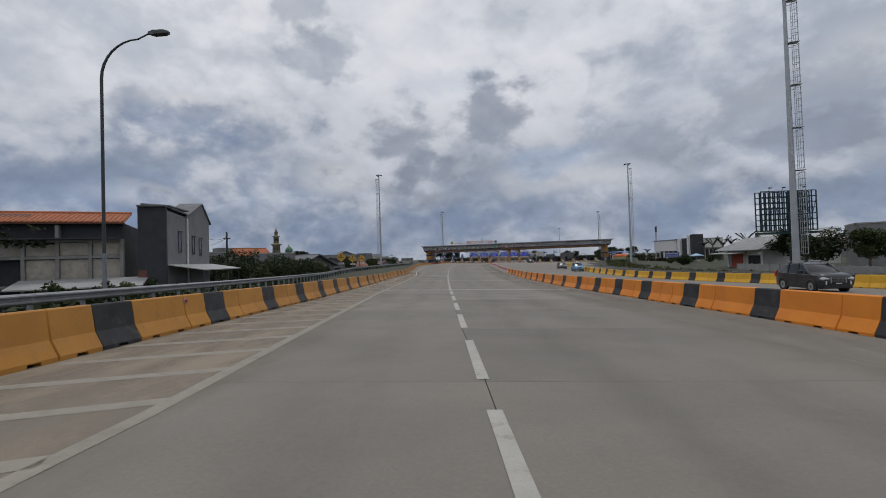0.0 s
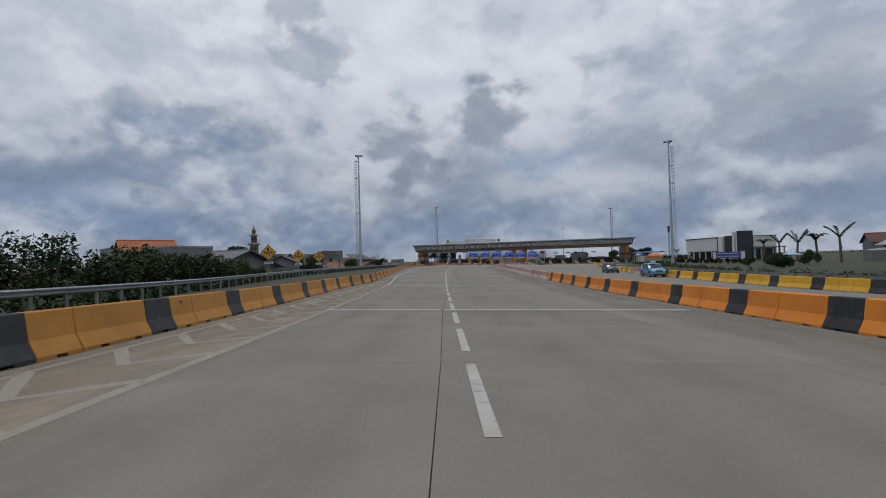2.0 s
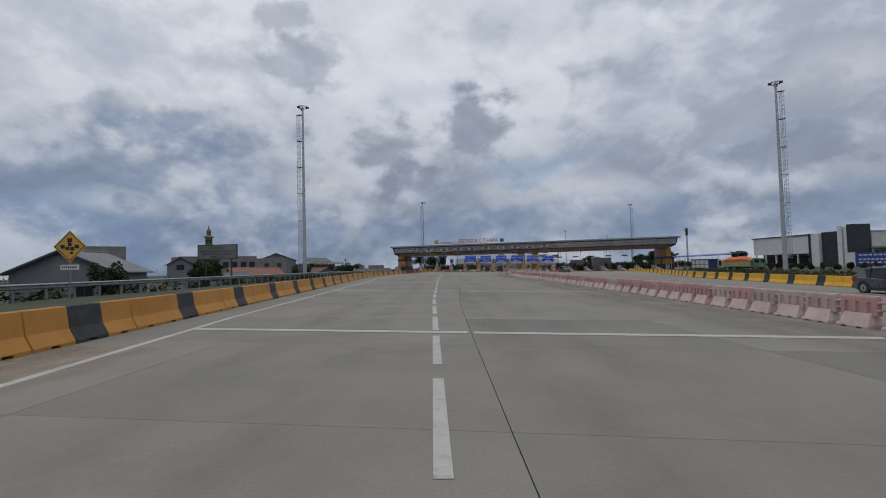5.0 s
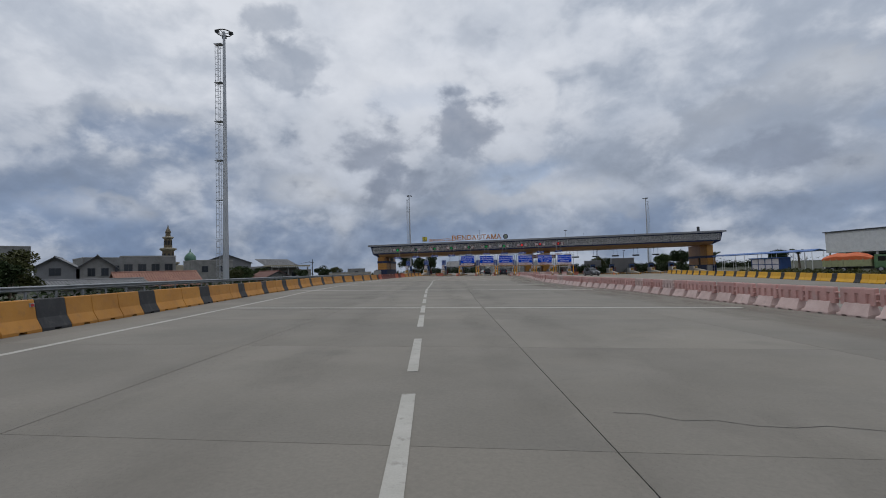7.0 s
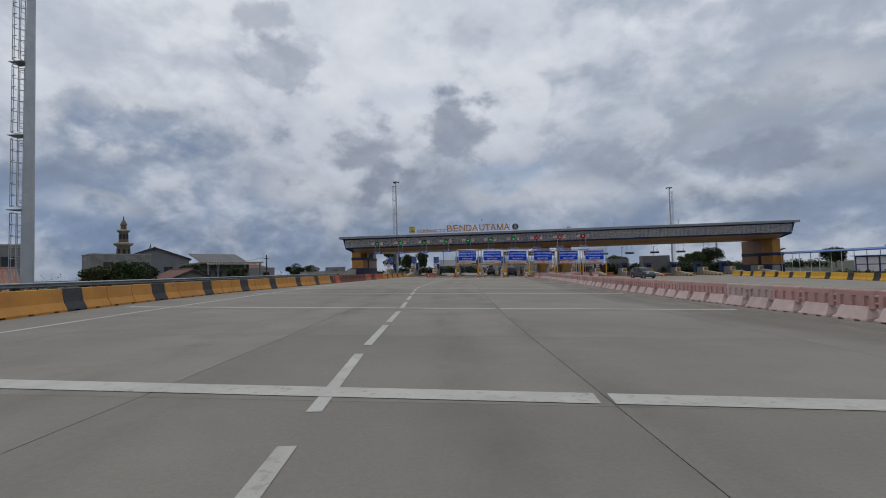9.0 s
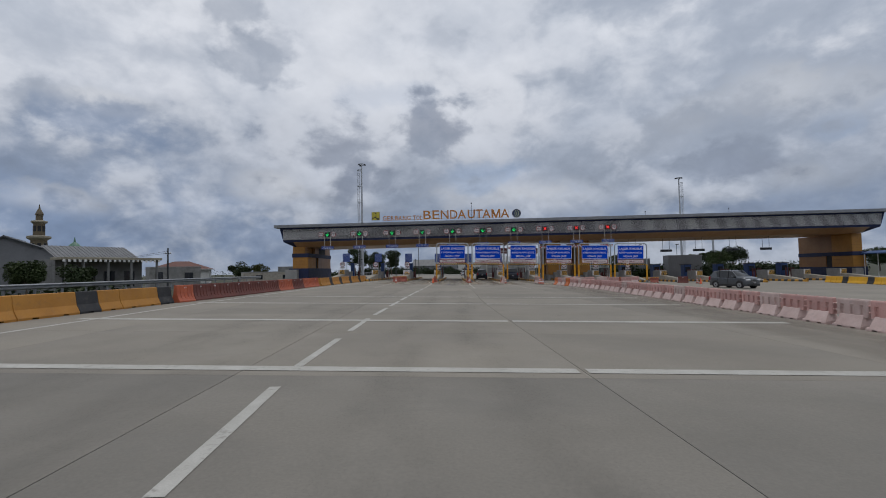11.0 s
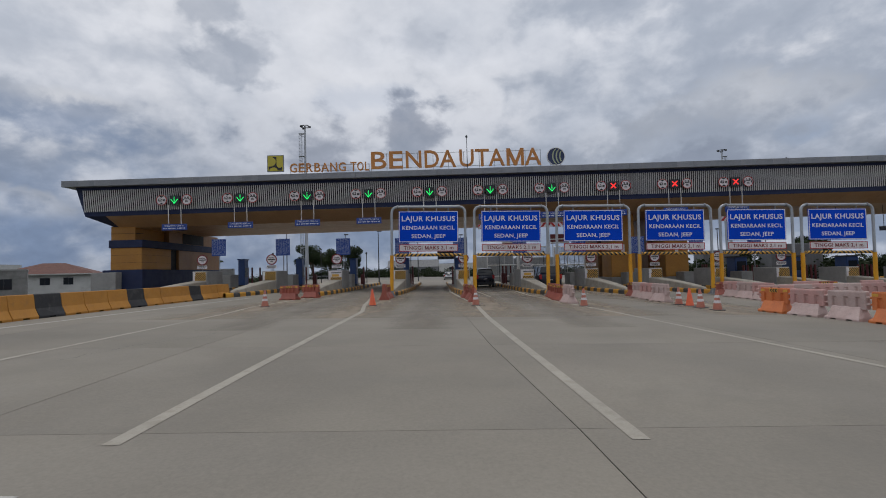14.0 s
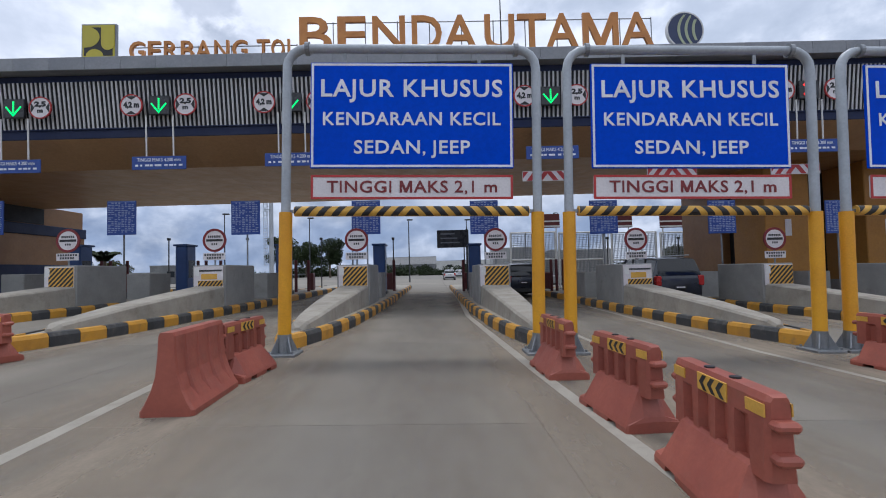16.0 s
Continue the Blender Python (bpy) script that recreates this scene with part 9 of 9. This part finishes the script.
        part("sill", add_box(bmesh.new(), min(s * (W - 0.03), s * (W + 0.012)), max(s * (W - 0.03), s * (W + 0.012)), -L + 1.2, L - 1.25, 0.2, 0.38, 0.01), M_TRIM, t)
        part("headlamp", add_box(bmesh.new(), min(s * W * 0.48, s * W * 0.93), max(s * W * 0.48, s * W * 0.93), -L - 0.01, -L + 0.34, bonnet * 0.66, bonnet * 0.80, 0.05), M_LAMPGLASS, t)
        part("tail_lamp", add_box(bmesh.new(), min(s * W * 0.74, s * W * 0.99), max(s * W * 0.74, s * W * 0.99), L - 0.2, L + 0.01, rear * 0.66, rear * 0.96, 0.03), M_TAIL, t)
        for dy in (-0.35, 0.72):
            part("door_handle", add_box(bmesh.new(), min(s * W, s * (W + 0.025)), max(s * W, s * (W + 0.025)), dy, dy + 0.18, belt - 0.14, belt - 0.10, 0.006), paint, t)
            part("door_gap", add_box(bmesh.new(), min(s * (W - 0.01), s * (W + 0.003)), max(s * (W - 0.01), s * (W + 0.003)), dy + 0.3, dy + 0.312, 0.34, belt - 0.02), M_TRIM, t)
    grille = part("grille", add_box(bmesh.new(), -W * 0.46, W * 0.46, -L - 0.012, -L + 0.1, bonnet * 0.56, bonnet * 0.76, 0.03), M_TRIM, t)
    bm = bmesh.new()
    for i in range(3):
        add_box(bm, -W * 0.44, W * 0.44, -L - 0.024, -L - 0.01, bonnet * (0.59 + 0.06 * i), bonnet * (0.605 + 0.06 * i))
    part("grille_bar", bm, M_RIM, grille)
    part("lower_bumper", add_box(bmesh.new(), -W * 0.8, W * 0.8, -L - 0.015, -L + 0.2, 0.24, 0.42, 0.04), M_TRIM, t)
    part("rear_bumper", add_box(bmesh.new(), -W * 0.85, W * 0.85, L - 0.2, L + 0.03, 0.26, 0.5, 0.04), M_TRIM, t)
    for yy in (-L - 0.03, L + 0.02):
        plate = part("number_plate", add_box(bmesh.new(), -0.22, 0.22, yy, yy + 0.012, 0.46 if yy < 0 else 0.72, 0.58 if yy < 0 else 0.84), M_TRIM, t)
        q = 0.5 if yy < 0 else 0.76
        part("plate_bar", add_box(bmesh.new(), -0.16, 0.16, yy - 0.004 if yy < 0 else yy + 0.013, yy - 0.001 if yy < 0 else yy + 0.016, q, q + 0.045), M_SIGNW, plate)
    if sign:
        part("roof_sign", add_box(bmesh.new(), -0.3, 0.3, -0.35, -0.1, zt + 0.09, zt + 0.24, 0.03), M_SIGNW, t, "white taxi roof sign")
    if kind in ("suv", "van"):
        for s in (-1, 1):
            part("roof_rail", add_tube(bmesh.new(), [(s * (w1 - 0.05), f1 + 0.35, zt + 0.1), (s * (w1 - 0.05), r1 - 0.3, zt + 0.1)], 0.025, 6), M_RIM, t)
    return t


P_DARK = car_paint("dark_green_black_paint", (0.018, 0.024, 0.026))
P_BLUE = car_paint("sky_blue_paint", (0.10, 0.30, 0.50))
P_GREY = car_paint("slate_grey_paint", (0.075, 0.085, 0.10))
P_SILVER = car_paint("steel_grey_paint", (0.075, 0.085, 0.095))
P_WHITE = car_paint("white_paint_car", (0.62, 0.63, 0.64))
P_NAVY = car_paint("dark_navy_paint", (0.014, 0.018, 0.03))
car(39.65, -204.0, 4, P_DARK, "dark compact sport utility car driving on the far carriageway", 4.15, 1.78, 1.70, "suv")
car(33.6, -142.0, 4, P_BLUE, "sky blue taxi minivan with white roof sign", 4.2, 1.68, 1.70, "mpv", sign=True)
car(32.2, -124.3, 3, P_GREY, "slate grey minivan behind the taxi", 4.4, 1.74, 1.62, "mpv")
car(27.5, -20.0, 18, P_SILVER, "steel grey minivan leaving the exit lanes", 4.3, 1.72, 1.78, "mpv")
car(5.1, 18.5, 180, P_NAVY, "black van stopped at the booth in the next lane", 4.5, 1.76, 1.86, "van")
car(9.6, 11.4, 180, P_NAVY, "dark sport utility car with red tail lamps at the booth", 4.6, 1.86, 1.98, "van")
car(2.6, 62.0, 180, P_WHITE, "white hatchback driving away beyond the gate", 4.2, 1.72, 1.55, "mpv")
car(5.0, 80.0, 180, P_WHITE, "white hatchback driving away beyond the gate", 4.2, 1.72, 1.55, "mpv")


def truck(x, y, heading):
    t = thing("truck", "green tipper truck loaded under an orange tarpaulin", "truck", m=pose(x, y, terrain(x, y) + 0.05, 0, 0, heading))
    green = mat("truck_green", (0.10, 0.20, 0.09), (0.08, 0.16, 0.07), 0.5, big=1)
    cream = mat("truck_bed_cream", (0.36, 0.38, 0.20), (0.28, 0.30, 0.16), 0.6, big=1, grime=(0.2, 0.15, 0.08), grime_scale=2)
    bm = bmesh.new()
    loft(bm, [[(-1.1, yy, z0), (1.1, yy, z0), (1.1, yy, zb), (1.0, yy + s, z1), (-1.0, yy + s, z1), (-1.1, yy, zb)] for yy, z0, zb, z1, s in ((-4.2, 0.7, 1.6, 2.6, 0.25), (-2.5, 0.7, 1.6, 2.7, 0.0))])
    part("cab", bm, green, t)
    part("windscreen", add_box(bmesh.new(), -0.95, 0.95, -4.18, -4.0, 1.7, 2.45, 0.03), M_CARGLASS, t)
    for s in (-1, 1):
        part("side_glass", add_box(bmesh.new(), min(s * 1.03, s * 1.09), max(s * 1.03, s * 1.09), -3.8, -2.9, 1.65, 2.4, 0.02), M_CARGLASS, t)
        part("headlamp", add_box(bmesh.new(), min(s * 0.65, s * 1.0), max(s * 0.65, s * 1.0), -4.25, -4.15, 0.95, 1.15, 0.02), M_LAMPGLASS, t)
        for wy in (-3.2, 1.2, 2.6):
            wh = part("wheel", add_tube(bmesh.new(), [(s * 0.75, wy, 0.48), (s * 1.1, wy, 0.48)], 0.48, 18), M_TYRE, t)
            part("rim", add_tube(bmesh.new(), [(s * 1.08, wy, 0.48), (s * 1.115, wy, 0.48)], 0.26, 12), M_RIM, wh)
    part("chassis", add_box(bmesh.new(), -0.45, 0.45, -4.0, 3.6, 0.55, 0.85), M_TRIM, t)
    bed = part("bed", add_box(bmesh.new(), -1.2, 1.2, -2.2, 3.8, 0.95, 2.1), cream, t)
    for i in range(8):
        for s in (-1, 1):
            part("bed_rib", add_box(bmesh.new(), min(s * 1.2, s * 1.27), max(s * 1.2, s * 1.27), -2.1 + i * 0.8, -1.98 + i * 0.8, 0.95, 2.1), cream, bed)
    bm = bmesh.new()
    loft(bm, [[(-1.22, yy, 1.95), (1.22, yy, 1.95), (1.2, yy, 2.2 + h * 0.5), (0.6, yy, 2.35 + h), (-0.5, yy, 2.4 + h), (-1.2, yy, 2.2 + h * 0.5)] for yy, h in ((-2.25, 0.0), (-1.4, 0.5), (-0.4, 0.75), (0.8, 0.6), (2.0, 0.7), (3.0, 0.4), (3.85, 0.0))])
    part("tarpaulin", bm, M_TARP, t, "orange tarpaulin")


truck(62.5, -44.0, 40)

# pavement pieces last
build_slabs()
